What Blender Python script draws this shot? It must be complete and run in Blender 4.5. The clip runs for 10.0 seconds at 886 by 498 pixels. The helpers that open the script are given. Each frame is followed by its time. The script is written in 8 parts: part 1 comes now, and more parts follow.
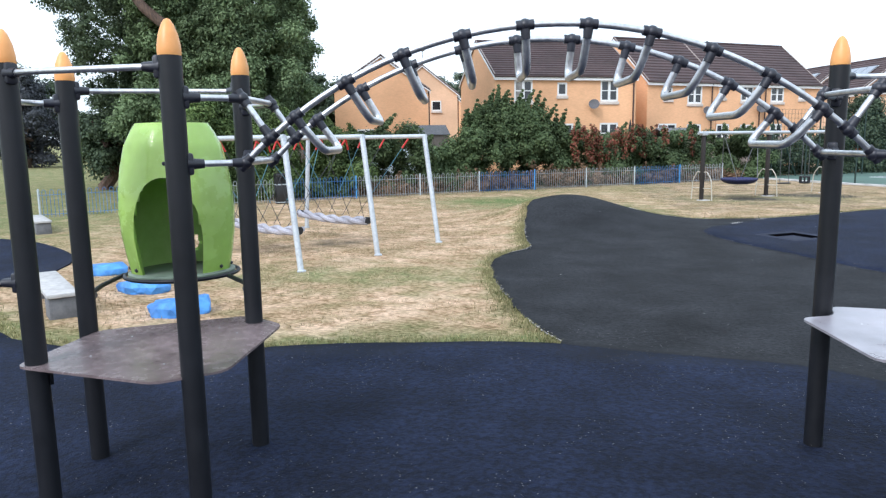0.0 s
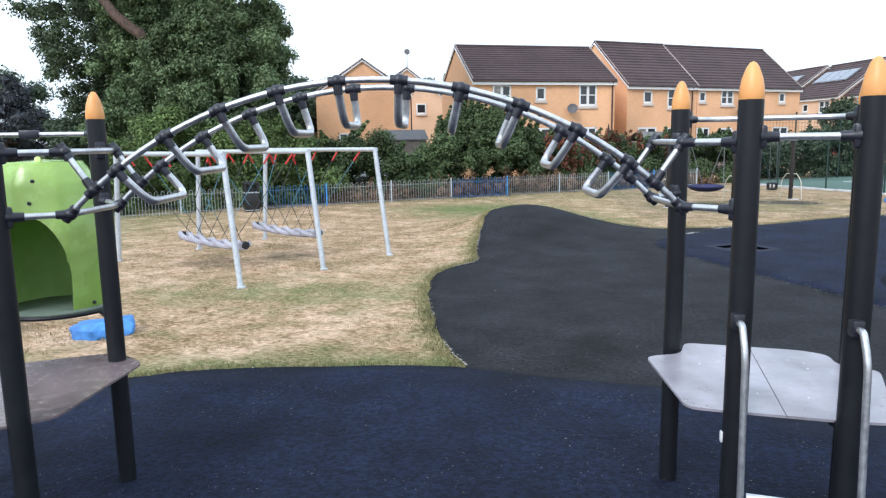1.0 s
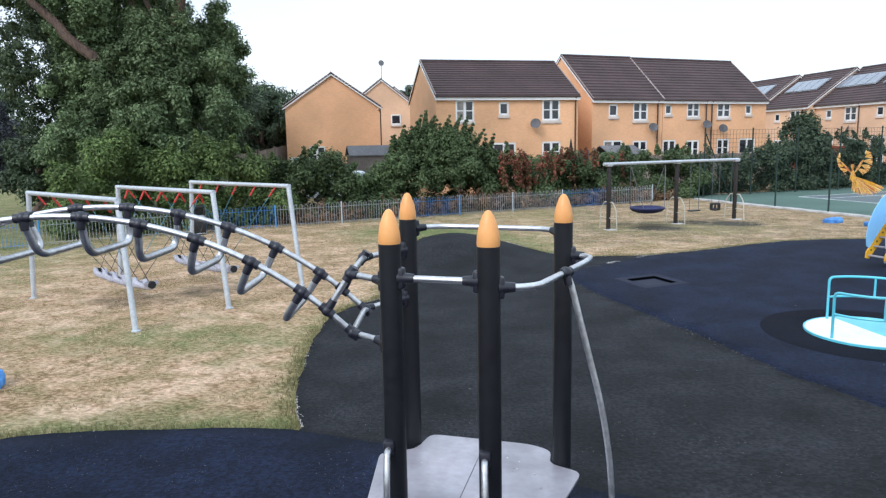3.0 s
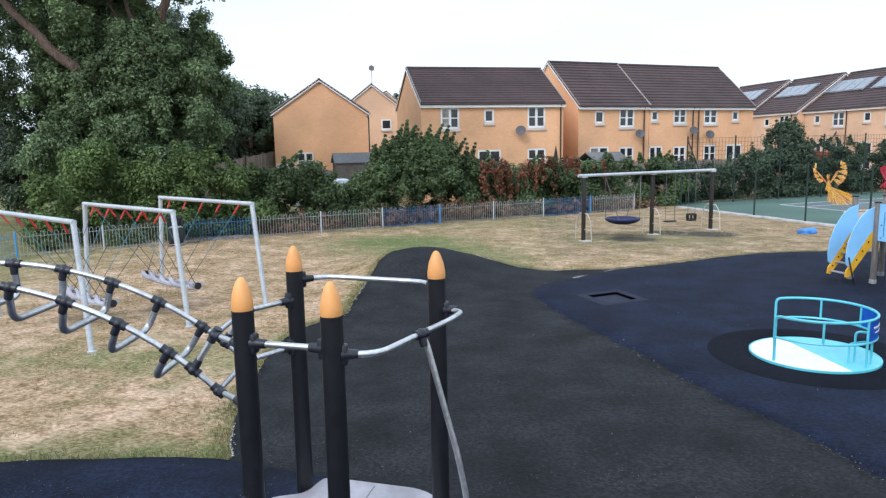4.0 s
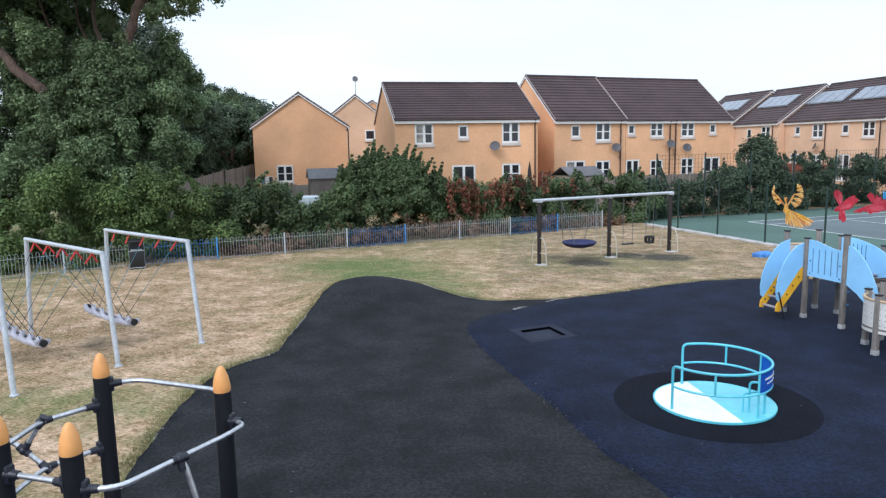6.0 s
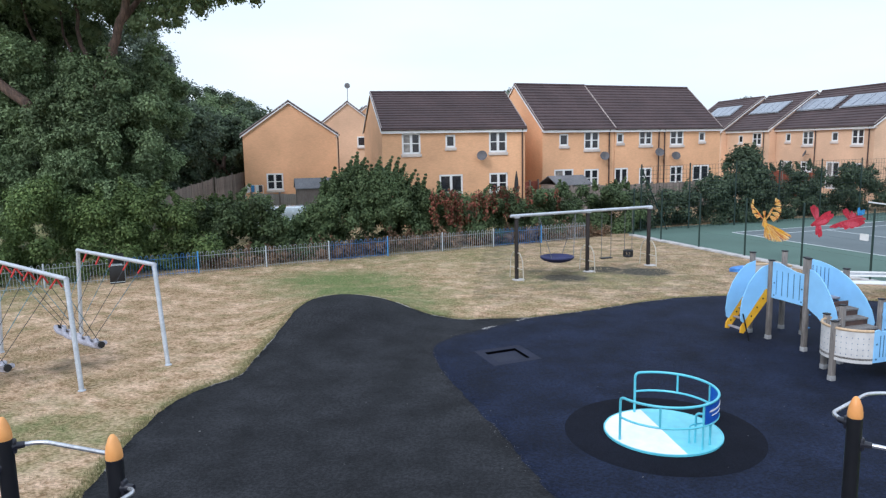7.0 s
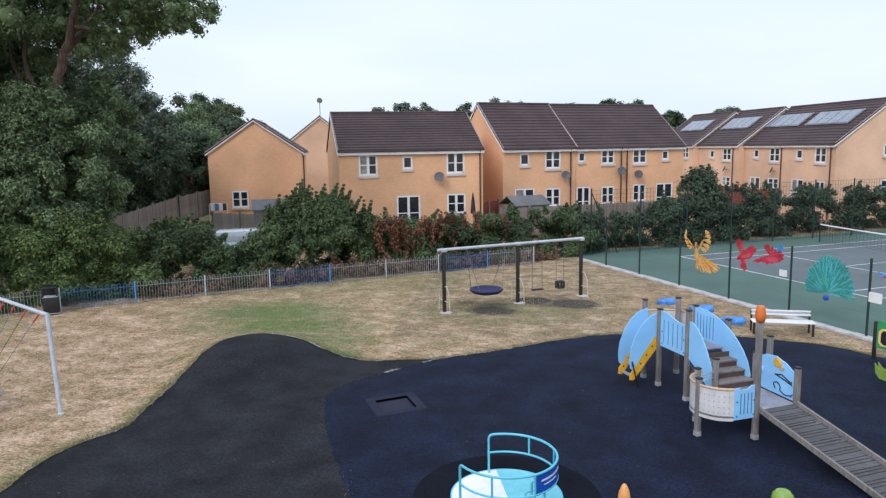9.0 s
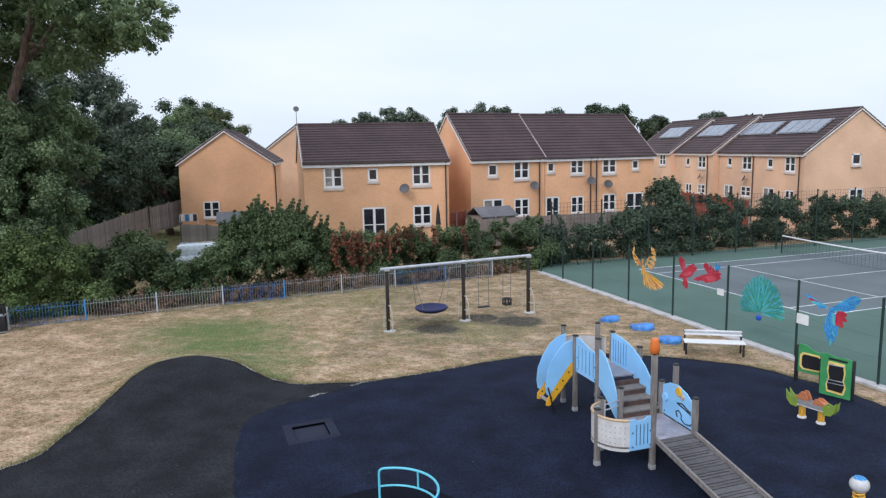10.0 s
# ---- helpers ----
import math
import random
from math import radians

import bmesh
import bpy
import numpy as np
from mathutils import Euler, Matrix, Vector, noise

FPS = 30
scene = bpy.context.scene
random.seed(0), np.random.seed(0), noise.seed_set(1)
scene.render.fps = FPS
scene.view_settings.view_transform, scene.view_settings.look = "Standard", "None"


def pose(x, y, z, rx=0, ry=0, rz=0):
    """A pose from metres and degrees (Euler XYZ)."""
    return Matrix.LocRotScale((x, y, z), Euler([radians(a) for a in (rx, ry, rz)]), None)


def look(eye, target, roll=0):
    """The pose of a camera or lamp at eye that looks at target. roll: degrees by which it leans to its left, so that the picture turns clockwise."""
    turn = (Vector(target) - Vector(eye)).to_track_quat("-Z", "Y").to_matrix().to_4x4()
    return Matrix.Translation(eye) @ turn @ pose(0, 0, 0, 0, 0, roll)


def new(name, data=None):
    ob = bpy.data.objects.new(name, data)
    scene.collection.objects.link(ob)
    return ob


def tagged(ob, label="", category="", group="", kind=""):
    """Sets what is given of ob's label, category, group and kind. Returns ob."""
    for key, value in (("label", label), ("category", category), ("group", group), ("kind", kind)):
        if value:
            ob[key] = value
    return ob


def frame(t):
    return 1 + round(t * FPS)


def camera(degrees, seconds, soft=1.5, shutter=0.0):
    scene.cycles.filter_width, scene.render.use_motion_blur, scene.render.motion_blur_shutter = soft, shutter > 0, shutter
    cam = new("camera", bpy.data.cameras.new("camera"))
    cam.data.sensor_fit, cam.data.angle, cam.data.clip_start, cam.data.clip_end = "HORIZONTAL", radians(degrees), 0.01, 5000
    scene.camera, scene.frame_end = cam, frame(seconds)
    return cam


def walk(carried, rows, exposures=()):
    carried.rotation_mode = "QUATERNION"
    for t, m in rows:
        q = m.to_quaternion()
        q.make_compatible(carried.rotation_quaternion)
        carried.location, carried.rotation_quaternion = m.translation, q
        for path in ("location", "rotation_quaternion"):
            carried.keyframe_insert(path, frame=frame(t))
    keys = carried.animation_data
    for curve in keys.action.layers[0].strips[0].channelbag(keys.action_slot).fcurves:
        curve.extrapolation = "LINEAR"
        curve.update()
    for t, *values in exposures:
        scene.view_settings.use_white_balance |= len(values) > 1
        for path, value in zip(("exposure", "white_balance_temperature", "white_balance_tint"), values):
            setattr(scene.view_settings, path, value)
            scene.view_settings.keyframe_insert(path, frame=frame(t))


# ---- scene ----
cam = camera(64.9, 10.0, soft=1.3)
PATH = [
    (0, (-2.123, -0.166, 2.123), (-2.348, 1.797, 1.813), -0.8),
    (0.3, (-1.838, -0.139, 2.136), (-2.058, 1.824, 1.825), -0.8),
    (0.5, (-1.642, -0.137, 2.165), (-1.862, 1.827, 1.855), -0.8),
    (0.6, (-1.558, -0.113, 2.207), (-1.773, 1.851, 1.896), -0.9),
    (0.8, (-1.363, -0.107, 2.304), (-1.578, 1.857, 1.995), -0.8),
    (1, (-1.172, -0.098, 2.388), (-1.385, 1.866, 2.077), -0.9),
    (1.5, (-0.711, -0.075, 2.548), (-0.917, 1.89, 2.238), -1.1),
    (2, (-0.259, -0.063, 2.729), (-0.461, 1.903, 2.421), -1.2),
    (2.5, (0.165, -0.036, 2.903), (-0.034, 1.93, 2.597), -1.1),
    (3, (0.582, -0.037, 3.069), (0.385, 1.93, 2.765), -1.1),
    (4.5, (1.779, -0.041, 3.61), (1.585, 1.926, 3.309), -1.1),
    (5, (2.161, -0.037, 3.801), (1.966, 1.931, 3.501), -1.1),
    (5.5, (2.515, -0.034, 3.981), (2.322, 1.935, 3.682), -1.1),
    (7, (3.676, 0.009, 4.679), (3.481, 1.978, 4.384), -1.1),
    (7.5, (4.165, 0.034, 4.912), (3.968, 2.002, 4.619), -1.1),
    (8, (4.743, 0.077, 5.154), (4.548, 2.046, 4.863), -1.1),
    (8.5, (5.407, 0.108, 5.458), (5.212, 2.077, 5.168), -1.1),
    (9, (6.176, 0.13, 5.762), (5.984, 2.099, 5.473), -1.0),
    (9.5, (7.076, 0.182, 6.071), (6.889, 2.153, 5.782), -1.0),
    (10, (8.098, 0.227, 6.384), (7.913, 2.198, 6.097), -1.1),
]
walk(cam, [(t, look(eye, target, roll)) for t, eye, target, roll in PATH], exposures=[(0, 0.86, 5800, 13), (1.5, 0.7, 5800, 13), (4, 0.55, 5800, 13), (7, 0.43, 5720, 15), (10, 0.24, 5900, 18)])

from mathutils import geometry

# ---- light ----
world = bpy.data.worlds.new("world")
scene.world = world
world.use_nodes = True
wn, wl = world.node_tree.nodes, world.node_tree.links
wn.clear()
w_out = wn.new("ShaderNodeOutputWorld")
w_bg = wn.new("ShaderNodeBackground")
w_sky = wn.new("ShaderNodeTexSky")
w_sky.sky_type, w_sky.sun_disc = "NISHITA", False
w_sky.sun_elevation, w_sky.sun_rotation = radians(38), radians(205)
w_sky.dust_density, w_sky.air_density, w_sky.ozone_density = 3.0, 1.0, 1.5
w_mix = wn.new("ShaderNodeMix")
w_mix.data_type = "RGBA"
w_mix.inputs[0].default_value = 0.88
w_tc = wn.new("ShaderNodeTexCoord")
w_map = wn.new("ShaderNodeMapping")
w_map.inputs["Scale"].default_value = (1.2, 1.2, 5.0)
w_noise = wn.new("ShaderNodeTexNoise")
w_noise.inputs["Scale"].default_value, w_noise.inputs["Detail"].default_value = 1.6, 5
w_ramp = wn.new("ShaderNodeValToRGB")
w_ramp.color_ramp.elements[0].position, w_ramp.color_ramp.elements[0].color = 0.3, (7.2, 8.4, 9.0, 1)
w_ramp.color_ramp.elements[1].position, w_ramp.color_ramp.elements[1].color = 0.75, (8.6, 9.4, 9.7, 1)
w_bg.inputs["Strength"].default_value = 0.1
wl.new(w_tc.outputs["Generated"], w_map.inputs["Vector"])
wl.new(w_map.outputs["Vector"], w_noise.inputs["Vector"])
wl.new(w_noise.outputs["Fac"], w_ramp.inputs["Fac"])
wl.new(w_sky.outputs["Color"], w_mix.inputs["A"])
wl.new(w_ramp.outputs["Color"], w_mix.inputs["B"])
w_sep = wn.new("ShaderNodeSeparateXYZ")
w_rise = wn.new("ShaderNodeValToRGB")  # an overcast sky is brighter overhead than at the horizon
w_rise.color_ramp.elements[0].position, w_rise.color_ramp.elements[0].color = 0.0, (0.985, 0.955, 0.905, 1)
w_rise.color_ramp.elements[1].position, w_rise.color_ramp.elements[1].color = 1.0, (1.28, 1.26, 1.24, 1)
w_stop = w_rise.color_ramp.elements.new(0.25)
w_stop.color = (0.99, 0.97, 0.93, 1)
w_stop = w_rise.color_ramp.elements.new(0.55)
w_stop.color = (1.10, 1.10, 1.09, 1)
w_mul = wn.new("ShaderNodeMix")
w_mul.data_type, w_mul.blend_type = "RGBA", "MULTIPLY"
w_mul.inputs[0].default_value = 1.0
wl.new(w_tc.outputs["Generated"], w_sep.inputs[0])
wl.new(w_sep.outputs["Z"], w_rise.inputs["Fac"])
wl.new(w_mix.outputs["Result"], w_mul.inputs["A"])
wl.new(w_rise.outputs["Color"], w_mul.inputs["B"])
wl.new(w_mul.outputs["Result"], w_bg.inputs["Color"])
wl.new(w_bg.outputs["Background"], w_out.inputs["Surface"])

sun_data = bpy.data.lights.new("sun", "SUN")
sun_data.energy, sun_data.angle, sun_data.color = 1.3, radians(22), (1.0, 0.95, 0.88)
sun = new("sun", sun_data)
sun.matrix_world = look((-14, -26, 24), (0, 0, 0))


# ---- materials ----
def mat(name, c1, c2=None, rough=0.6, metal=0.0, scale=6.0, spread=(0.35, 0.65), bump=0.15, bscale=60.0, blotch=0.25, bsize=0.8,
        island=0.0, objrand=0.0, spec=0.5, coat=0.0, stretch=(1, 1, 1), dist=0.01):
    """A surface of two colours mixed by grain, with blotches, roughness changes and fine relief at real size."""
    m = bpy.data.materials.new(name)
    m.use_nodes = True
    n, l = m.node_tree.nodes, m.node_tree.links
    b = n["Principled BSDF"]
    b.inputs["Roughness"].default_value, b.inputs["Metallic"].default_value = rough, metal
    b.inputs["Specular IOR Level"].default_value = spec
    b.inputs["Coat Weight"].default_value = coat
    c2 = c2 or tuple(v * 0.72 for v in c1)
    tc = n.new("ShaderNodeTexCoord")
    mp = n.new("ShaderNodeMapping")
    mp.inputs["Scale"].default_value = stretch
    l.new(tc.outputs["Object"], mp.inputs["Vector"])
    n1 = n.new("ShaderNodeTexNoise")
    n1.inputs["Scale"].default_value, n1.inputs["Detail"].default_value, n1.inputs["Roughness"].default_value = scale, 6, 0.65
    l.new(mp.outputs["Vector"], n1.inputs["Vector"])
    r1 = n.new("ShaderNodeValToRGB")
    r1.color_ramp.elements[0].position, r1.color_ramp.elements[1].position = spread
    r1.color_ramp.elements[0].color, r1.color_ramp.elements[1].color = (*c2, 1), (*c1, 1)
    l.new(n1.outputs["Fac"], r1.inputs["Fac"])
    n2 = n.new("ShaderNodeTexNoise")
    n2.inputs["Scale"].default_value, n2.inputs["Detail"].default_value = bsize, 4
    l.new(tc.outputs["Object"], n2.inputs["Vector"])
    mr = n.new("ShaderNodeMapRange")
    mr.inputs["From Min"].default_value, mr.inputs["From Max"].default_value = 0.3, 0.7
    mr.inputs["To Min"].default_value, mr.inputs["To Max"].default_value = 1 - blotch, 1 + blotch
    l.new(n2.outputs["Fac"], mr.inputs["Value"])
    val = mr.outputs["Result"]
    for kind, amount in (("Random Per Island", island), ("Random", objrand)):
        if amount:
            src = n.new("ShaderNodeNewGeometry" if kind == "Random Per Island" else "ShaderNodeObjectInfo")
            m2 = n.new("ShaderNodeMapRange")
            m2.inputs["To Min"].default_value, m2.inputs["To Max"].default_value = 1 - amount, 1 + amount
            l.new(src.outputs[kind], m2.inputs["Value"])
            mu = n.new("ShaderNodeMath")
            mu.operation = "MULTIPLY"
            l.new(val, mu.inputs[0]), l.new(m2.outputs["Result"], mu.inputs[1])
            val = mu.outputs["Value"]
    hsv = n.new("ShaderNodeHueSaturation")
    l.new(val, hsv.inputs["Value"]), l.new(r1.outputs["Color"], hsv.inputs["Color"])
    l.new(hsv.outputs["Color"], b.inputs["Base Color"])
    rr = n.new("ShaderNodeMapRange")
    rr.inputs["To Min"].default_value, rr.inputs["To Max"].default_value = max(0.03, rough - 0.14), min(1, rough + 0.14)
    l.new(n1.outputs["Fac"], rr.inputs["Value"]), l.new(rr.outputs["Result"], b.inputs["Roughness"])
    if bump:
        n3 = n.new("ShaderNodeTexNoise")
        n3.inputs["Scale"].default_value, n3.inputs["Detail"].default_value = bscale, 5
        l.new(mp.outputs["Vector"], n3.inputs["Vector"])
        bp = n.new("ShaderNodeBump")
        bp.inputs["Strength"].default_value, bp.inputs["Distance"].default_value = bump, dist
        l.new(n3.outputs["Fac"], bp.inputs["Height"]), l.new(bp.outputs["Normal"], b.inputs["Normal"])
    return m


def leaf_mat(name, dark, light, odd=None, odd_share=0.0):
    """Leaves: colour by leaf, a little light let through."""
    m = bpy.data.materials.new(name)
    m.use_nodes = True
    n, l = m.node_tree.nodes, m.node_tree.links
    b = n["Principled BSDF"]
    b.inputs["Roughness"].default_value, b.inputs["Specular IOR Level"].default_value = 0.6, 0.22
    g = n.new("ShaderNodeNewGeometry")
    r = n.new("ShaderNodeValToRGB")
    e = r.color_ramp.elements
    e[0].color, e[1].color = (*dark, 1), (*light, 1)
    if odd:
        e[1].position = 1 - odd_share
        k = e.new(min(0.999, 1 - odd_share + 0.01))
        k.color = (*odd, 1)
    l.new(g.outputs["Random Per Island"], r.inputs["Fac"])
    tc = n.new("ShaderNodeTexCoord")
    nz = n.new("ShaderNodeTexNoise")
    nz.inputs["Scale"].default_value, nz.inputs["Detail"].default_value = 0.5, 3
    l.new(tc.outputs["Object"], nz.inputs["Vector"])
    mr = n.new("ShaderNodeMapRange")
    mr.inputs["To Min"].default_value, mr.inputs["To Max"].default_value = 0.55, 1.4
    nf = n.new("ShaderNodeTexNoise")
    nf.inputs["Scale"].default_value, nf.inputs["Detail"].default_value = 2.2, 2
    l.new(tc.outputs["Object"], nf.inputs["Vector"])
    av = n.new("ShaderNodeMath")
    av.operation = "MULTIPLY_ADD"
    l.new(nf.outputs["Fac"], av.inputs[0]), l.new(nz.outputs["Fac"], av.inputs[2])
    av.inputs[1].default_value = 0.6
    mr.inputs["From Min"].default_value, mr.inputs["From Max"].default_value = 0.55, 1.05
    l.new(av.outputs["Value"], mr.inputs["Value"])
    h = n.new("ShaderNodeHueSaturation")
    l.new(r.outputs["Color"], h.inputs["Color"]), l.new(mr.outputs["Result"], h.inputs["Value"])
    l.new(h.outputs["Color"], b.inputs["Base Color"])
    t = n.new("ShaderNodeBsdfTranslucent")
    l.new(h.outputs["Color"], t.inputs["Color"])
    mx = n.new("ShaderNodeMixShader")
    mx.inputs["Fac"].default_value = 0.25
    out = n["Material Output"]
    l.new(b.outputs["BSDF"], mx.inputs[1]), l.new(t.outputs["BSDF"], mx.inputs[2]), l.new(mx.outputs["Shader"], out.inputs["Surface"])
    return m


def ground_mat():
    """Dry mown grass, greener where the 'green' attribute says so, with thatch streaks and patches of bare earth mixed
    with painted shade.
    """
    m = bpy.data.materials.new("dry_grass")
    m.use_nodes = True
    n, l = m.node_tree.nodes, m.node_tree.links
    b = n["Principled BSDF"]
    b.inputs["Roughness"].default_value, b.inputs["Specular IOR Level"].default_value = 0.95, 0.15
    tc = n.new("ShaderNodeTexCoord")

    def noise_node(scale, detail, stretch=(1, 1, 1), turn=0.0):
        mp = n.new("ShaderNodeMapping")
        mp.inputs["Scale"].default_value, mp.inputs["Rotation"].default_value = stretch, (0, 0, turn)
        t = n.new("ShaderNodeTexNoise")
        t.inputs["Scale"].default_value, t.inputs["Detail"].default_value, t.inputs["Roughness"].default_value = scale, detail, 0.62
        l.new(tc.outputs["Object"], mp.inputs["Vector"]), l.new(mp.outputs["Vector"], t.inputs["Vector"])
        return t.outputs["Fac"]

    def ramp(fac, *stops):
        r = n.new("ShaderNodeValToRGB")
        e = r.color_ramp.elements
        while len(e) < len(stops):
            e.new(0.5)
        for k, (p, c) in zip(e, stops):
            k.position, k.color = p, (*c, 1)
        l.new(fac, r.inputs["Fac"])
        return r.outputs["Color"]

    def mix(fac, a, c, how="MIX"):
        k = n.new("ShaderNodeMix")
        k.data_type, k.blend_type = "RGBA", how
        if isinstance(fac, float):
            k.inputs[0].default_value = fac
        else:
            l.new(fac, k.inputs[0])
        l.new(a, k.inputs["A"]), l.new(c, k.inputs["B"])
        return k.outputs["Result"]

    fine = noise_node(14, 9, (1.0, 1.5, 1), 0.35)
    straw = ramp(fine, (0.37, (0.16, 0.100, 0.050)), (0.48, (0.44, 0.290, 0.178)), (0.60, (0.80, 0.555, 0.375)))
    patchy = ramp(noise_node(1.0, 8, (1, 1.15, 1), 0.6), (0.38, (0.19, 0.140, 0.058)), (0.48, (0.42, 0.288, 0.172)), (0.60, (0.79, 0.575, 0.415)))
    dry = mix(0.45, straw, patchy)
    tuft = ramp(noise_node(4.5, 9, (1, 1.2, 1), 0.6), (0.38, (0.48, 0.43, 0.34)), (0.50, (1, 1, 1)))
    dry = mix(0.8, dry, tuft, "MULTIPLY")
    olive = ramp(fine, (0.34, (0.10, 0.088, 0.036)), (0.5, (0.23, 0.185, 0.085)), (0.68, (0.42, 0.33, 0.18)))
    dry = mix(ramp(noise_node(2.1, 8, (0.8, 1.5, 1), 0.5), (0.47, (0, 0, 0)), (0.66, (0.55, 0.55, 0.55))), dry, olive)
    green = ramp(fine, (0.32, (0.055, 0.078, 0.022)), (0.5, (0.145, 0.182, 0.066)), (0.72, (0.29, 0.30, 0.13)))

    def blend(name, scale, gain):
        at = n.new("ShaderNodeAttribute")
        at.attribute_name = name
        mulf = n.new("ShaderNodeMath")
        mulf.operation = "MULTIPLY_ADD"
        l.new(noise_node(scale, 6), mulf.inputs[0])
        mulf.inputs[1].default_value, mulf.inputs[2].default_value = gain, -gain / 2
        ad = n.new("ShaderNodeMath")
        ad.operation, ad.use_clamp = "ADD", True
        l.new(mulf.outputs["Value"], ad.inputs[0]), l.new(at.outputs["Fac"], ad.inputs[1])
        return ad.outputs["Value"]

    turf = mix(blend("green", 1.9, 1.7), dry, green)
    # bare earth tone, which also paints the shade under swing seats
    earth_shade = ramp(noise_node(6, 7), (0.35, (0.042, 0.039, 0.032)), (0.65, (0.125, 0.112, 0.084)))
    l.new(mix(blend("worn", 1.4, 1.5), turf, earth_shade), b.inputs["Base Color"])
    bp = n.new("ShaderNodeBump")
    bp.inputs["Strength"].default_value, bp.inputs["Distance"].default_value = 0.8, 0.05
    l.new(noise_node(26, 6, (1, 1.8, 1), 0.35), bp.inputs["Height"]), l.new(bp.outputs["Normal"], b.inputs["Normal"])
    return m


def glass_mat(name, tint, rough=0.04):
    """A window pane before a dim room."""
    return mat(name, tint, tuple(v * 0.6 for v in tint), rough=rough, bump=0.02, bscale=3, blotch=0.35, bsize=1.5, spec=0.7)


M_GRASS = ground_mat()
M_RUBBER_BLUE = mat("blue_black_rubber", (0.0118, 0.0176, 0.0405), (0.0038, 0.0060, 0.0150), rough=0.9, scale=21, spread=(0.40, 0.62), bump=0.9, bscale=42, blotch=0.42, bsize=1.1, dist=0.016, spec=0.17)
M_RUBBER_DARK = mat("brown_black_rubber", (0.0255, 0.0262, 0.0295), (0.0100, 0.0106, 0.0124), rough=0.9, scale=21, spread=(0.40, 0.62), bump=0.9, bscale=42, blotch=0.42, bsize=1.1, dist=0.016, spec=0.17)
M_RUBBER_RING = mat("black_rubber_ring", (0.0092, 0.0108, 0.0180), (0.0042, 0.0050, 0.0090), rough=1.0, scale=30, spread=(0.38, 0.66), bump=0.9, bscale=48, blotch=0.3, bsize=0.7, dist=0.010, spec=0.10)
# pit wall blackened to draw the recess's shadow line
M_PIT_WALL = mat("shaded_pit_edge", (0.0030, 0.0034, 0.0050), rough=1.0, scale=30, bump=0.3, spec=0.03)
M_PIT_RIM = mat("grey_blue_rubber_rim", (0.0185, 0.0220, 0.0420), (0.0105, 0.0130, 0.0265), rough=0.85, scale=30, bump=0.6, bscale=80, blotch=0.25, bsize=1.2, spec=0.25)
M_PIT_MAT = mat("navy_trampoline_mat", (0.0185, 0.0215, 0.0390), (0.0125, 0.0150, 0.0280), rough=0.8, scale=60, bump=0.4, bscale=120, spec=0.3)
M_POST = mat("charcoal_post_coating", (0.0082, 0.0088, 0.0120), (0.0060, 0.0064, 0.0088), rough=0.46, spec=0.38, scale=14, bump=0.05, bscale=90, blotch=0.2, bsize=3)
M_JOINT = mat("black_joint_plastic", (0.019, 0.020, 0.031), (0.012, 0.012, 0.018), rough=0.42, scale=30, bump=0.08)
M_CAP = mat("amber_plastic_cap", (0.79, 0.375, 0.12), (0.71, 0.30, 0.085), rough=0.42, scale=5, bump=0.05, blotch=0.12, bsize=4)
M_STEEL = mat("brushed_steel_tube", (0.66, 0.66, 0.67), (0.48, 0.48, 0.50), rough=0.34, metal=0.85, scale=30, bump=0.05, bscale=150, blotch=0.15, bsize=5)
M_GALV = mat("galvanised_steel", (0.56, 0.59, 0.62), (0.44, 0.46, 0.49), rough=0.5, metal=0.35, scale=25, bump=0.05, blotch=0.12, bsize=3)
M_DECK = mat("worn_deck_laminate", (0.335, 0.318, 0.35), (0.265, 0.24, 0.262), rough=0.32, scale=9, bump=0.1, bscale=120, blotch=0.3, bsize=2.2, spec=0.55)
M_DECK_BROWN = mat("worn_brown_deck_laminate", (0.20, 0.155, 0.155), (0.13, 0.098, 0.098), rough=0.26, scale=9, bump=0.1, bscale=120, blotch=0.3, bsize=2.2, spec=0.55)
M_STEP = mat("slate_blue_step", (0.085, 0.105, 0.155), (0.06, 0.075, 0.115), rough=0.35, scale=9, bump=0.15, bscale=60, blotch=0.2, bsize=4)
M_LIME = mat("lime_plastic", (0.62, 0.83, 0.26), (0.55, 0.77, 0.19), rough=0.27, scale=3, bump=0.08, bscale=8, blotch=0.12, bsize=2.5, coat=0.8)
# the pod's lime, darkened for the shade inside it
M_LIME_SHADED = mat("shaded_pod_green", (0.46, 0.60, 0.24), (0.38, 0.52, 0.18), rough=0.7, scale=6, bump=0.1)
M_POD_FLOOR = mat("grey_green_pod_floor", (0.16, 0.20, 0.15), rough=0.6)
M_BLUE_ROCK = mat("blue_painted_rock", (0.085, 0.28, 0.66), (0.045, 0.17, 0.47), rough=0.55, scale=4, bump=0.5, bscale=9, blotch=0.3, bsize=2.5, dist=0.03)
M_SKY_PANEL = mat("pale_blue_panel", (0.30, 0.60, 0.90), (0.27, 0.55, 0.85), rough=0.5, scale=3, bump=0.06, bscale=40, blotch=0.06, bsize=2)
M_GROOVE = mat("dark_blue_groove", (0.06, 0.17, 0.32), rough=0.6)
M_YELLOW = mat("yellow_panel", (0.80, 0.46, 0.03), (0.70, 0.36, 0.02), rough=0.42, scale=5, bump=0.05, blotch=0.12)
M_GREY_WOOD = mat("weathered_timber", (0.26, 0.235, 0.21), (0.14, 0.125, 0.115), rough=0.85, scale=5, bump=0.5, bscale=28, blotch=0.2, bsize=1.5, stretch=(6, 6, 0.8), dist=0.006, objrand=0.12)
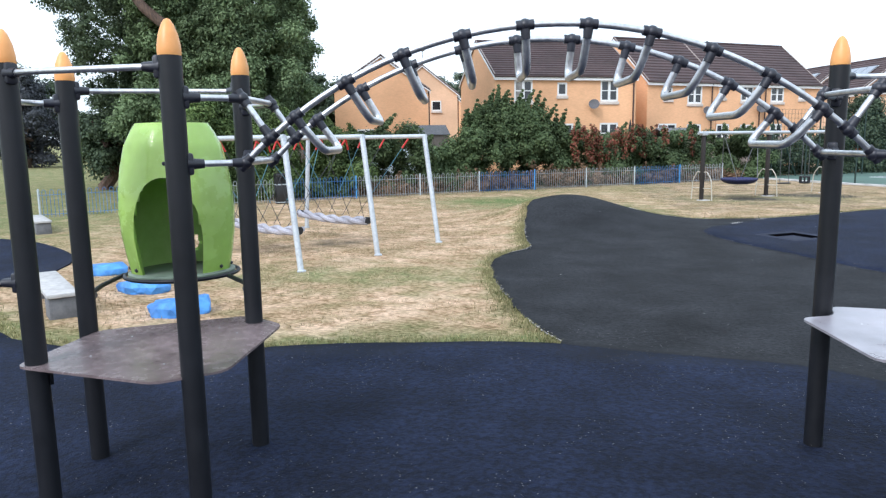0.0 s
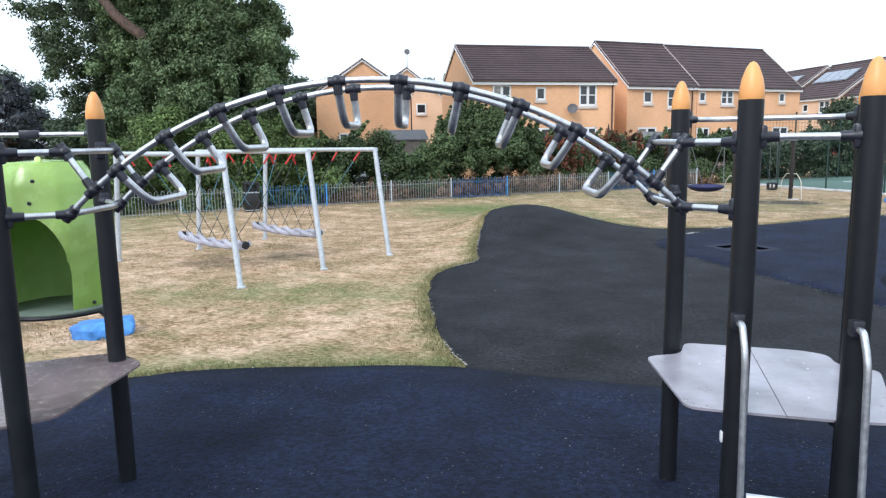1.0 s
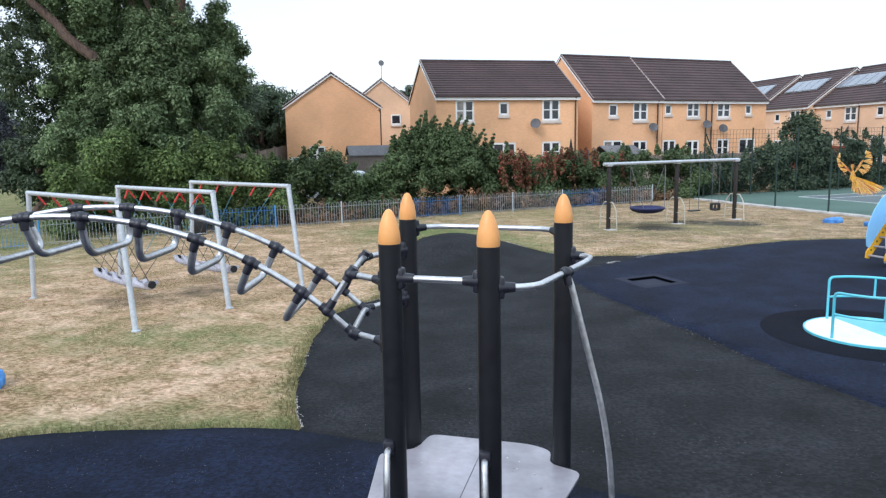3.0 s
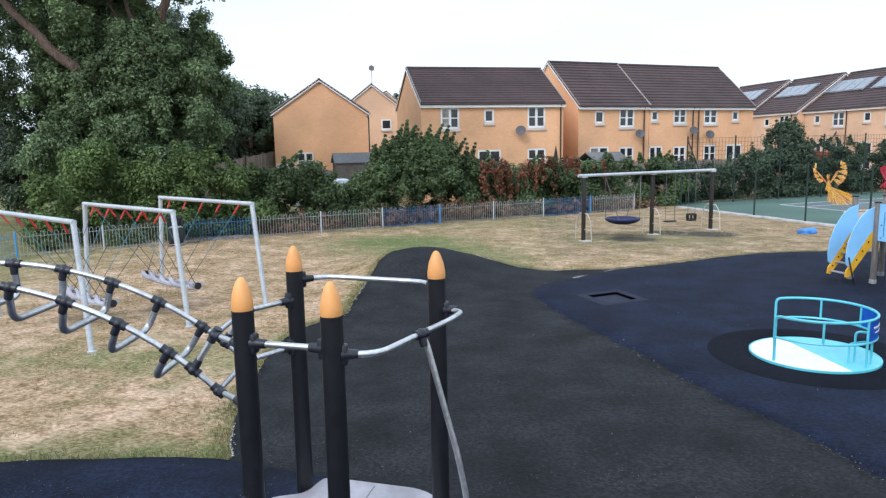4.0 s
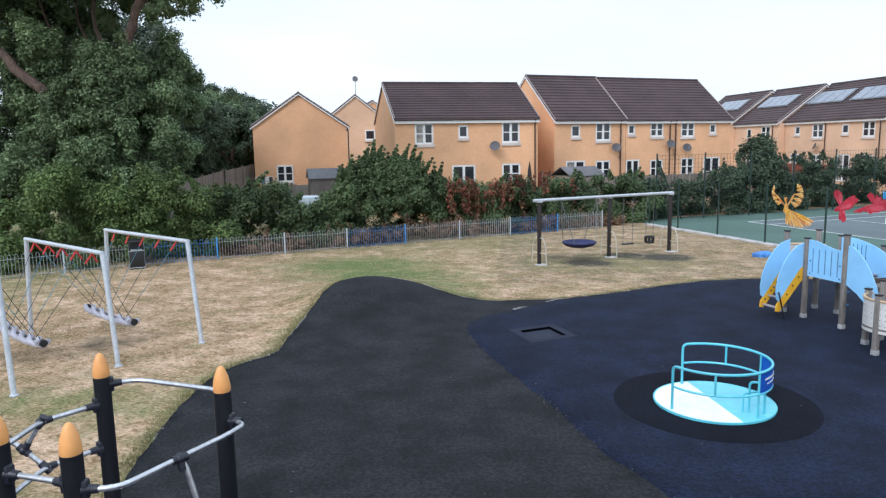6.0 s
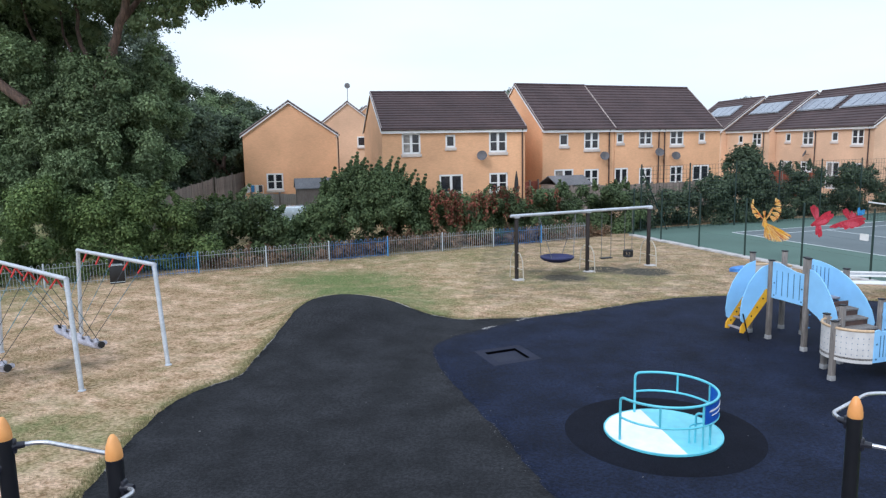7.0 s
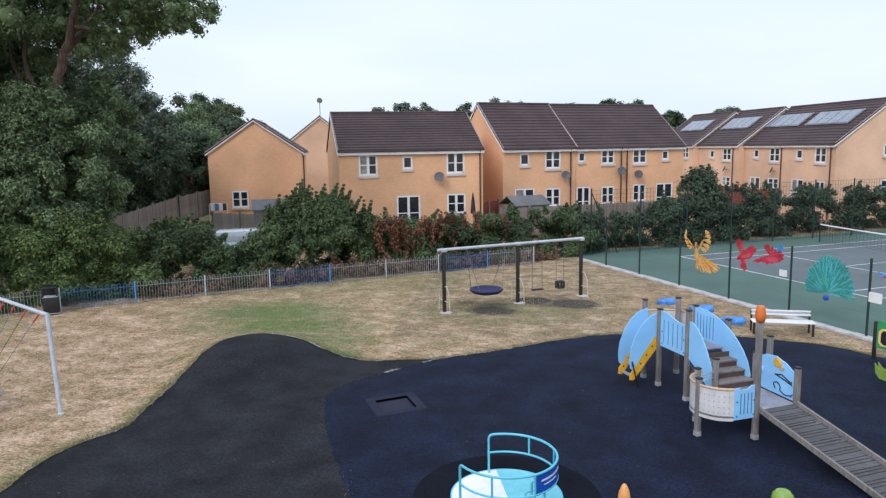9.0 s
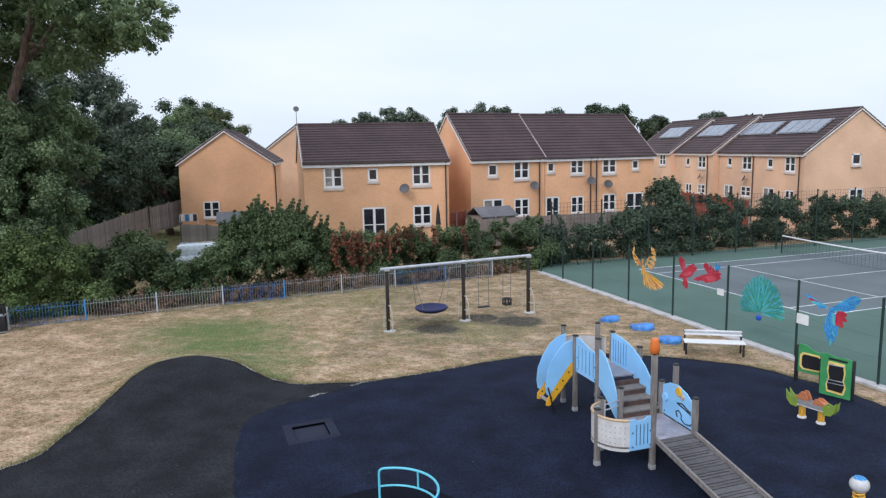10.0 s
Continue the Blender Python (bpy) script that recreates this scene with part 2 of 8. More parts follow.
M_FOOT = mat("pale_steel_post_foot", (0.36, 0.36, 0.36), (0.26, 0.26, 0.26), rough=0.6, scale=15)
M_RAMP_WOOD = mat("dark_weathered_boards", (0.120, 0.114, 0.114), (0.062, 0.059, 0.061), rough=0.85, scale=5, bump=0.5, bscale=28, blotch=0.2, stretch=(1, 6, 6), dist=0.006, objrand=0.18)
M_WHITE_PANEL = mat("cream_perforated_panel", (0.62, 0.60, 0.57), (0.54, 0.52, 0.50), rough=0.55, scale=6, bump=0.08, blotch=0.12, bsize=2)
M_PLY_EDGE = mat("tan_ply_edge", (0.58, 0.42, 0.26), (0.46, 0.31, 0.18), rough=0.6, scale=20)
M_WHITE = mat("white_paint", (0.78, 0.78, 0.76), (0.68, 0.68, 0.67), rough=0.45, scale=5, bump=0.05, blotch=0.08)
M_WHITE_FLOOR = mat("white_tread_plate", (0.80, 0.80, 0.80), (0.70, 0.71, 0.72), rough=0.4, scale=6, bump=0.2, bscale=60, blotch=0.08)
M_CYAN = mat("cyan_enamel", (0.13, 0.52, 0.62), (0.10, 0.45, 0.55), rough=0.36, scale=5, bump=0.05, blotch=0.1)
M_CYAN_FLOOR = mat("cyan_tread_plate", (0.17, 0.56, 0.63), (0.13, 0.48, 0.56), rough=0.4, scale=6, bump=0.2, bscale=60, blotch=0.1)
M_ROYAL = mat("royal_blue_sheet", (0.015, 0.10, 0.48), (0.01, 0.07, 0.38), rough=0.36, scale=5, blotch=0.12)
M_BLACK = mat("black_rubber_seat", (0.014, 0.014, 0.017), rough=0.6)
M_NEST = mat("navy_woven_nest", (0.022, 0.026, 0.10), (0.012, 0.013, 0.055), rough=0.7, scale=40, bump=0.6, bscale=70)
M_BROWN_POST = mat("dark_brown_recycled_post", (0.026, 0.018, 0.016), (0.014, 0.011, 0.010), rough=0.65, scale=12, bump=0.2)
M_BALL = mat("pale_grey_ball_plastic", (0.60, 0.60, 0.58), (0.5, 0.5, 0.49), rough=0.4, scale=8)
M_CREAM_TUBE = mat("cream_painted_tube", (0.52, 0.48, 0.40), (0.42, 0.38, 0.32), rough=0.5, scale=12)
M_CHAIN = mat("dull_chain", (0.16, 0.165, 0.175), rough=0.5, metal=0.6, scale=40)
M_ROPE = mat("teal_rope", (0.12, 0.27, 0.33), (0.07, 0.17, 0.22), rough=0.85, scale=60)
M_ROPE_DARK = mat("dark_rope", (0.06, 0.062, 0.07), rough=0.85, scale=60)
M_RED = mat("red_rope_sleeve", (0.55, 0.04, 0.03), (0.42, 0.025, 0.02), rough=0.6, scale=20)
M_SEAT_ROPE = mat("grey_braided_rope", (0.44, 0.425, 0.47), (0.26, 0.25, 0.28), rough=0.9, scale=30, bump=0.7, bscale=45, dist=0.01)
M_RAIL_GREY = mat("pale_grey_railing", (0.36, 0.39, 0.40), (0.24, 0.26, 0.27), rough=0.55, scale=10, blotch=0.2, objrand=0.12)
M_RAIL_BLUE = mat("blue_railing", (0.06, 0.21, 0.43), (0.04, 0.13, 0.31), rough=0.5, scale=10, blotch=0.2)
M_POST_PALE = mat("pale_railing_post", (0.48, 0.53, 0.55), rough=0.5, scale=10)
M_POST_BLUE = mat("bright_blue_railing_post", (0.08, 0.30, 0.62), rough=0.5, scale=10)
M_COURT_GREEN = mat("green_court_tarmac", (0.085, 0.145, 0.115), (0.062, 0.11, 0.088), rough=0.9, scale=40, bump=0.4, bscale=150, blotch=0.14, bsize=0.35, dist=0.004)
M_COURT_GREY = mat("grey_court_tarmac", (0.125, 0.15, 0.155), (0.095, 0.115, 0.12), rough=0.9, scale=40, bump=0.4, bscale=150, blotch=0.14, bsize=0.35, dist=0.004)
M_LINE = mat("white_line_paint", (0.66, 0.68, 0.68), (0.5, 0.53, 0.53), rough=0.7, scale=12)
M_CONCRETE = mat("pale_concrete", (0.50, 0.48, 0.46), (0.36, 0.34, 0.33), rough=0.9, scale=9, bump=0.35, bscale=60, blotch=0.2, bsize=1)
M_FENCE_GREEN = mat("dark_green_fence_steel", (0.012, 0.035, 0.028), rough=0.5, scale=12)
M_NET = mat("black_net", (0.02, 0.022, 0.024), rough=0.9)
M_BRICK = mat("buff_brick", (0.79, 0.452, 0.250), (0.69, 0.388, 0.212), rough=0.9, scale=5, bump=0.2, bscale=30, blotch=0.14, bsize=0.35, stretch=(1, 1, 3.5), dist=0.01)
M_BRICK_PALE = mat("pale_buff_brick", (0.74, 0.482, 0.315), (0.66, 0.424, 0.272), rough=0.9, scale=5, bump=0.2, bscale=30, blotch=0.14, bsize=0.35, stretch=(1, 1, 3.5), dist=0.01)
M_ROOF = mat("brown_roof_tiles", (0.076, 0.047, 0.046), (0.046, 0.029, 0.030), rough=0.8, scale=7, bump=0.4, bscale=22, blotch=0.2, bsize=0.5, island=0.16, dist=0.02)
M_VERGE = mat("pale_verge_mortar", (0.36, 0.30, 0.28), (0.24, 0.20, 0.18), rough=0.85, scale=9)
M_UPVC = mat("white_window_plastic", (0.80, 0.79, 0.77), (0.72, 0.71, 0.70), rough=0.4, scale=4, bump=0.02, blotch=0.05)
M_SILL = mat("pale_stone_sill", (0.66, 0.58, 0.52), (0.56, 0.48, 0.42), rough=0.8, scale=8, bump=0.1, blotch=0.1)
M_PANE = glass_mat("dark_window_glass", (0.030, 0.032, 0.040))
M_BLIND = glass_mat("curtained_window_glass", (0.34, 0.31, 0.28), 0.2)
M_PIPE = mat("brown_downpipe", (0.06, 0.03, 0.024), rough=0.5, scale=8)
M_DISH = mat("grey_dish", (0.10, 0.095, 0.10), rough=0.6, scale=8)
M_SOLAR = mat("solar_glass", (0.17, 0.185, 0.22), (0.12, 0.135, 0.17), rough=0.30, scale=3, bump=0.02, blotch=0.15, spec=0.8, coat=0.5)
M_SOLAR_FRAME = mat("solar_frame", (0.6, 0.62, 0.64), rough=0.35, metal=0.7, scale=8)
M_FENCE_WOOD = mat("grey_fence_boards", (0.27, 0.225, 0.195), (0.17, 0.14, 0.12), rough=0.9, scale=4, bump=0.4, bscale=20, blotch=0.25, stretch=(5, 5, 0.7), objrand=0.18)
M_FENCE_PALE = mat("pale_fence_boards", (0.42, 0.38, 0.34), (0.30, 0.27, 0.24), rough=0.9, scale=4, bump=0.3, bscale=20, blotch=0.2, stretch=(5, 5, 0.7), objrand=0.10)
M_FENCE_RED = mat("red_brown_fence_boards", (0.26, 0.065, 0.035), (0.18, 0.04, 0.02), rough=0.85, scale=4, bump=0.3, bscale=20, blotch=0.2, objrand=0.15)
M_SHED_ROOF = mat("grey_shed_felt", (0.17, 0.165, 0.17), (0.11, 0.11, 0.115), rough=0.9, scale=9, bump=0.3)
M_BARK = mat("brown_bark", (0.155, 0.100, 0.075), (0.050, 0.034, 0.028), rough=0.95, scale=4, bump=0.9, bscale=14, blotch=0.3, stretch=(3, 3, 0.6), dist=0.04)
M_LEAF_TREE = leaf_mat("poplar_leaves", (0.088, 0.133, 0.063), (0.25, 0.33, 0.168))
# poplar leaves darkened to carry the shade of the crown's west side
M_LEAF_SHADED = leaf_mat("shaded_poplar_leaves", (0.058, 0.084, 0.050), (0.150, 0.195, 0.110))
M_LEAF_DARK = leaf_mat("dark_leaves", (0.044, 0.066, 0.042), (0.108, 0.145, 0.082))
M_LEAF_BRIGHT = leaf_mat("bright_green_leaves", (0.066, 0.108, 0.036), (0.180, 0.245, 0.084))
M_LEAF_HEDGE = leaf_mat("hedge_leaves", (0.050, 0.080, 0.036), (0.140, 0.190, 0.084))
M_LEAF_RED = leaf_mat("reddening_creeper_leaves", (0.12, 0.048, 0.032), (0.33, 0.118, 0.078), (0.11, 0.13, 0.055), 0.25)
M_LEAF_BROWN = leaf_mat("dry_undergrowth", (0.10, 0.058, 0.036), (0.29, 0.19, 0.115))
M_LEAF_OLIVE = leaf_mat("yellowing_leaves", (0.05, 0.072, 0.026), (0.17, 0.185, 0.075))
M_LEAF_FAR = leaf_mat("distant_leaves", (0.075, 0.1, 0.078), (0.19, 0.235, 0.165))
# dark purple leaves with distance haze mixed in as blue-grey
M_HAZY_PURPLE = leaf_mat("hazy_purple_leaves", (0.042, 0.046, 0.054), (0.098, 0.105, 0.118))
M_BLADE = leaf_mat("dry_grass_blades", (0.16, 0.13, 0.06), (0.60, 0.47, 0.30))
M_BLADE_GREEN = leaf_mat("green_grass_blades", (0.10, 0.11, 0.040), (0.40, 0.35, 0.18))
M_CHIP = mat("pale_stone_chips", (0.58, 0.55, 0.51), (0.36, 0.33, 0.31), rough=0.9, island=0.3)
M_BITS = mat("pale_litter", (0.30, 0.29, 0.29), (0.13, 0.127, 0.125), rough=0.8, island=0.4)
M_ORANGE = mat("orange_plastic", (0.78, 0.20, 0.03), (0.66, 0.15, 0.02), rough=0.42, scale=5, blotch=0.12)
M_GREEN_PANEL = mat("green_panel", (0.055, 0.30, 0.10), (0.042, 0.24, 0.08), rough=0.45, scale=5, blotch=0.1)
M_PALE_YELLOW = mat("pale_yellow_panel", (0.80, 0.60, 0.20), (0.68, 0.50, 0.15), rough=0.45, scale=5, blotch=0.1)
M_RISER = mat("brown_riser_boards", (0.115, 0.070, 0.055), (0.07, 0.042, 0.034), rough=0.8, scale=8, bump=0.2)
M_LIME_PANEL = mat("lime_panel", (0.25, 0.37, 0.06), (0.20, 0.30, 0.045), rough=0.45, scale=5, blotch=0.1)
M_BLACKBOARD = mat("blackboard", (0.012, 0.012, 0.014), rough=0.45, scale=5)
M_FEATHER_RED = mat("red_ornament_paint", (0.56, 0.035, 0.06), (0.26, 0.012, 0.03), rough=0.5, scale=30, spread=(0.42, 0.58), island=0.3)
M_FEATHER_TEAL = mat("teal_ornament_paint", (0.06, 0.45, 0.40), (0.015, 0.15, 0.17), rough=0.5, scale=34, spread=(0.42, 0.58), island=0.5)
M_FEATHER_PINK = mat("pinkish_red_ornament_paint", (0.58, 0.09, 0.13), (0.44, 0.05, 0.08), rough=0.5, scale=20)
M_FEATHER_GREEN = mat("green_teal_ornament_paint", (0.12, 0.46, 0.29), (0.02, 0.17, 0.12), rough=0.5, scale=34, spread=(0.42, 0.58))
M_FEATHER_AQUA = mat("aqua_ornament_paint", (0.12, 0.48, 0.56), (0.07, 0.36, 0.44), rough=0.5, scale=20)
M_FEATHER_BLUE = mat("blue_ornament_paint", (0.07, 0.36, 0.70), (0.02, 0.13, 0.36), rough=0.5, scale=30, spread=(0.42, 0.58), island=0.35)
M_FEATHER_GOLD = mat("golden_ornament_paint", (0.82, 0.52, 0.18), (0.48, 0.16, 0.03), rough=0.5, scale=32, spread=(0.42, 0.58), island=0.4)
M_FEATHER_STRAW = mat("straw_ornament_paint", (0.86, 0.66, 0.30), (0.70, 0.46, 0.14), rough=0.5, scale=30)
M_FEATHER_RUST = mat("rust_ornament_paint", (0.58, 0.20, 0.06), (0.40, 0.11, 0.03), rough=0.5, scale=30)
M_SPRING_ORANGE = mat("faded_orange_panel", (0.56, 0.20, 0.085), (0.45, 0.15, 0.06), rough=0.5, scale=5, blotch=0.15)
M_CAR = mat("pale_car_paint", (0.55, 0.62, 0.66), rough=0.25, scale=3, blotch=0.05, coat=0.6)
M_BIN = mat("black_bin_plastic", (0.012, 0.012, 0.013), rough=0.45, scale=10)


# ---- mesh helpers ----
def mesh_of(bm, name, material, smooth=False):
    me = bpy.data.meshes.new(name)
    bmesh.ops.recalc_face_normals(bm, faces=bm.faces)
    bm.to_mesh(me)
    bm.free()
    for m in material if isinstance(material, (list, tuple)) else (material,):
        me.materials.append(m)
    if smooth:
        me.polygons.foreach_set("use_smooth", [True] * len(me.polygons))
        try:
            me.set_sharp_from_angle(angle=radians(40))
        except AttributeError:
            pass
    return me


def part(name, bm, material, parent, label="", smooth=True):
    """Links a bmesh (or a ready mesh) as one mesh object under a thing or a part."""
    me = bm if isinstance(bm, bpy.types.Mesh) else mesh_of(bm, name, material, smooth)
    ob = new(name, me)
    ob.parent = parent
    if label:
        tagged(ob, label)
    return ob


def thing(name, label, category, group="", m=None):
    ob = new(name)
    ob.empty_display_size = 0.2
    if m is not None:
        ob.matrix_basis = m
    return tagged(ob, label, category, group)


def whole(name, bm, material, label, category="", group="", kind="", smooth=True, m=None):
    me = bm if isinstance(bm, bpy.types.Mesh) else mesh_of(bm, name, material, smooth)
    ob = new(name, me)
    if m is not None:
        ob.matrix_basis = m
    return tagged(ob, label, category, group, kind)


def V(*a):
    return Vector(a)


def bend(points, radius=0.06, steps=4):
    """A polyline with its inner corners rounded."""
    pts = [Vector(p) for p in points]
    out = [pts[0]]
    for a, b, c in zip(pts, pts[1:], pts[2:]):
        r = min(radius, (a - b).length * 0.45, (c - b).length * 0.45)
        p, q = b + (a - b).normalized() * r, b + (c - b).normalized() * r
        for k in range(steps + 1):
            t = k / steps
            out.append(p * (1 - t) ** 2 + b * 2 * t * (1 - t) + q * t * t)
    return out + [pts[-1]]


def tube(bm, points, r, n=8, caps=True, taper=None):
    pts = [Vector(p) for p in points]
    rings, side = [], None
    for k, p in enumerate(pts):
        d = (pts[min(k + 1, len(pts) - 1)] - pts[max(k - 1, 0)]).normalized()
        if side is None:
            side = d.orthogonal().normalized()
        side = (side - d * side.dot(d)).normalized()
        up = d.cross(side)
        rad = r if taper is None else r + (taper - r) * k / (len(pts) - 1)
        rings.append([bm.verts.new(p + (side * math.cos(a) + up * math.sin(a)) * rad) for a in (2 * math.pi * j / n for j in range(n))])
    for a, b in zip(rings, rings[1:]):
        for j in range(n):
            bm.faces.new((a[j], a[(j + 1) % n], b[(j + 1) % n], b[j]))
    if caps:
        bm.faces.new(rings[0][::-1]), bm.faces.new(rings[-1])
    return bm


def lathe(bm, profile, n=16, at=(0, 0, 0), caps=True):
    """Turns a profile of (radius, height) round the upright through at."""
    o, rings = Vector(at), []
    for r, z in profile:
        rings.append([bm.verts.new(o + V(r * math.cos(2 * math.pi * j / n), r * math.sin(2 * math.pi * j / n), z)) for j in range(n)] if r > 1e-5 else [bm.verts.new(o + V(0, 0, z))])
    for a, b in zip(rings, rings[1:]):
        for j in range(n):
            k = (j + 1) % n
            f = [a[j], a[k], b[k], b[j]] if len(a) > 1 and len(b) > 1 else [a[0], b[k], b[j]] if len(a) == 1 and len(b) > 1 else [a[j], a[k], b[0]] if len(a) > 1 else None
            if f:
                bm.faces.new(f)
    if caps and len(rings[0]) > 1:
        bm.faces.new(rings[0][::-1])
    if caps and len(rings[-1]) > 1:
        bm.faces.new(rings[-1])
    return bm


def box(bm, centre, size, turn=0.0, bevel=0.0, m=None):
    """A box of that size round centre, turned about the upright (degrees), its edges rounded by bevel."""
    got = bmesh.ops.create_cube(bm, size=1.0)
    vs = got["verts"]
    mm = (m if m is not None else Matrix.Translation(centre) @ Matrix.Rotation(radians(turn), 4, "Z")) @ Matrix.Diagonal((*size, 1))
    bmesh.ops.transform(bm, matrix=mm, verts=vs)
    if bevel:
        es = list({e for v in vs for e in v.link_edges})
        bmesh.ops.bevel(bm, geom=es, offset=bevel, segments=2, affect="EDGES", profile=0.5)
    return bm


def slab(bm, outline, z0, z1):
    """An upright prism over an outline of (x, y)."""
    lo = [bm.verts.new((x, y, z0)) for x, y in outline]
    hi = [bm.verts.new((x, y, z1)) for x, y in outline]
    k = len(outline)
    for j in range(k):
        bm.faces.new((lo[j], lo[(j + 1) % k], hi[(j + 1) % k], hi[j]))
    bm.faces.new(lo[::-1]), bm.faces.new(hi)
    return bm


def sheet(bm, outline, origin, ux, uz, thick):
    """A panel: an outline of (along, up) in the plane of ux and uz, thick metres deep, centred on that plane."""
    ux, uz, o = Vector(ux), Vector(uz), Vector(origin)
    nrm = ux.cross(uz).normalized() * thick / 2
    a = [bm.verts.new(o + ux * x + uz * y - nrm) for x, y in outline]
    b = [bm.verts.new(o + ux * x + uz * y + nrm) for x, y in outline]
    k = len(outline)
    for j in range(k):
        bm.faces.new((a[j], a[(j + 1) % k], b[(j + 1) % k], b[j]))
    bm.faces.new(a[::-1]), bm.faces.new(b)
    return bm


def rounded(outline, r, steps=3):
    """An outline of (x, y) with its corners rounded."""
    k, out = len(outline), []
    for j in range(k):
        a, b, c = (Vector(outline[(j + i) % k]) for i in (-1, 0, 1))
        rr = min(r, (a - b).length * 0.45, (c - b).length * 0.45)
        p, q = b + (a - b).normalized() * rr, b + (c - b).normalized() * rr
        for s in range(steps + 1):
            t = s / steps
            out.append(tuple(p * (1 - t) ** 2 + b * 2 * t * (1 - t) + q * t * t))
    return out


def arrays_mesh(name, verts, faces, material):
    """A mesh from arrays of vertices (n, 3) and triangles or quads (m, k)."""
    me = bpy.data.meshes.new(name)
    verts, faces = np.asarray(verts, np.float32), np.asarray(faces, np.int32)
    me.vertices.add(len(verts))
    me.vertices.foreach_set("co", verts.ravel())
    k = faces.shape[1]
    me.loops.add(faces.size)
    me.loops.foreach_set("vertex_index", faces.ravel())
    me.polygons.add(len(faces))
    me.polygons.foreach_set("loop_start", np.arange(0, faces.size, k, dtype=np.int32))
    me.polygons.foreach_set("loop_total", np.full(len(faces), k, np.int32))
    me.materials.append(material)
    me.update(calc_edges=True)
    return me


def leaves(rng, centres, size, spread=0.35, droop=0.0, out=None):
    """Folded leaves of about that size, one at each centre: vertices and faces. out: the way that each one faces."""
    n = len(centres)
    if out is None:
        d = rng.normal(size=(n, 3))
        d[:, 2] = d[:, 2] * 0.6 - droop
        d /= np.linalg.norm(d, axis=1)[:, None]
        s = np.cross(d, rng.normal(size=(n, 3)))
        s /= np.linalg.norm(s, axis=1)[:, None] + 1e-9
    else:
        face = out * 0.75 + rng.normal(size=(n, 3)) * 0.42 + np.array([0, 0, 0.55])
        face /= np.linalg.norm(face, axis=1)[:, None]
        d = rng.normal(size=(n, 3)) * 0.6 - np.array([0, 0, droop]) + out * 0.5
        d -= face * (d * face).sum(1)[:, None]
        d /= np.linalg.norm(d, axis=1)[:, None] + 1e-9
        s = np.cross(d, face)
    up = np.cross(s, d)
    ln = (size * rng.uniform(1 - spread, 1 + spread, n))[:, None]
    v = np.stack([centres - d * ln * 0.5, centres + s * ln * 0.30 + up * ln * 0.10, centres + d * ln * 0.55, centres - s * ln * 0.30 + up * ln * 0.10], 1).reshape(-1, 3)
    f = np.arange(4 * n).reshape(n, 4)
    return v, f


def clumps(rng, balls, per, size, flat=0.8, droop=0.0):
    """Leaves in the outer shells of balls (x, y, z, radius)."""
    balls = np.asarray(balls, float)
    k = rng.choice(len(balls), per, p=balls[:, 3] ** 2 / (balls[:, 3] ** 2).sum())
    d = rng.normal(size=(per, 3))
    d /= np.linalg.norm(d, axis=1)[:, None]
    r = balls[k, 3] * (1 - 0.5 * rng.random(per) ** 1.6) * (1 + 0.17 * rng.normal(size=per))
    c = balls[k, :3] + d * r[:, None] * np.array([1, 1, flat])
    return leaves(rng, c, size, droop=droop, out=d)


# ---- ground ----
def hill(x, y):
    """Height of the ground: level but for one low mound."""
    return 0.66 * np.exp(-((x + 0.95) ** 2 + 0.8 * (y - 18.1) ** 2) / 3.3)


WEST_EDGE = [(-1.72, 6.93), (-1.95, 7.58), (-2.18, 8.42), (-2.43, 9.7), (-2.6, 11.1), (-2.6, 12.1), (-2.32, 12.87), (-1.98, 13.5), (-2.06, 15.0),
             (-2.02, 16.55), (-1.95, 17.6), (-1.75, 18.6), (-1.05, 19.3), (-0.1, 19.27), (0.6, 18.95), (1.3, 18.5), (2.2, 18.22), (3.3, 18.4), (4.16, 18.52)]
EAST_SEAM = [(4.16, 18.52), (2.91, 17.27), (2.2, 16.4), (1.88, 15.55), (2.1, 14.4), (2.76, 12.54), (3.5, 10.8), (4.05, 9.2), (4.55, 8.3), (5.06, 6.93), (5.35, 5.1)]
SOUTH_SEAM = [(5.35, 5.1), (3.6, 5.3), (2.07, 5.6), (1.2, 5.85), (0.42, 6.38), (-0.8, 6.67), (-1.72, 6.93)]
SOUTH_GRASS = [(-1.72, 6.93), (-2.3, 6.97), (-3.1, 6.88), (-4.05, 6.78), (-4.7, 6.62), (-5.15, 6.40), (-6.2, 6.35), (-7.5, 6.64), (-8.05, 6.95), (-9.6, 7.9), (-14, 7.6)]
EAST_GRASS = [(17.0, -14), (18.3, 6), (18.0, 12), (17.7, 15), (17.14, 17.17), (16.63, 18.29), (15.8, 19.37), (15.04, 20.24), (13.76, 20.8), (12.2, 21.25), (10.6, 21.4), (8.97, 21.15), (7.6, 20.53), (5.84, 19.41), (4.16, 18.52)]
LEFT_PATCH = [(-14.4, 14.6), (-12.82, 13.96), (-11.4, 12.9), (-10.45, 11.84), (-10.06, 10.9), (-10.0, 10.1), (-10.3, 9.55), (-12, 9.0), (-15, 9.6), (-16.5, 12)]
PIT = [(3.07, 15.27), (3.40, 14.57), (4.08, 14.94), (3.75, 15.64)]


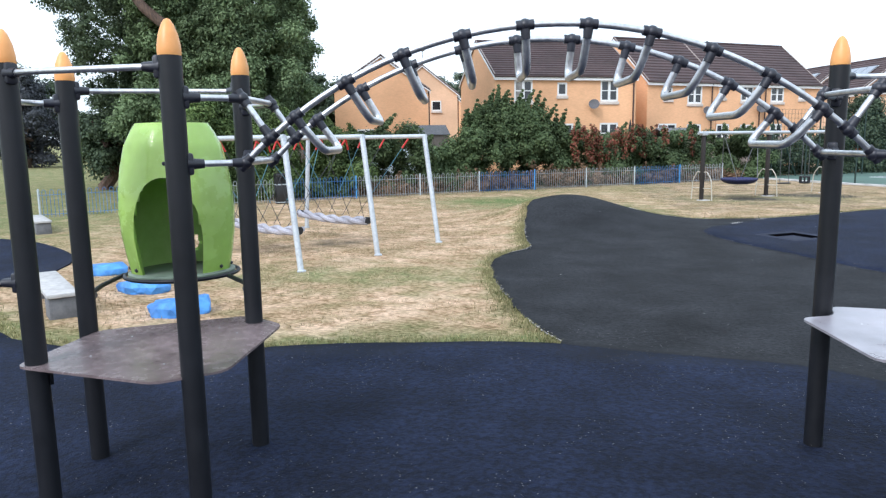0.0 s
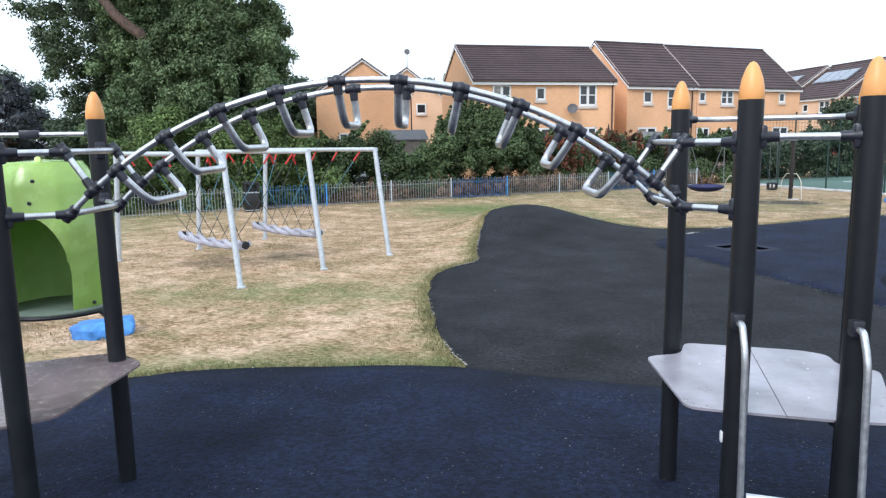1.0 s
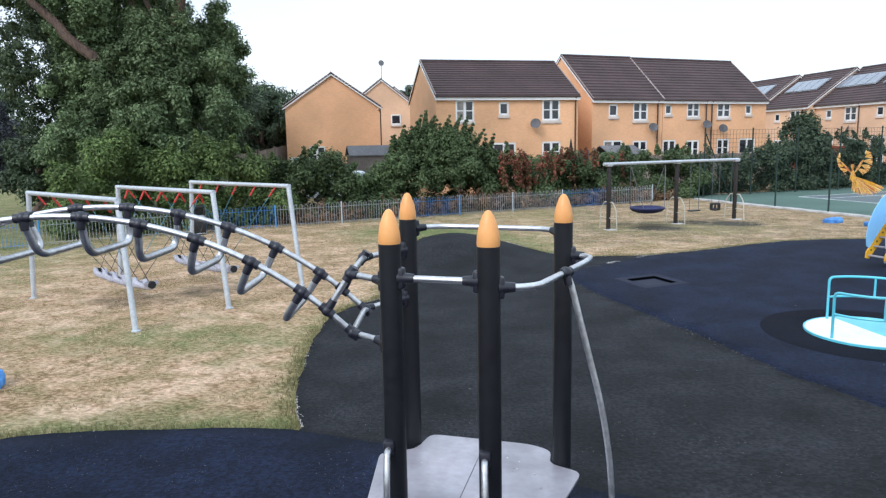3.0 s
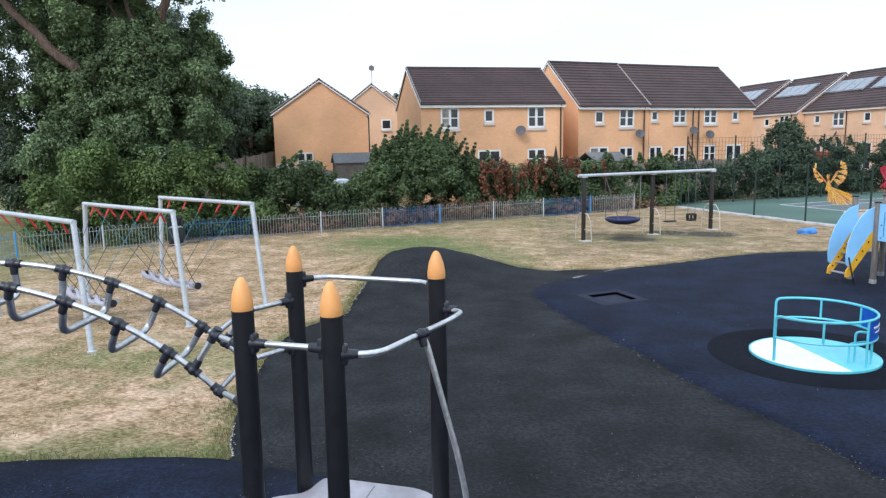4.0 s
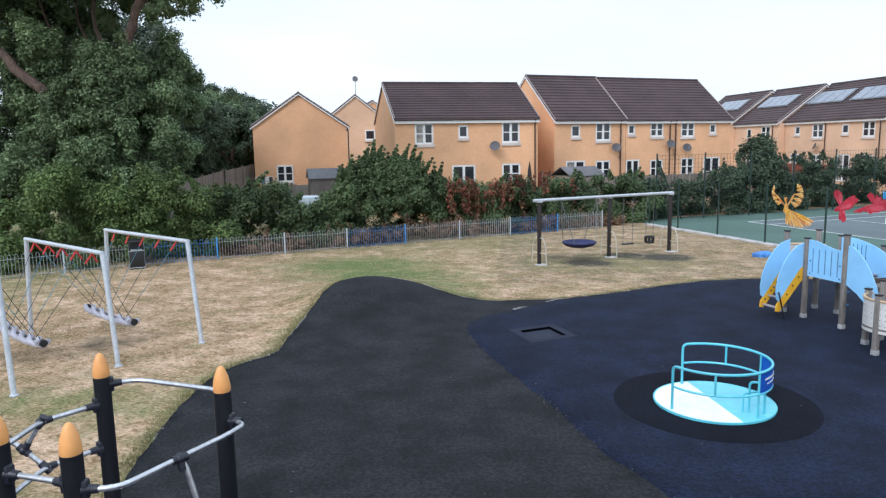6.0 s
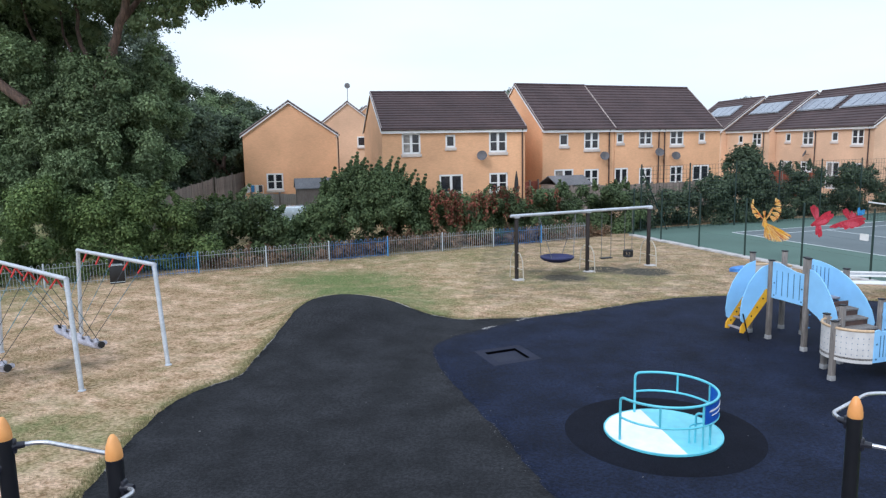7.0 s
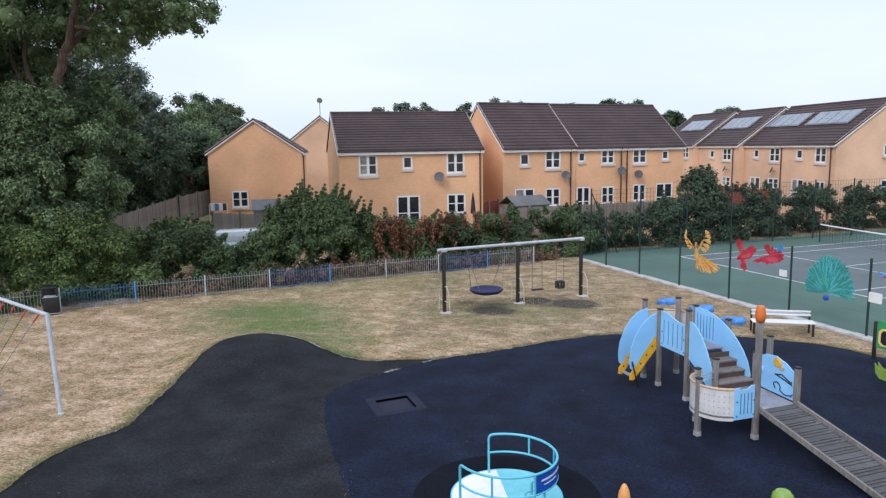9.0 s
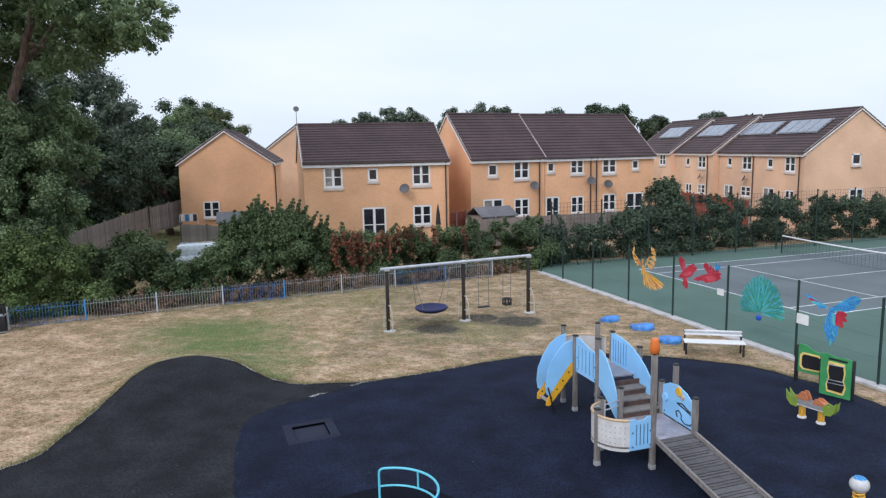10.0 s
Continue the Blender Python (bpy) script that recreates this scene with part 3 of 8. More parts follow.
def smooth_line(pts, step=0.22, uneven=0.02):
    """A rounded line through points, with a slightly uneven run."""
    out = []
    p = [Vector(q) for q in pts]
    for k in range(len(p) - 1):
        a, b, c, d = p[max(k - 1, 0)], p[k], p[k + 1], p[min(k + 2, len(p) - 1)]
        n = max(2, int((c - b).length / step))
        for j in range(n):
            t = j / n
            q = 0.5 * (2 * b + (c - a) * t + (2 * a - 5 * b + 4 * c - d) * t * t + (3 * b - a - 3 * c + d) * t ** 3)
            w = uneven if j else 0.0
            out.append((q.x + w * (noise.noise(V(q.x * 2.2, q.y * 2.2, 0.3)) + 0.6 * noise.noise(V(q.x * 6, q.y * 6, 1.3))), q.y + w * (noise.noise(V(q.x * 2.2, q.y * 2.2, 7.3)) + 0.6 * noise.noise(V(q.x * 6, q.y * 6, 8.3)))))
    return out + [tuple(p[-1])]


def inside(x, y, poly):
    res = np.zeros(np.shape(x), bool)
    px, py = np.array(poly).T
    for x0, y0, x1, y1 in zip(px, py, np.roll(px, -1), np.roll(py, -1)):
        cross = (y0 > y) != (y1 > y)
        with np.errstate(divide="ignore", invalid="ignore"):
            res ^= cross & (x < (x1 - x0) * (y - y0) / (y1 - y0 + 1e-12) + x0)
    return res


def near_line(x, y, line):
    best = np.full(np.shape(x), 1e9)
    for (x0, y0), (x1, y1) in zip(line, line[1:]):
        dx, dy = x1 - x0, y1 - y0
        t = np.clip(((x - x0) * dx + (y - y0) * dy) / (dx * dx + dy * dy + 1e-9), 0, 1)
        best = np.minimum(best, np.hypot(x - x0 - t * dx, y - y0 - t * dy))
    return best


WEST_S, EAST_S, SOUTH_S, GRASS_S, EASTG_S = (smooth_line(k, st, un) for k, st, un in ((WEST_EDGE, 0.13, 0.045), (EAST_SEAM, 0.13, 0.06), (SOUTH_SEAM, 0.2, 0.03), (SOUTH_GRASS, 0.16, 0.04), (EAST_GRASS, 0.16, 0.045)))
DARK_ZONE = WEST_S[:-1] + EAST_S[:-1] + SOUTH_S[:-1]
BLUE_ZONE = EASTG_S[:-1] + EAST_S[:-1] + SOUTH_S[:-1] + GRASS_S[:-1] + [(-14, 7.6), (-16, -14)]
PATCH_ZONE = smooth_line(LEFT_PATCH + LEFT_PATCH[:1])[:-1]


def axis(lo, hi, step, far):
    a = np.arange(lo, hi + 1e-6, step)
    out = [step * 1.6]
    while sum(out) < far:
        out.append(out[-1] * 1.5)
    c = np.cumsum(out)
    return np.concatenate([lo - c[::-1], a, hi + c])


gx, gy = axis(-14, 19, 0.22, 1800), axis(5, 34, 0.22, 1800)
GX, GY = np.meshgrid(gx, gy)
GZ = hill(GX, GY)
lum = np.array([noise.noise(V(a * 0.35, b * 0.35, 0.0)) for a, b in zip(GX.ravel(), GY.ravel())]).reshape(GX.shape)
GZ = GZ + np.where(inside(GX, GY, DARK_ZONE) | inside(GX, GY, BLUE_ZONE) | inside(GX, GY, PATCH_ZONE), -0.01, 0.012 * lum)
GZ = np.where((np.abs(GX - 3.6) < 1.0) & (np.abs(GY - 15.3) < 0.9), -0.4, GZ)
green = np.maximum(np.exp(-((GX + 1.2) ** 2 / 10 + (GY - 21.9) ** 2 / 3.2)) * 1.2, np.maximum(np.exp(-((GX - 0.3) ** 2 / 5 + (GY - 20.2) ** 2 / 1.6)), 1.25 * np.exp(-((GX + 2.4) ** 2 / 10 + (GY - 23.9) ** 2 / 5)))) - 0.12
edge = near_line(GX, GY, [q for q in WEST_EDGE if q[1] < 17])
green = np.maximum(green, 0.55 * np.exp(-(edge / 0.35) ** 2))
green = np.maximum(green, 1.05 * np.exp(-(near_line(GX, GY, [q for q in WEST_EDGE if q[1] > 18.2 and q[0] < 1.6]) / 0.8) ** 2))
green = np.maximum(green, 0.85 * np.exp(-(near_line(GX, GY, SOUTH_GRASS) / 0.55) ** 2))
green = np.maximum(green, 0.62 * np.exp(-((GX + 4.6) ** 2 / 9 + (GY - 10.5) ** 2 / 1.0)))
green = np.maximum(green, np.clip((GY - 22) * 0.07 - 0.05, 0, 0.42) * (GX < 4))
green = np.maximum(green, 0.16 * (GX > 1) * (GY > 19))
green = np.maximum(green, np.clip((-GX - 9) * 0.12, 0, 0.75))
green = np.maximum(green, 0.55 * np.exp(-((GX - 6) ** 2 / 20 + (GY - 24.3) ** 2 / 5)))
idx = np.arange(GX.size).reshape(GX.shape)
quads = np.stack([idx[:-1, :-1], idx[:-1, 1:], idx[1:, 1:], idx[1:, :-1]], -1).reshape(-1, 4)
ground_me = arrays_mesh("ground", np.stack([GX, GY, GZ], -1).reshape(-1, 3), quads, M_GRASS)
ga = ground_me.attributes.new("green", "FLOAT", "POINT")
ga.data.foreach_set("value", green.ravel().astype(np.float32))
worn = np.full(GX.shape, -0.4)
# swing spots mix wear with seat shade; the last two are painted shadow
for wx, wy, wr, k in ((5.55, 24.3, 1.0, 1.7), (4.6, 25.6, 0.8, 0.8), (5.2, 25.0, 1.9, 0.55), (7.05, 25.9, 0.75, 2.4), (8.5, 25.4, 0.95, 2.4), (7.7, 25.7, 1.9, 0.75), (3.9, 24.0, 0.6, 0.5), (6.5, 25.5, 0.6, 0.5), (-6.0, 14.05, 1.0, 0.7), (-7.25, 13.15, 1.0, 0.6)):
    worn = np.maximum(worn, -0.4 + (k + 0.4) * np.exp(-((GX - wx) ** 2 + 1.6 * (GY - wy) ** 2) / wr ** 2))
worn = np.maximum(worn, np.where(GX > 2.5, 0.6 * np.clip((GY - 18.5) / 2.5, 0, 1) - 0.4, -0.4))
worn = np.maximum(worn, -0.4 + 0.75 * np.exp(-(near_line(GX, GY, [(10.2, 34.6), (17.6, 18.4)]) / 0.9) ** 2))
wa = ground_me.attributes.new("worn", "FLOAT", "POINT")
wa.data.foreach_set("value", worn.ravel().astype(np.float32))
ground_me.polygons.foreach_set("use_smooth", [True] * len(ground_me.polygons))
whole("ground", ground_me, None, "parched yellow mown grass with greener patches", "lawn", kind="structure")


def laid(name, zone, material, lift, grid, label, hole=None, uneven=0.012):
    """A thin sheet over an outline, following the ground, with an edge that turns down into it."""
    zone = list(zone)
    xs, ys = np.array(zone).T
    px, py = np.meshgrid(np.arange(xs.min(), xs.max(), grid), np.arange(ys.min(), ys.max(), grid))
    px, py = px.ravel(), py.ravel()
    keep = inside(px, py, zone) & (near_line(px, py, zone + zone[:1]) > grid * 0.4)
    pts = [Vector(p) for p in zone] + [Vector(p) for p in zip(px[keep], py[keep])]
    k = len(zone)
    edges = [(j, (j + 1) % k) for j in range(k)]
    if hole:
        b = len(pts)
        pts += [Vector(p) for p in hole]
        edges += [(b + j, b + (j + 1) % len(hole)) for j in range(len(hole))]
    vs, _, fs, *_ = geometry.delaunay_2d_cdt(pts, edges, [], 0, 1e-5)
    co = np.array([tuple(v) for v in vs])
    tri = np.array([f for f in fs if len(f) == 3])
    mid = co[tri].mean(1)
    ok = inside(mid[:, 0], mid[:, 1], zone)
    if hole:
        ok &= ~inside(mid[:, 0], mid[:, 1], hole)
    tri = tri[ok]
    z = hill(co[:, 0], co[:, 1]) + lift + uneven * np.array([noise.noise(V(a * 0.5, b * 0.5, 3.0)) for a, b in co])
    verts = np.column_stack([co, z])
    ring = np.array([(x, y, float(hill(np.float64(x), np.float64(y))) - 0.06) for x, y in zone])
    base = len(verts)
    top = {(round(x, 4), round(y, 4)): j for j, (x, y) in enumerate(co)}
    skirt = []
    for j in range(k):
        a, b = top.get((round(zone[j][0], 4), round(zone[j][1], 4))), top.get((round(zone[(j + 1) % k][0], 4), round(zone[(j + 1) % k][1], 4)))
        if a is not None and b is not None:
            skirt += [(a, base + j, base + (j + 1) % k), (a, base + (j + 1) % k, b)]
    me = arrays_mesh(name, np.vstack([verts, ring]), np.vstack([tri, np.array(skirt)]), material)
    me.polygons.foreach_set("use_smooth", [True] * len(me.polygons))
    return whole(name, me, None, label, "play surface", kind="structure")


laid("rubber_surface", DARK_ZONE, M_RUBBER_DARK, 0.014, 0.22, "brownish black wet-pour rubber path over a mound")
laid("rubber_surface", BLUE_ZONE, M_RUBBER_BLUE, 0.014, 0.45, "dark blue-black wet-pour rubber play surface", hole=PIT, uneven=0.006)
laid("rubber_surface", PATCH_ZONE, M_RUBBER_BLUE, 0.014, 0.45, "small black rubber patch in the grass")

# square ground trampoline let into the rubber
pit = thing("ground_trampoline", "black square trampoline sunk into the rubber", "trampoline")
c0 = sum((Vector(p) for p in PIT), Vector((0, 0))) / 4
bm = bmesh.new()
top_in = [bm.verts.new((*Vector(p), 0.02)) for p in PIT]
top_out = [bm.verts.new((*(c0 + (Vector(p) - c0) * 1.5), 0.022)) for p in PIT]
skirt_out = [bm.verts.new((*(c0 + (Vector(p) - c0) * 1.58), 0.0)) for p in PIT]
for j in range(4):
    k = (j + 1) % 4
    bm.faces.new((top_out[j], top_out[k], top_in[k], top_in[j])), bm.faces.new((skirt_out[j], skirt_out[k], top_out[k], top_out[j]))
part("surround", bm, M_PIT_RIM, pit, smooth=False)
bm = bmesh.new()
rim_in = [bm.verts.new((*(c0 + (Vector(p) - c0) * 0.999), 0.018)) for p in PIT]
low = [bm.verts.new((*(c0 + (Vector(p) - c0) * 0.99), -0.20)) for p in PIT]
for j in range(4):
    k = (j + 1) % 4
    bm.faces.new((rim_in[j], rim_in[k], low[k], low[j]))
bm.faces.new(low)
part("pit_wall", bm, M_PIT_WALL, pit, smooth=False)
bm = bmesh.new()
slab(bm, rounded([tuple(c0 + (Vector(p) - c0) * 0.975) for p in PIT], 0.03), -0.12, -0.035)
part("mat", bm, M_PIT_MAT, pit)

# ---- tennis court ----
CU, CV = Vector((math.cos(radians(25)), math.sin(radians(25)))), Vector((math.sin(radians(25)), -math.cos(radians(25))))
CORNER, COURT_U = Vector((14.83, 36.29)), 0.866


def court(u, v):
    p = CORNER + CU * u * COURT_U + CV * v
    return p.x, p.y


FENCE_A, FENCE_B = Vector((9.75, 35.6)), Vector((21.5, 10.5))
FD = (FENCE_B - FENCE_A).normalized()
FN = Vector((-FD.y, FD.x))
bm = bmesh.new()
slab(bm, [tuple(FENCE_A + FN * 0.12), tuple(FENCE_B + FN * 0.12), (70, 30), (51.4, 57.0), (9.3, 37.5)], -0.1, 0.02)
whole("court", bm, M_COURT_GREEN, "green tarmac tennis court surround", "tennis court", kind="structure", smooth=False)
bm = bmesh.new()
slab(bm, [court(0, 0), court(23.77, 0), court(23.77, 10.97), court(0, 10.97)], -0.1, 0.026)
whole("court", bm, M_COURT_GREY, "grey tarmac playing area of the court", "tennis court", kind="structure", smooth=False)
bm = bmesh.new()


def court_line(u0, v0, u1, v1, w=0.06):
    a, b = Vector(court(u0, v0)), Vector(court(u1, v1))
    d = (b - a).normalized()
    n = Vector((-d.y, d.x)) * w / 2
    slab(bm, [tuple(a - n), tuple(b - n), tuple(b + n), tuple(a + n)], 0.02, 0.031)


for k in ((0, 0, 23.77, 0), (0, 10.97, 23.77, 10.97), (0, 1.37, 23.77, 1.37), (0, 9.6, 23.77, 9.6), (0, 0, 0, 10.97), (23.77, 0, 23.77, 10.97), (5.49, 1.37, 5.49, 9.6), (18.28, 1.37, 18.28, 9.6), (5.49, 5.485, 18.28, 5.485)):
    court_line(*k)
whole("court_line", bm, M_LINE, "worn white tennis court lines", "court line", kind="structure", smooth=False)
net = thing("tennis_net", "black tennis net with a white headband", "tennis net")
na, nb = Vector(court(11.885, -0.9)), Vector(court(11.885, 11.87))
for p in (na, nb):
    part("net_post", tube(bmesh.new(), [(p.x, p.y, 0), (p.x, p.y, 1.08)], 0.04), M_FENCE_GREEN, net)
bm = bmesh.new()
steps = 60
for j in range(steps + 1):
    p = na.lerp(nb, j / steps)
    sag = 0.16 * (1 - (2 * j / steps - 1) ** 2)
    tube(bm, [(p.x, p.y, 0.05), (p.x, p.y, 1.03 - sag)], 0.005, 3)
for h in range(10):
    line = []
    for j in range(13):
        q = na.lerp(nb, j / 12)
        line.append((q.x, q.y, 0.06 + (0.97 - 0.16 * (1 - (2 * j / 12 - 1) ** 2)) * h / 10))
    tube(bm, line, 0.005, 3)
part("mesh", bm, M_NET, net)
bm = bmesh.new()
line = [(*na.lerp(nb, j / 12), 1.04 - 0.16 * (1 - (2 * j / 12 - 1) ** 2)) for j in range(13)]
tube(bm, line, 0.04, 6)
part("headband", bm, M_WHITE, net)

# concrete edging along the court
bm = bmesh.new()
kn = int((FENCE_B - FENCE_A).length / 0.92)
edging = thing("kerb", "pale concrete edging along the court", "kerb")
edging["kind"] = "structure"
kme = None
for j in range(kn):
    p = FENCE_A + FD * (j + 0.5) * 0.92 - FN * 0.06
    if kme is None:
        bm2 = bmesh.new()
        box(bm2, (0, 0, 0), (0.905, 0.30, 0.14), bevel=0.012)
        kme = mesh_of(bm2, "kerb_stone", M_CONCRETE, True)
    ob = part("kerb_stone", kme, None, edging)
    ob.matrix_basis = pose(p.x, p.y, 0.0 + 0.006 * math.sin(j * 2.3), 0, 0, math.degrees(math.atan2(FD.y, FD.x)) + 0.5 * math.sin(j * 1.7))
bm.free()

# near court fence: posts and wires
fence = thing("court_fence", "dark green steel fence posts with thin wires", "fence")
pole_me = mesh_of(tube(bmesh.new(), [(0, 0, -0.1), (0, 0, 2.36), (0, 0, 2.38)], 0.036, 8), "post", M_FENCE_GREEN, True)
for dist in [0.1, 2.3, 4.95, 7.65, 10.44, 13.21, 16.06, 18.72, 21.5, 24.3]:
    p = FENCE_A + FD * dist
    part("post", pole_me, None, fence).matrix_basis = pose(p.x, p.y, 0)
for h in (0.15, 0.75, 1.3, 1.85, 2.3):
    a, b = FENCE_A, FENCE_B
    part("wire", tube(bmesh.new(), [(a.x, a.y, h), (b.x, b.y, h)], 0.0018, 4), M_FENCE_GREEN, fence)
# taller fence along the far side of the court
far_fence = thing("court_fence", "tall dark green mesh fence before a hedge", "fence")
fa, fb = Vector((10.4, 37.0)), Vector((46, 53.0))
tall_me = mesh_of(tube(bmesh.new(), [(0, 0, -0.1), (0, 0, 3.5)], 0.04, 6), "post", M_FENCE_GREEN, True)
nfar = 13
for j in range(nfar + 1):
    p = fa.lerp(fb, j / nfar)
    part("post", tall_me, None, far_fence).matrix_basis = pose(p.x, p.y, 0)
bm = bmesh.new()
for j in range(190):
    p = fa.lerp(fb, (j + 0.5) / 190)
    tube(bm, [(p.x, p.y, 0.05), (p.x, p.y, 3.4)], 0.007, 3, caps=False)
for h in range(16):
    tube(bm, [(fa.x, fa.y, 0.1 + h * 0.22), (fb.x, fb.y, 0.1 + h * 0.22)], 0.007, 3, caps=False)
tagged(part("mesh", bm, M_FENCE_GREEN, far_fence), kind="stuff")
part("stay", tube(bmesh.new(), [(10.4, 37.0, 3.3), (11.9, 37.7, 0.0)], 0.03), M_FENCE_GREEN, far_fence)

# ---- railing ----
BAY = 2.58


def rail_panel(material):
    bm = bmesh.new()
    n = 24
    pitch = (BAY - 0.08) / n
    for j in range(n):
        x = 0.04 + (j + 0.5) * pitch
        tube(bm, [(x, 0, 0.06), (x, 0, 0.80)], 0.0085, 4, caps=False)
        if j % 2 == 0:
            tube(bm, [(x + pitch * (0.5 - 0.5 * math.cos(a)), 0, 0.80 + 0.075 * math.sin(a)) for a in (k * math.pi / 5 for k in range(6))], 0.0085, 4, caps=False)
    for z in (0.14, 0.72):
        box(bm, (BAY / 2, 0, z), (BAY - 0.04, 0.035, 0.012))
    return mesh_of(bm, "panel", material, False)


railing = thing("railing", "low bow-top metal railing, grey with blue panels", "fence")
PANEL_GREY, PANEL_BLUE = rail_panel(M_RAIL_GREY), rail_panel(M_RAIL_BLUE)


def rail_post(material):
    bm = bmesh.new()
    box(bm, (0, 0, 0.38), (0.05, 0.05, 1.0), bevel=0.006)
    tube(bm, [(0, 0, 0.87), (0, 0, 0.90)], 0.024, 8)
    return mesh_of(bm, "post", material, False)


POST_G, POST_B = rail_post(M_POST_PALE), rail_post(M_POST_BLUE)
p = Vector((-3.84, 27.97))
d = Vector((math.cos(radians(30)), math.sin(radians(30))))
spots = [(p + d * BAY * j, j, 30.0) for j in range(0, 6)]
q, ang = p.copy(), 31.0
for j in range(-1, -7, -1):
    ang = 31.0 if j > -4 else ang + 5.0
    q = q - Vector((math.cos(radians(ang)), math.sin(radians(ang)))) * BAY
    spots.insert(0, (q.copy(), j, ang))
for at, j, ang in spots:
    ob = part("post", POST_B if j % 3 == 1 else POST_G, None, railing)
    ob.matrix_basis = pose(at.x, at.y, -0.05)
    if j < 5:
        ob = part("panel", PANEL_BLUE if j % 3 == 0 else PANEL_GREY, None, railing)
        ob.matrix_basis = pose(at.x, at.y, -0.06, 0, 0, ang)

# litter bin by the railing
bin_thing = thing("litter_bin", "black plastic litter bin beside the railing", "litter bin", m=pose(-10.45, 23.45, 0, 0, 0, 30))
bm = bmesh.new()
box(bm, (0, 0, 0.32), (0.50, 0.44, 0.66), 0, 0.03)
part("body", bm, M_BIN, bin_thing)
bm = bmesh.new()
box(bm, (0, 0, 0.98), (0.52, 0.46, 0.12), 0, 0.05)
for x in (-0.22, 0.22):
    for y in (-0.19, 0.19):
        box(bm, (x, y, 0.79), (0.06, 0.06, 0.30), 0, 0.01)
box(bm, (0, 0.19, 0.79), (0.40, 0.03, 0.30), 0, 0.008)
part("hood", bm, M_BIN, bin_thing)
for z in (0.05, 0.655):
    part("band", box(bmesh.new(), (0, 0, z), (0.51, 0.45, 0.022), 0, 0.006), M_POST_PALE, bin_thing, "pale metal band")


# ---- planting ----
def icosphere(level=2):
    bm = bmesh.new()
    bmesh.ops.create_icosphere(bm, subdivisions=level, radius=1.0)
    v = np.array([tuple(k.co) for k in bm.verts])
    f = np.array([[q.index for q in k.verts] for k in bm.faces])
    bm.free()
    return v, f


ICO_V, ICO_F = icosphere(1)


def foliage(name, rng, balls, count, size, material, flat=0.85, core=0.6, droop=0.45):
    """A crown: many folded leaves round clumps, with a rough inner mass that keeps daylight out."""
    v, f = clumps(rng, balls, count, size, flat, droop)
    tri = np.vstack([f[:, [0, 1, 2]], f[:, [0, 2, 3]]])
    vs, fs, base = [v], [tri], len(v)
    for x, y, z, r in balls:
        w = ICO_V * r * core * (1 + 0.16 * rng.normal(size=(len(ICO_V), 1))) * np.array([1, 1, flat]) + (x, y, z)
        vs.append(w), fs.append(ICO_F + base)
        base += len(w)
    return arrays_mesh(name, np.vstack(vs), np.vstack(fs), material)


def hedge(name, label, rng, line, profile, thick, count, size, material, group=""):
    """A clipped-out hedge along a line; profile: (metres along, top height)."""
    pts = [Vector(q) for q in line]
    lens = [0.0]
    for a, b in zip(pts, pts[1:]):
        lens.append(lens[-1] + (b - a).length)
    balls, s = [], 0.0
    ps, ph = np.array(profile).T
    while s < lens[-1]:
        k = max(j for j in range(len(pts) - 1) if lens[j] <= s)
        t = (s - lens[k]) / (lens[k + 1] - lens[k])
        c = pts[k].lerp(pts[k + 1], t)
        n = (pts[k + 1] - pts[k]).normalized()
        n = Vector((-n.y, n.x))
        top = float(np.interp(s, ps, ph))
        h = 0.35
        while h < top - 0.2:
            r = rng.uniform(0.26, 0.62)
            o = rng.uniform(-0.58, 0.58) * thick * (1 - 0.35 * h / top)
            zz = min(h + rng.uniform(-0.25, 0.25), top + 0.22 * noise.noise(V(s * 0.9, top, 1.0)) - r * 0.75)
            balls.append((c.x + n.x * o, c.y + n.y * o, max(zz, 0.2), r))
            h += rng.uniform(0.5, 0.75)
        if rng.random() < 0.45:
            o, lean, tip = rng.uniform(-0.4, 0.4) * thick * 0.6, rng.normal(size=2) * 0.07, rng.uniform(0.2, 0.55)
            for q in range(4):
                balls.append((c.x + n.x * o + lean[0] * q, c.y + n.y * o + lean[1] * q, top - 0.15 + tip * q / 3, 0.17 - 0.03 * q))
        s += rng.uniform(0.36, 0.56)
    return whole(name, foliage(name, rng, balls, count, size, material, core=0.5), None, label, "hedge", group, "stuff")


rng = np.random.default_rng(5)
HD = d
H0 = Vector((-3.84, 27.97)) + Vector((-0.5, 0.866)) * 1.9


def hp(s):
    q = H0 + HD * s
    return q.x, q.y


def shoots(rng, spots, lengths, lean=(0.0, 0.0), r=0.14):
    """Upright leafy shoots from spots (x, y, z): a run of small clumps each, thinning upwards."""
    out = []
    for x, y, z in spots:
        ln = rng.uniform(*lengths)
        dx, dy = rng.normal() * 0.22 + lean[0], rng.normal() * 0.22 + lean[1]
        k = max(3, int(ln / 0.13))
        for q in range(k):
            t = q / (k - 1)
            out.append((x + dx * ln * t, y + dy * ln * t, z + ln * t, r * (1 - 0.62 * t)))
    return out


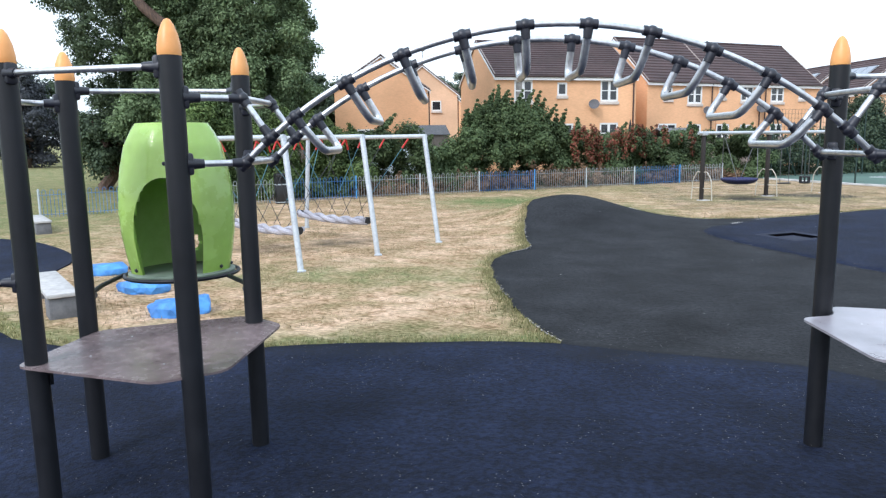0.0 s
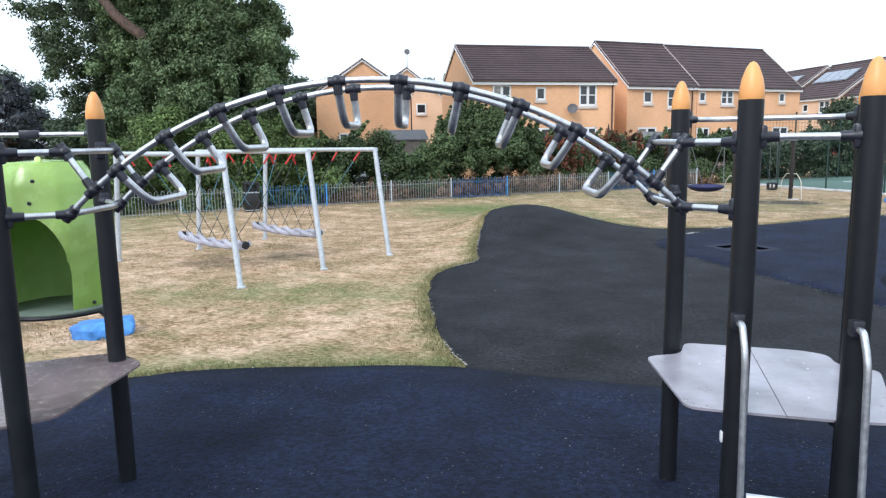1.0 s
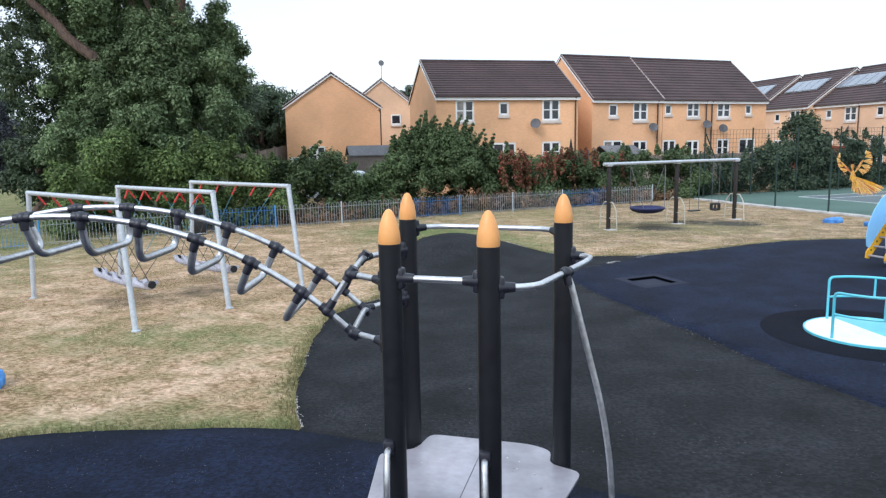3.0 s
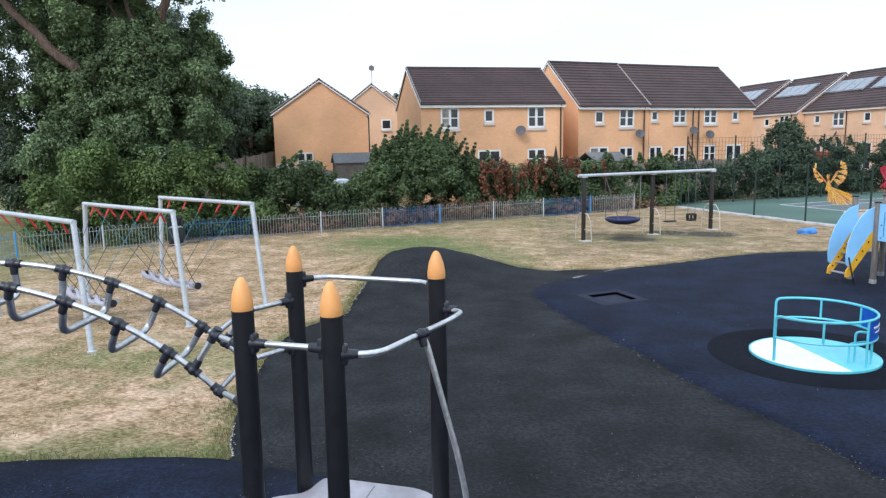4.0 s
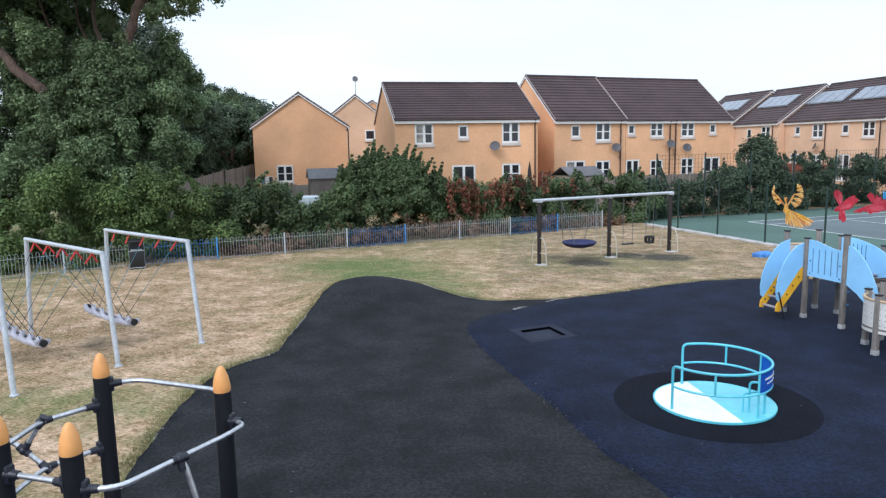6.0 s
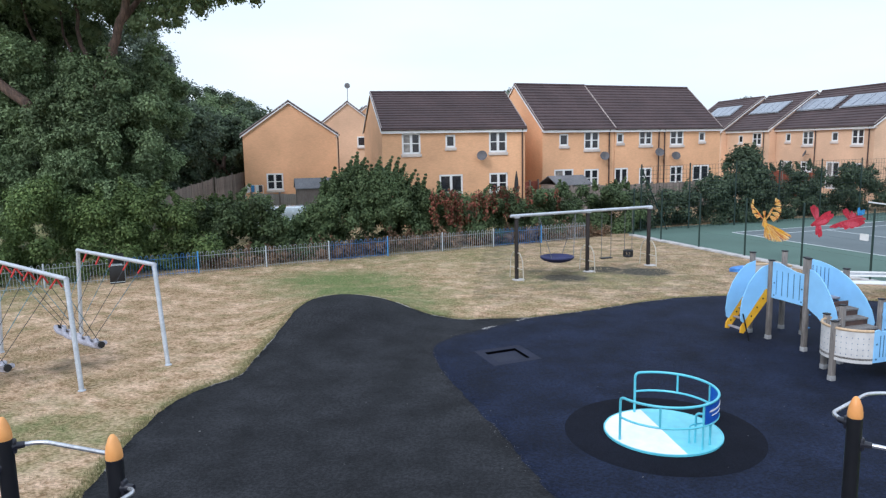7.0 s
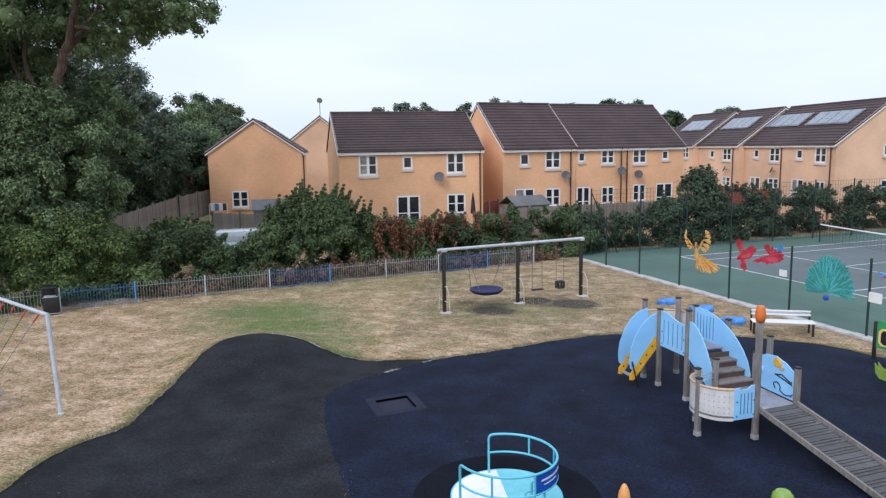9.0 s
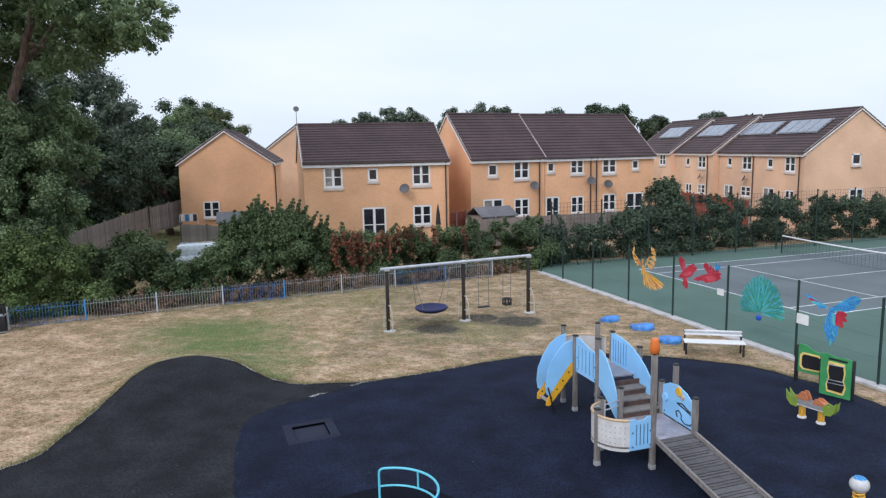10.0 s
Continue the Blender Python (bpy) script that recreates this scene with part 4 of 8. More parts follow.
hedge("hedge", "dense bright green hedge behind the railing", rng, [hp(-12.6), hp(-4.6)], [(0, 2.1), (1.5, 3.5), (2.5, 3.7), (3.3, 3.1), (5.1, 3.35), (6.0, 3.25), (6.9, 2.9), (8, 2.5)], 2.6, 64000, 0.12, M_LEAF_BRIGHT)
hedge("hedge", "dark green hedge behind the railing", rng, [hp(-4.6), hp(5.4)], [(0, 2.5), (0.4, 2.35), (1.2, 2.7), (1.75, 3.05), (2.4, 2.6), (3.1, 2.1), (4.0, 1.8), (4.4, 2.1), (5.0, 2.6), (10, 2.55)], 2.2, 76000, 0.12, M_LEAF_HEDGE)
hedge("hedge", "dark green hedge with creeper trailing over it", rng, [hp(5.4), hp(17.2)], [(0, 2.6), (2, 2.5), (3.8, 2.45), (8, 2.5), (11.8, 2.4)], 2.1, 86000, 0.12, M_LEAF_HEDGE)
hedge("hedge", "dark hedge behind the tall court fence", rng, [(9.8, 38.2), (26, 46.9), (46, 54.2)], [(0, 2.35), (4, 2.25), (6, 2.7), (12, 3.1), (16, 2.95), (20, 2.8), (27, 2.5), (40, 2.8)], 2.0, 84000, 0.16, M_LEAF_DARK)
hedge("undergrowth", "dry brown weeds growing through the railing", rng, [hp(-4)[:1] + (hp(-4)[1] - 1.3,), (hp(15)[0], hp(15)[1] - 1.3)], [(0, 0.75), (6, 0.6), (10, 1.0), (13, 0.7), (19, 0.7)], 0.7, 13000, 0.10, M_LEAF_BROWN)

# reddening creeper hanging down the hedge in strands
strands = []
for k in range(54):
    s0 = rng.choice([5.6, 6.0, 6.4, 7.0, 7.6, 8.4, 9.1, 10.6, 12.2], p=[0.16, 0.2, 0.18, 0.12, 0.1, 0.1, 0.06, 0.05, 0.03]) + rng.normal() * 0.3
    q = Vector(hp(s0)) - Vector((-0.5, 0.866)) * rng.uniform(0.85, 1.15)
    top, ln = rng.uniform(2.0, 2.65), rng.uniform(0.3, 1.25)
    for z in np.arange(top, max(top - ln, 0.7), -0.11):
        strands.append((q.x + rng.normal() * 0.05, q.y + rng.normal() * 0.05, z, rng.uniform(0.06, 0.13)))
cv, cf = clumps(rng, strands, 5200, 0.12, 1.0, 1.2)
whole("creeper", arrays_mesh("creeper", cv, cf, M_LEAF_RED), None, "dull red creeper leaves hanging down the hedge", "creeper", kind="stuff")

# broad feathery bush standing out of the hedge before the first house
bush_balls, tips = [], []
for j in range(120):
    u = rng.uniform(0.1, 5.1)
    top = float(np.interp(u, [0, 0.4, 1.05, 2.1, 3.2, 4.1, 4.9, 5.3], [2.3, 3.0, 3.45, 3.85, 3.7, 3.55, 2.95, 2.5]))
    h = rng.uniform(0.4, 1.0) ** 0.8
    o = rng.uniform(-1, 1) * 1.05 * math.sqrt(max(0.1, 1.08 - h))
    x, y = hp(u)
    bush_balls.append((x - 0.5 * o, y + 0.866 * o, top * h - 0.25, rng.uniform(0.26, 0.48)))
    if h > 0.82 or rng.random() < 0.25:
        tips.append((x - 0.5 * o, y + 0.866 * o, top * h - 0.1))
bush = thing("bush", "broad feathery dark green bush in the hedge", "bush", m=pose(*hp(2.6), 0))
for name, balls, count in (("crown", bush_balls, 36000), ("shoot", shoots(rng, tips, (0.35, 0.85), (0.25, 0.05)), 24000)):
    part(name, foliage(name, rng, balls, count, 0.116, M_LEAF_HEDGE, core=0.5), None, bush).matrix_parent_inverse = bush.matrix_basis.inverted()


def rounded_bush(label, x, y, rx, ry, top, n, count, size, material, small=(0.3, 0.55)):
    balls, tips = [], []
    for j in range(n):
        a, h = rng.uniform(0, 6.28), rng.random() ** 0.8
        k = math.sqrt(max(0.05, 1.05 - h * h)) * rng.uniform(0.45, 1)
        balls.append((x + rx * k * math.cos(a), y + ry * k * math.sin(a), 0.4 + (top - 0.8) * h, rng.uniform(*small)))
        if h > 0.6:
            tips.append(balls[-1][:3])
    b = thing("bush", label, "bush", m=pose(x, y, 0))
    for name, set_, share in (("crown", balls, 0.7), ("shoot", shoots(rng, tips, (0.25, 0.6)), 0.3)):
        part(name, foliage(name, rng, set_, int(count * share), size, material, core=0.5), None, b).matrix_parent_inverse = b.matrix_basis.inverted()


rounded_bush("rounded dark bush standing above the court hedge", 17.5, 43.0, 1.55, 1.1, 4.35, 60, 22000, 0.15, M_LEAF_DARK, (0.35, 0.6))
rounded_bush("spreading light green bush beside the garden fence", -18.6, 39.5, 2.3, 3.6, 2.7, 70, 30000, 0.125, M_LEAF_BRIGHT)
rounded_bush("low green bush inside the garden", -11.9, 35.6, 1.3, 1.0, 2.3, 30, 9000, 0.14, M_LEAF_BRIGHT)


def limb(bm, a, b, r0, r1, rng, n=8, wob=0.25):
    a, b = Vector(a), Vector(b)
    pts = [a.lerp(b, t) + Vector(rng.normal(size=3) * wob * math.sin(math.pi * t)) for t in np.linspace(0, 1, n)]
    tube(bm, pts, r0, 8, taper=r1)
    return pts


def bole(bm, pts, r0, r1, rng, wob=0.08):
    """A trunk or bough through points, rounded and a little crooked."""
    line = bend(pts, 1.6, 5)
    line = [q + Vector(rng.normal(size=3) * wob * (0 < k < len(line) - 1)) for k, q in enumerate(line)]
    return tube(bm, line, r0, 10, taper=r1)


def tree(label, rng, base, height, trunk_r, balls, count, size, material, limbs=5, wob=0.3, category="tree"):
    t = thing("tree", label, category)
    x, y = base
    bm = bmesh.new()
    stem = limb(bm, (x, y, -0.2), (x + rng.normal() * 0.3, y, height * 0.72), trunk_r, trunk_r * 0.35, rng, 9, wob)
    order = sorted(balls, key=lambda q: -q[3])
    for q in order[:limbs]:
        s = stem[int(rng.integers(3, len(stem) - 1))]
        limb(bm, s, q[:3], trunk_r * 0.42, 0.04, rng, 7, wob)
    part("trunk", bm, M_BARK, t)
    part("crown", foliage("crown", rng, balls, count, size, material), None, t)
    return t


def crown(rng, c, r, n, small=(0.7, 1.3), up=1.0):
    """Clumps filling an uneven, lumpy ball; r is one radius or three."""
    rx, ry, rz = r if isinstance(r, tuple) else (r, r, r * up)
    seed = V(*(float(k) for k in rng.uniform(0, 50, 3)))
    out = []
    for j in range(n):
        v = rng.normal(size=3)
        v /= np.linalg.norm(v)
        q = V(*(float(k) for k in v))
        lump = min(1.12, 1 + 0.34 * noise.noise(q * 1.6 + seed) + 0.22 * noise.noise(q * 3.7 + seed))
        k = rng.uniform(0.25, 1.0) ** 0.5 * lump
        out.append((c[0] + v[0] * rx * k, c[1] + v[1] * ry * k, c[2] + v[2] * rz * k, rng.uniform(*small)))
    return out


# the old poplar: leaning trunk, a great limb to the west, skirts of young growth and a high dark canopy
poplar = thing("tree", "tall old poplar with a leaning brown trunk and deep green crown", "tree")
bm = bmesh.new()
bole(bm, [(-15.7, 29.8, -0.2), (-15.1, 29.3, 4.0), (-14.34, 29.2, 6.0), (-13.62, 29.3, 8.0), (-12.95, 29.4, 10.0), (-12.25, 29.5, 12.0), (-11.2, 29.7, 17)], 0.30, 0.13, rng, 0.03)
part("trunk", bm, M_BARK, poplar)
for pts, r0, r1 in (([(-15.1, 29.4, 3.4), (-16.1, 27.6, 6.6), (-18.9, 27.6, 9.1), (-21.6, 28.2, 12.5)], 0.27, 0.12),
                    ([(-14.1, 29.3, 6.8), (-15.4, 30.4, 10.2), (-15.9, 30.2, 14)], 0.11, 0.05), ([(-14.3, 29.3, 6.0), (-16.6, 31.2, 9.6), (-17.2, 31.4, 14)], 0.09, 0.04),
                    ([(-14.6, 29.4, 5.2), (-17.9, 30.8, 9.6), (-18.6, 30.8, 14)], 0.09, 0.04), ([(-12.55, 29.5, 11.2), (-10.6, 29.4, 11.0), (-7.2, 28.6, 11.7)], 0.12, 0.02),
                    ([(-12.95, 29.4, 10.0), (-12.2, 30.6, 11.6), (-10.5, 30.4, 14.5)], 0.13, 0.05)):
    bm = bmesh.new()
    bole(bm, pts, r0, r1, rng, 0.06)
    part("limb", bm, M_BARK, poplar)
skirt = [(x, y, max(z, 0.9), r) for x, y, z, r in
         crown(rng, (-13.3, 29.3, 4.7), (2.1, 2.2, 3.9), 150, (0.26, 0.58)) + crown(rng, (-16.6, 29.2, 4.3), (2.7, 2.4, 4.3), 160, (0.26, 0.62)) + crown(rng, (-14.3, 27.7, 5.4), (1.5, 0.7, 2.5), 70, (0.26, 0.5)) + crown(rng, (-14.0, 28.1, 7.0), (1.4, 0.6, 1.3), 45, (0.22, 0.42))
         + crown(rng, (-13.0, 31.8, 7.0), (1.2, 1.7, 2.4), 90, (0.28, 0.5)) + crown(rng, (-17.3, 28.6, 8.3), (1.3, 1.2, 1.7), 50, (0.25, 0.5))]
part("crown", foliage("crown", rng, skirt, 162000, 0.134, M_LEAF_TREE, core=0.42), None, poplar)
# west and rear clumps: shade is put into their darker leaf colour
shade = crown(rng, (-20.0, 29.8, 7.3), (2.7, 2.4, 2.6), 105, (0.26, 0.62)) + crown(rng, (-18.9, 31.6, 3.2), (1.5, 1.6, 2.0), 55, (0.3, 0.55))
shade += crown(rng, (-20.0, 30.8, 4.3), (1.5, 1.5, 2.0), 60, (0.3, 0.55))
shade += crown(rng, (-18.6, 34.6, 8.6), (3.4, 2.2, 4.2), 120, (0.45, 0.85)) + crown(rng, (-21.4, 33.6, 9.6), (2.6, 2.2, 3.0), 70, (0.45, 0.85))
part("crown", foliage("crown", rng, shade, 88000, 0.13, M_LEAF_SHADED, core=0.42), None, poplar, "west side of the crown, shade in its leaf colour")
canopy = [q for q in crown(rng, (-14.5, 28.8, 14.6), (7.2, 6.2, 4.6), 330, (0.4, 0.85)) + crown(rng, (-20.6, 29.2, 13.6), (4.2, 4.6, 4.6), 150, (0.4, 0.85)) if q[2] > 10.3 + 0.5 * noise.noise(V(q[0] * 0.7, q[1] * 0.7, 0)) and not (q[2] < 13.4 and q[1] < 30.2 and -14.3 < q[0] < -11.0 and rng.random() < 0.8)]
canopy += crown(rng, (-12.6, 32.6, 13.0), (3.4, 1.8, 2.7), 90, (0.35, 0.7)) + crown(rng, (-17.6, 32.6, 11.6), (4.4, 1.4, 2.6), 110, (0.35, 0.75)) + crown(rng, (-22.3, 30.5, 10.9), (2.0, 2.0, 1.7), 55, (0.3, 0.6))
for k in range(170):  # bough hanging out to the east
    q = rng.random()
    canopy.append((-11.1 + 5.2 * q + rng.normal() * 0.3, 28.9 - 0.5 * q + rng.normal() * 0.7, 10.5 + 1.0 * q + rng.uniform(-0.7, 1.9) * (1 - 0.4 * q), rng.uniform(0.18, 0.42)))
part("crown", foliage("crown", rng, canopy, 126000, 0.15, M_LEAF_TREE, core=0.55), None, poplar)


def far_tree(label, x, y, z, r, n, count, size, material, up=1.0, small=(0.6, 1.2)):
    tree(label, rng, (x, y), z + r * 0.5, 0.35, [(a, b, max(c, 0.9), k) for a, b, c, k in crown(rng, (x, y, z), r, n, small, up)], count, size, material)


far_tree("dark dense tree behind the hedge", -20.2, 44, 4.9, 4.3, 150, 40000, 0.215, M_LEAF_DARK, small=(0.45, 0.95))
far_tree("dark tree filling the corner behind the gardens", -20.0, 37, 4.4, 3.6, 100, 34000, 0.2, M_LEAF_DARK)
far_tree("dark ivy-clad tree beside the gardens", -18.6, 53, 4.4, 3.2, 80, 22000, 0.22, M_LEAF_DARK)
far_tree("low green tree behind the gabled house", -20.3, 63, 3.5, 3.6, 110, 26000, 0.22, M_LEAF_TREE, small=(0.45, 1.0))
far_tree("tall tree with a yellowing crown beyond the houses", -54.5, 150, 9.0, 5.9, 130, 22000, 0.42, M_LEAF_OLIVE, small=(0.7, 1.5))
far_tree("tall rounded green tree beyond the houses", -62.8, 152, 10.6, 6.3, 130, 22000, 0.42, M_LEAF_TREE, small=(0.7, 1.5))
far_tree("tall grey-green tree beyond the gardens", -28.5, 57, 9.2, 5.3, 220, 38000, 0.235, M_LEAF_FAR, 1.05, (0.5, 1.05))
far_tree("dark rounded tree beyond the gardens", -35.6, 77, 6.2, 5.6, 150, 28000, 0.3, M_LEAF_DARK, small=(0.6, 1.2))
far_tree("mid green tree beyond the gardens", -25.2, 69, 3.9, 4.6, 140, 30000, 0.24, M_LEAF_TREE, small=(0.5, 1.1))
far_tree("low spreading dark tree on the park grass", -21.8, 31, 2.4, 1.7, 50, 16000, 0.15, M_LEAF_DARK, small=(0.3, 0.6))
far_tree("copper-dark tree across the park, greyed for haze", -49.0, 62, 4.0, 4.1, 80, 20000, 0.28, M_HAZY_PURPLE)
for x, y, r, h in ((-60, 75, 5, 5), (-70, 66, 6, 5.5), (-44, 108, 7, 7.5), (-30, 86, 5.5, 5.2), (-55, 90, 6, 5), (-80, 80, 6, 5), (-66, 165, 8, 12)):
    far_tree("dark tree at the far edge of the park", x, y, h, r, 40, 9000, 0.42, M_LEAF_DARK, small=(0.9, 1.7))
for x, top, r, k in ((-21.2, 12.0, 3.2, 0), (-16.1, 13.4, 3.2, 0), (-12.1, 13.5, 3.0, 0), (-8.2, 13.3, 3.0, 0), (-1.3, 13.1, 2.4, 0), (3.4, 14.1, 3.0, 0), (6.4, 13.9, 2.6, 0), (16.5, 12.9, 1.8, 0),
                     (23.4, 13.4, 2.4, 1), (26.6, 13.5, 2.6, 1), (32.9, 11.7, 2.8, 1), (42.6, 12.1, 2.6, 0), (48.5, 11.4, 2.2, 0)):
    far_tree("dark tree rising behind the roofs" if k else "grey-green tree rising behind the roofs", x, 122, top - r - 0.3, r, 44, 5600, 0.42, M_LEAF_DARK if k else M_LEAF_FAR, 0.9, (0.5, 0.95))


# ---- houses ----
def window_set(house, wx, wz, w, h, style, along, normal, origin):
    """A white window or glazed door let into a wall: frame, panes, sill."""
    def place(u, z, deep):
        q = origin + along * u + normal * deep
        return V(q.x, q.y, z)

    th = math.degrees(math.atan2(along.y, along.x))
    cols, rows = {"big": (2, 2), "small": (1, 1), "door": (2, 2), "wide": (3, 2)}[style]
    bm = bmesh.new()
    fw = 0.10
    for u in (wx + fw / 2, wx + w - fw / 2):
        box(bm, place(u, wz + h / 2, 0.05), (fw, 0.09, h), th)
    for z in (wz + fw / 2, wz + h - fw / 2):
        box(bm, place(wx + w / 2, z, 0.05), (w, 0.09, fw), th)
    bar = 0.15
    pw = (w - 2 * fw - (cols - 1) * bar) / cols
    for c in range(1, cols):
        box(bm, place(wx + fw + c * pw + (c - 0.5) * bar, wz + h / 2, 0.05), (bar, 0.085, h), th)
    glz = 0.055
    ph = (h - 2 * fw - (rows - 1) * glz) / rows
    for c in range(cols):
        for r in range(1, rows):
            box(bm, place(wx + fw + c * (pw + bar) + pw / 2, wz + fw + r * ph + (r - 0.5) * glz, 0.05), (pw, 0.05, glz), th)
    frame_ob = part("door" if style == "door" else "window", bm, M_UPVC, house, smooth=False)
    for c in range(cols):
        for r in range(rows):
            bm = bmesh.new()
            box(bm, place(wx + fw + c * (pw + bar) + pw / 2, wz + fw + r * (ph + glz) + ph / 2, 0.055), (pw, 0.02, ph), th)
            part("pane", bm, M_BLIND if (int(wx * 7 + wz * 3) % 4 == 0 and c == 0) else M_PANE, frame_ob, smooth=False)
    if style != "door":
        bm = bmesh.new()
        box(bm, place(wx + w / 2, wz - 0.09, -0.01), (w + 0.10, 0.13, 0.18), th, bevel=0.01)
        part("sill", bm, M_SILL, frame_ob, "pale stone sill")


def house(label, origin, theta, length, depth, eave, ridge, openings=(), brick=None, side=0.25, pipes=(), dishes=(), solar=(), barge=(True, True), group="brick houses"):
    """A two-storey gabled house: front wall with cut openings from origin along theta, roof in tile courses."""
    brick = brick or M_BRICK
    hs = thing("house", label, "house", group)
    o = Vector(origin)
    u = Vector((math.cos(radians(theta)), math.sin(radians(theta))))
    n = Vector((-u.y, u.x))

    def P(a, b, z):
        q = o + u * a + n * b
        return V(q.x, q.y, z)

    bm = bmesh.new()
    us = sorted({0.0, length, *(v for w in openings for v in (w[0], w[0] + w[2]))})
    zs = sorted({-0.2, eave, *(v for w in openings for v in (w[1], w[1] + w[3]))})
    for a, b in zip(us, us[1:]):
        for c, e in zip(zs, zs[1:]):
            mu, mz = (a + b) / 2, (c + e) / 2
            hole = any(w[0] < mu < w[0] + w[2] and w[1] < mz < w[1] + w[3] for w in openings)
            k = 0.10 if hole else 0.0
            bm.faces.new([bm.verts.new(P(a, k, c)), bm.verts.new(P(b, k, c)), bm.verts.new(P(b, k, e)), bm.verts.new(P(a, k, e))])
    for w in openings:
        a, b, c, e = w[0], w[0] + w[2], w[1], w[1] + w[3]
        for q in (((a, c), (b, c)), ((b, c), (b, e)), ((b, e), (a, e)), ((a, e), (a, c))):
            (x0, z0), (x1, z1) = q
            bm.faces.new([bm.verts.new(P(x0, 0, z0)), bm.verts.new(P(x1, 0, z1)), bm.verts.new(P(x1, 0.10, z1)), bm.verts.new(P(x0, 0.10, z0))])
    for x in (0.0, length):
        bm.faces.new([bm.verts.new(P(x, 0, -0.2)), bm.verts.new(P(x, depth, -0.2)), bm.verts.new(P(x, depth, eave)), bm.verts.new(P(x, depth / 2, ridge - 0.06)), bm.verts.new(P(x, 0, eave))])
    bm.faces.new([bm.verts.new(P(0, depth, -0.2)), bm.verts.new(P(length, depth, -0.2)), bm.verts.new(P(length, depth, eave)), bm.verts.new(P(0, depth, eave))])
    bmesh.ops.remove_doubles(bm, verts=bm.verts, dist=0.0005)
    part("wall", bm, brick, hs, smooth=False)
    # roof: two slopes of overlapping tile courses
    bm = bmesh.new()
    slope = (ridge - eave) / (depth / 2)
    over = 0.17
    courses = 15
    half = depth / 2 + over
    line = []
    for j in range(courses):
        b0, b1 = -over + half * j / courses, -over + half * (j + 1) / courses
        line += [(b0, eave + 0.06 + slope * b0 + 0.075), (b1, eave + 0.06 + slope * b1 + 0.012)]
    top = line + [(depth - y, z) for y, z in line[::-1]]
    low = [(y, eave + slope * (y if y < depth / 2 else depth - y)) for y, _ in top]
    rows = [[[bm.verts.new(P(x, y, z)) for y, z in prof] for prof in (top, low)] for x in (-side, length + side)]
    m = len(top)
    for j in range(m - 1):
        for w in (0, 1):
            bm.faces.new((rows[0][w][j], rows[0][w][j + 1], rows[1][w][j + 1], rows[1][w][j]))
        for e in rows:
            bm.faces.new((e[0][j], e[0][j + 1], e[1][j + 1], e[1][j]))
    for j in (0, m - 1):
        bm.faces.new((rows[0][0][j], rows[1][0][j], rows[1][1][j], rows[0][1][j]))
    roof = part("roof", bm, M_ROOF, hs, smooth=False)
    bm = bmesh.new()
    tube(bm, [P(-side, depth / 2, ridge + 0.08), P(length + side, depth / 2, ridge + 0.08)], 0.10, 8)
    part("ridge", bm, M_ROOF, roof)
    for x in (-side + 0.02, length + side - 0.02):
        bm = bmesh.new()
        tube(bm, [P(x, -over, eave + 0.13 - slope * over), P(x, depth / 2, ridge + 0.14)], 0.032, 6)
        tube(bm, [P(x, depth + over, eave + 0.13 - slope * over), P(x, depth / 2, ridge + 0.14)], 0.032, 6)
        part("verge", bm, M_VERGE, roof)
    # white bargeboards and eaves board
    for x, want in ((-side - 0.02, barge[0]), (length + side + 0.02, barge[1])):
        if want:
            bm = bmesh.new()
            for s in (0, 1):
                a = (P(x, -over, eave - 0.02 - slope * over), P(x, depth / 2, ridge + 0.02)) if s == 0 else (P(x, depth + over, eave - 0.02 - slope * over), P(x, depth / 2, ridge + 0.02))
                nn = V(u.x, u.y, 0) * 0.02
                vs = [bm.verts.new(k) for k in (a[0] - nn, a[1] - nn, a[1] - nn + V(0, 0, -0.09), a[0] - nn + V(0, 0, -0.09), a[0] + nn, a[1] + nn, a[1] + nn + V(0, 0, -0.09), a[0] + nn + V(0, 0, -0.09))]
                for f in ((0, 1, 2, 3), (4, 5, 6, 7), (0, 1, 5, 4), (2, 3, 7, 6), (0, 3, 7, 4), (1, 2, 6, 5)):
                    bm.faces.new([vs[k] for k in f])
            part("bargeboard", bm, M_UPVC, hs, smooth=False)
    bm = bmesh.new()
    c = P(length / 2, -over + 0.02, eave - 0.19)
    box(bm, c, (length + 2 * side, 0.05, 0.22), theta)
    box(bm, P(length / 2, -over / 2 + 0.12, eave - 0.23), (length + 2 * side, over, 0.03), theta)
    part("eaves_board", bm, M_UPVC, hs, smooth=False)
    bm = bmesh.new()
    tube(bm, [P(-side, -over - 0.05, eave - 0.10), P(length + side, -over - 0.05, eave - 0.10)], 0.045, 6)
    part("gutter", bm, M_PIPE, hs)
    for a in pipes:
        bm = bmesh.new()
        tube(bm, bend([P(a, -over, eave - 0.1), P(a, -0.09, eave - 0.4), P(a, -0.09, 0)], 0.1), 0.045, 6)
        part("downpipe", bm, M_PIPE, hs)
    for a, z in dishes:
        bm = bmesh.new()
        q = P(a, -0.35, z)
        aim = Matrix.Translation(q) @ Matrix.Rotation(radians(theta - 25), 4, "Z") @ Matrix.Rotation(radians(65), 4, "X")
        lathe(bm, [(0, -0.05), (0.16, -0.03), (0.30, 0.05), (0.31, 0.05), (0.16, -0.02), (0, -0.04)], 14)
        bmesh.ops.transform(bm, matrix=aim, verts=bm.verts)
        tube(bm, [P(a, 0, z - 0.05), P(a, -0.2, z - 0.1), q], 0.02, 5)
        part("satellite_dish", bm, M_DISH, hs)
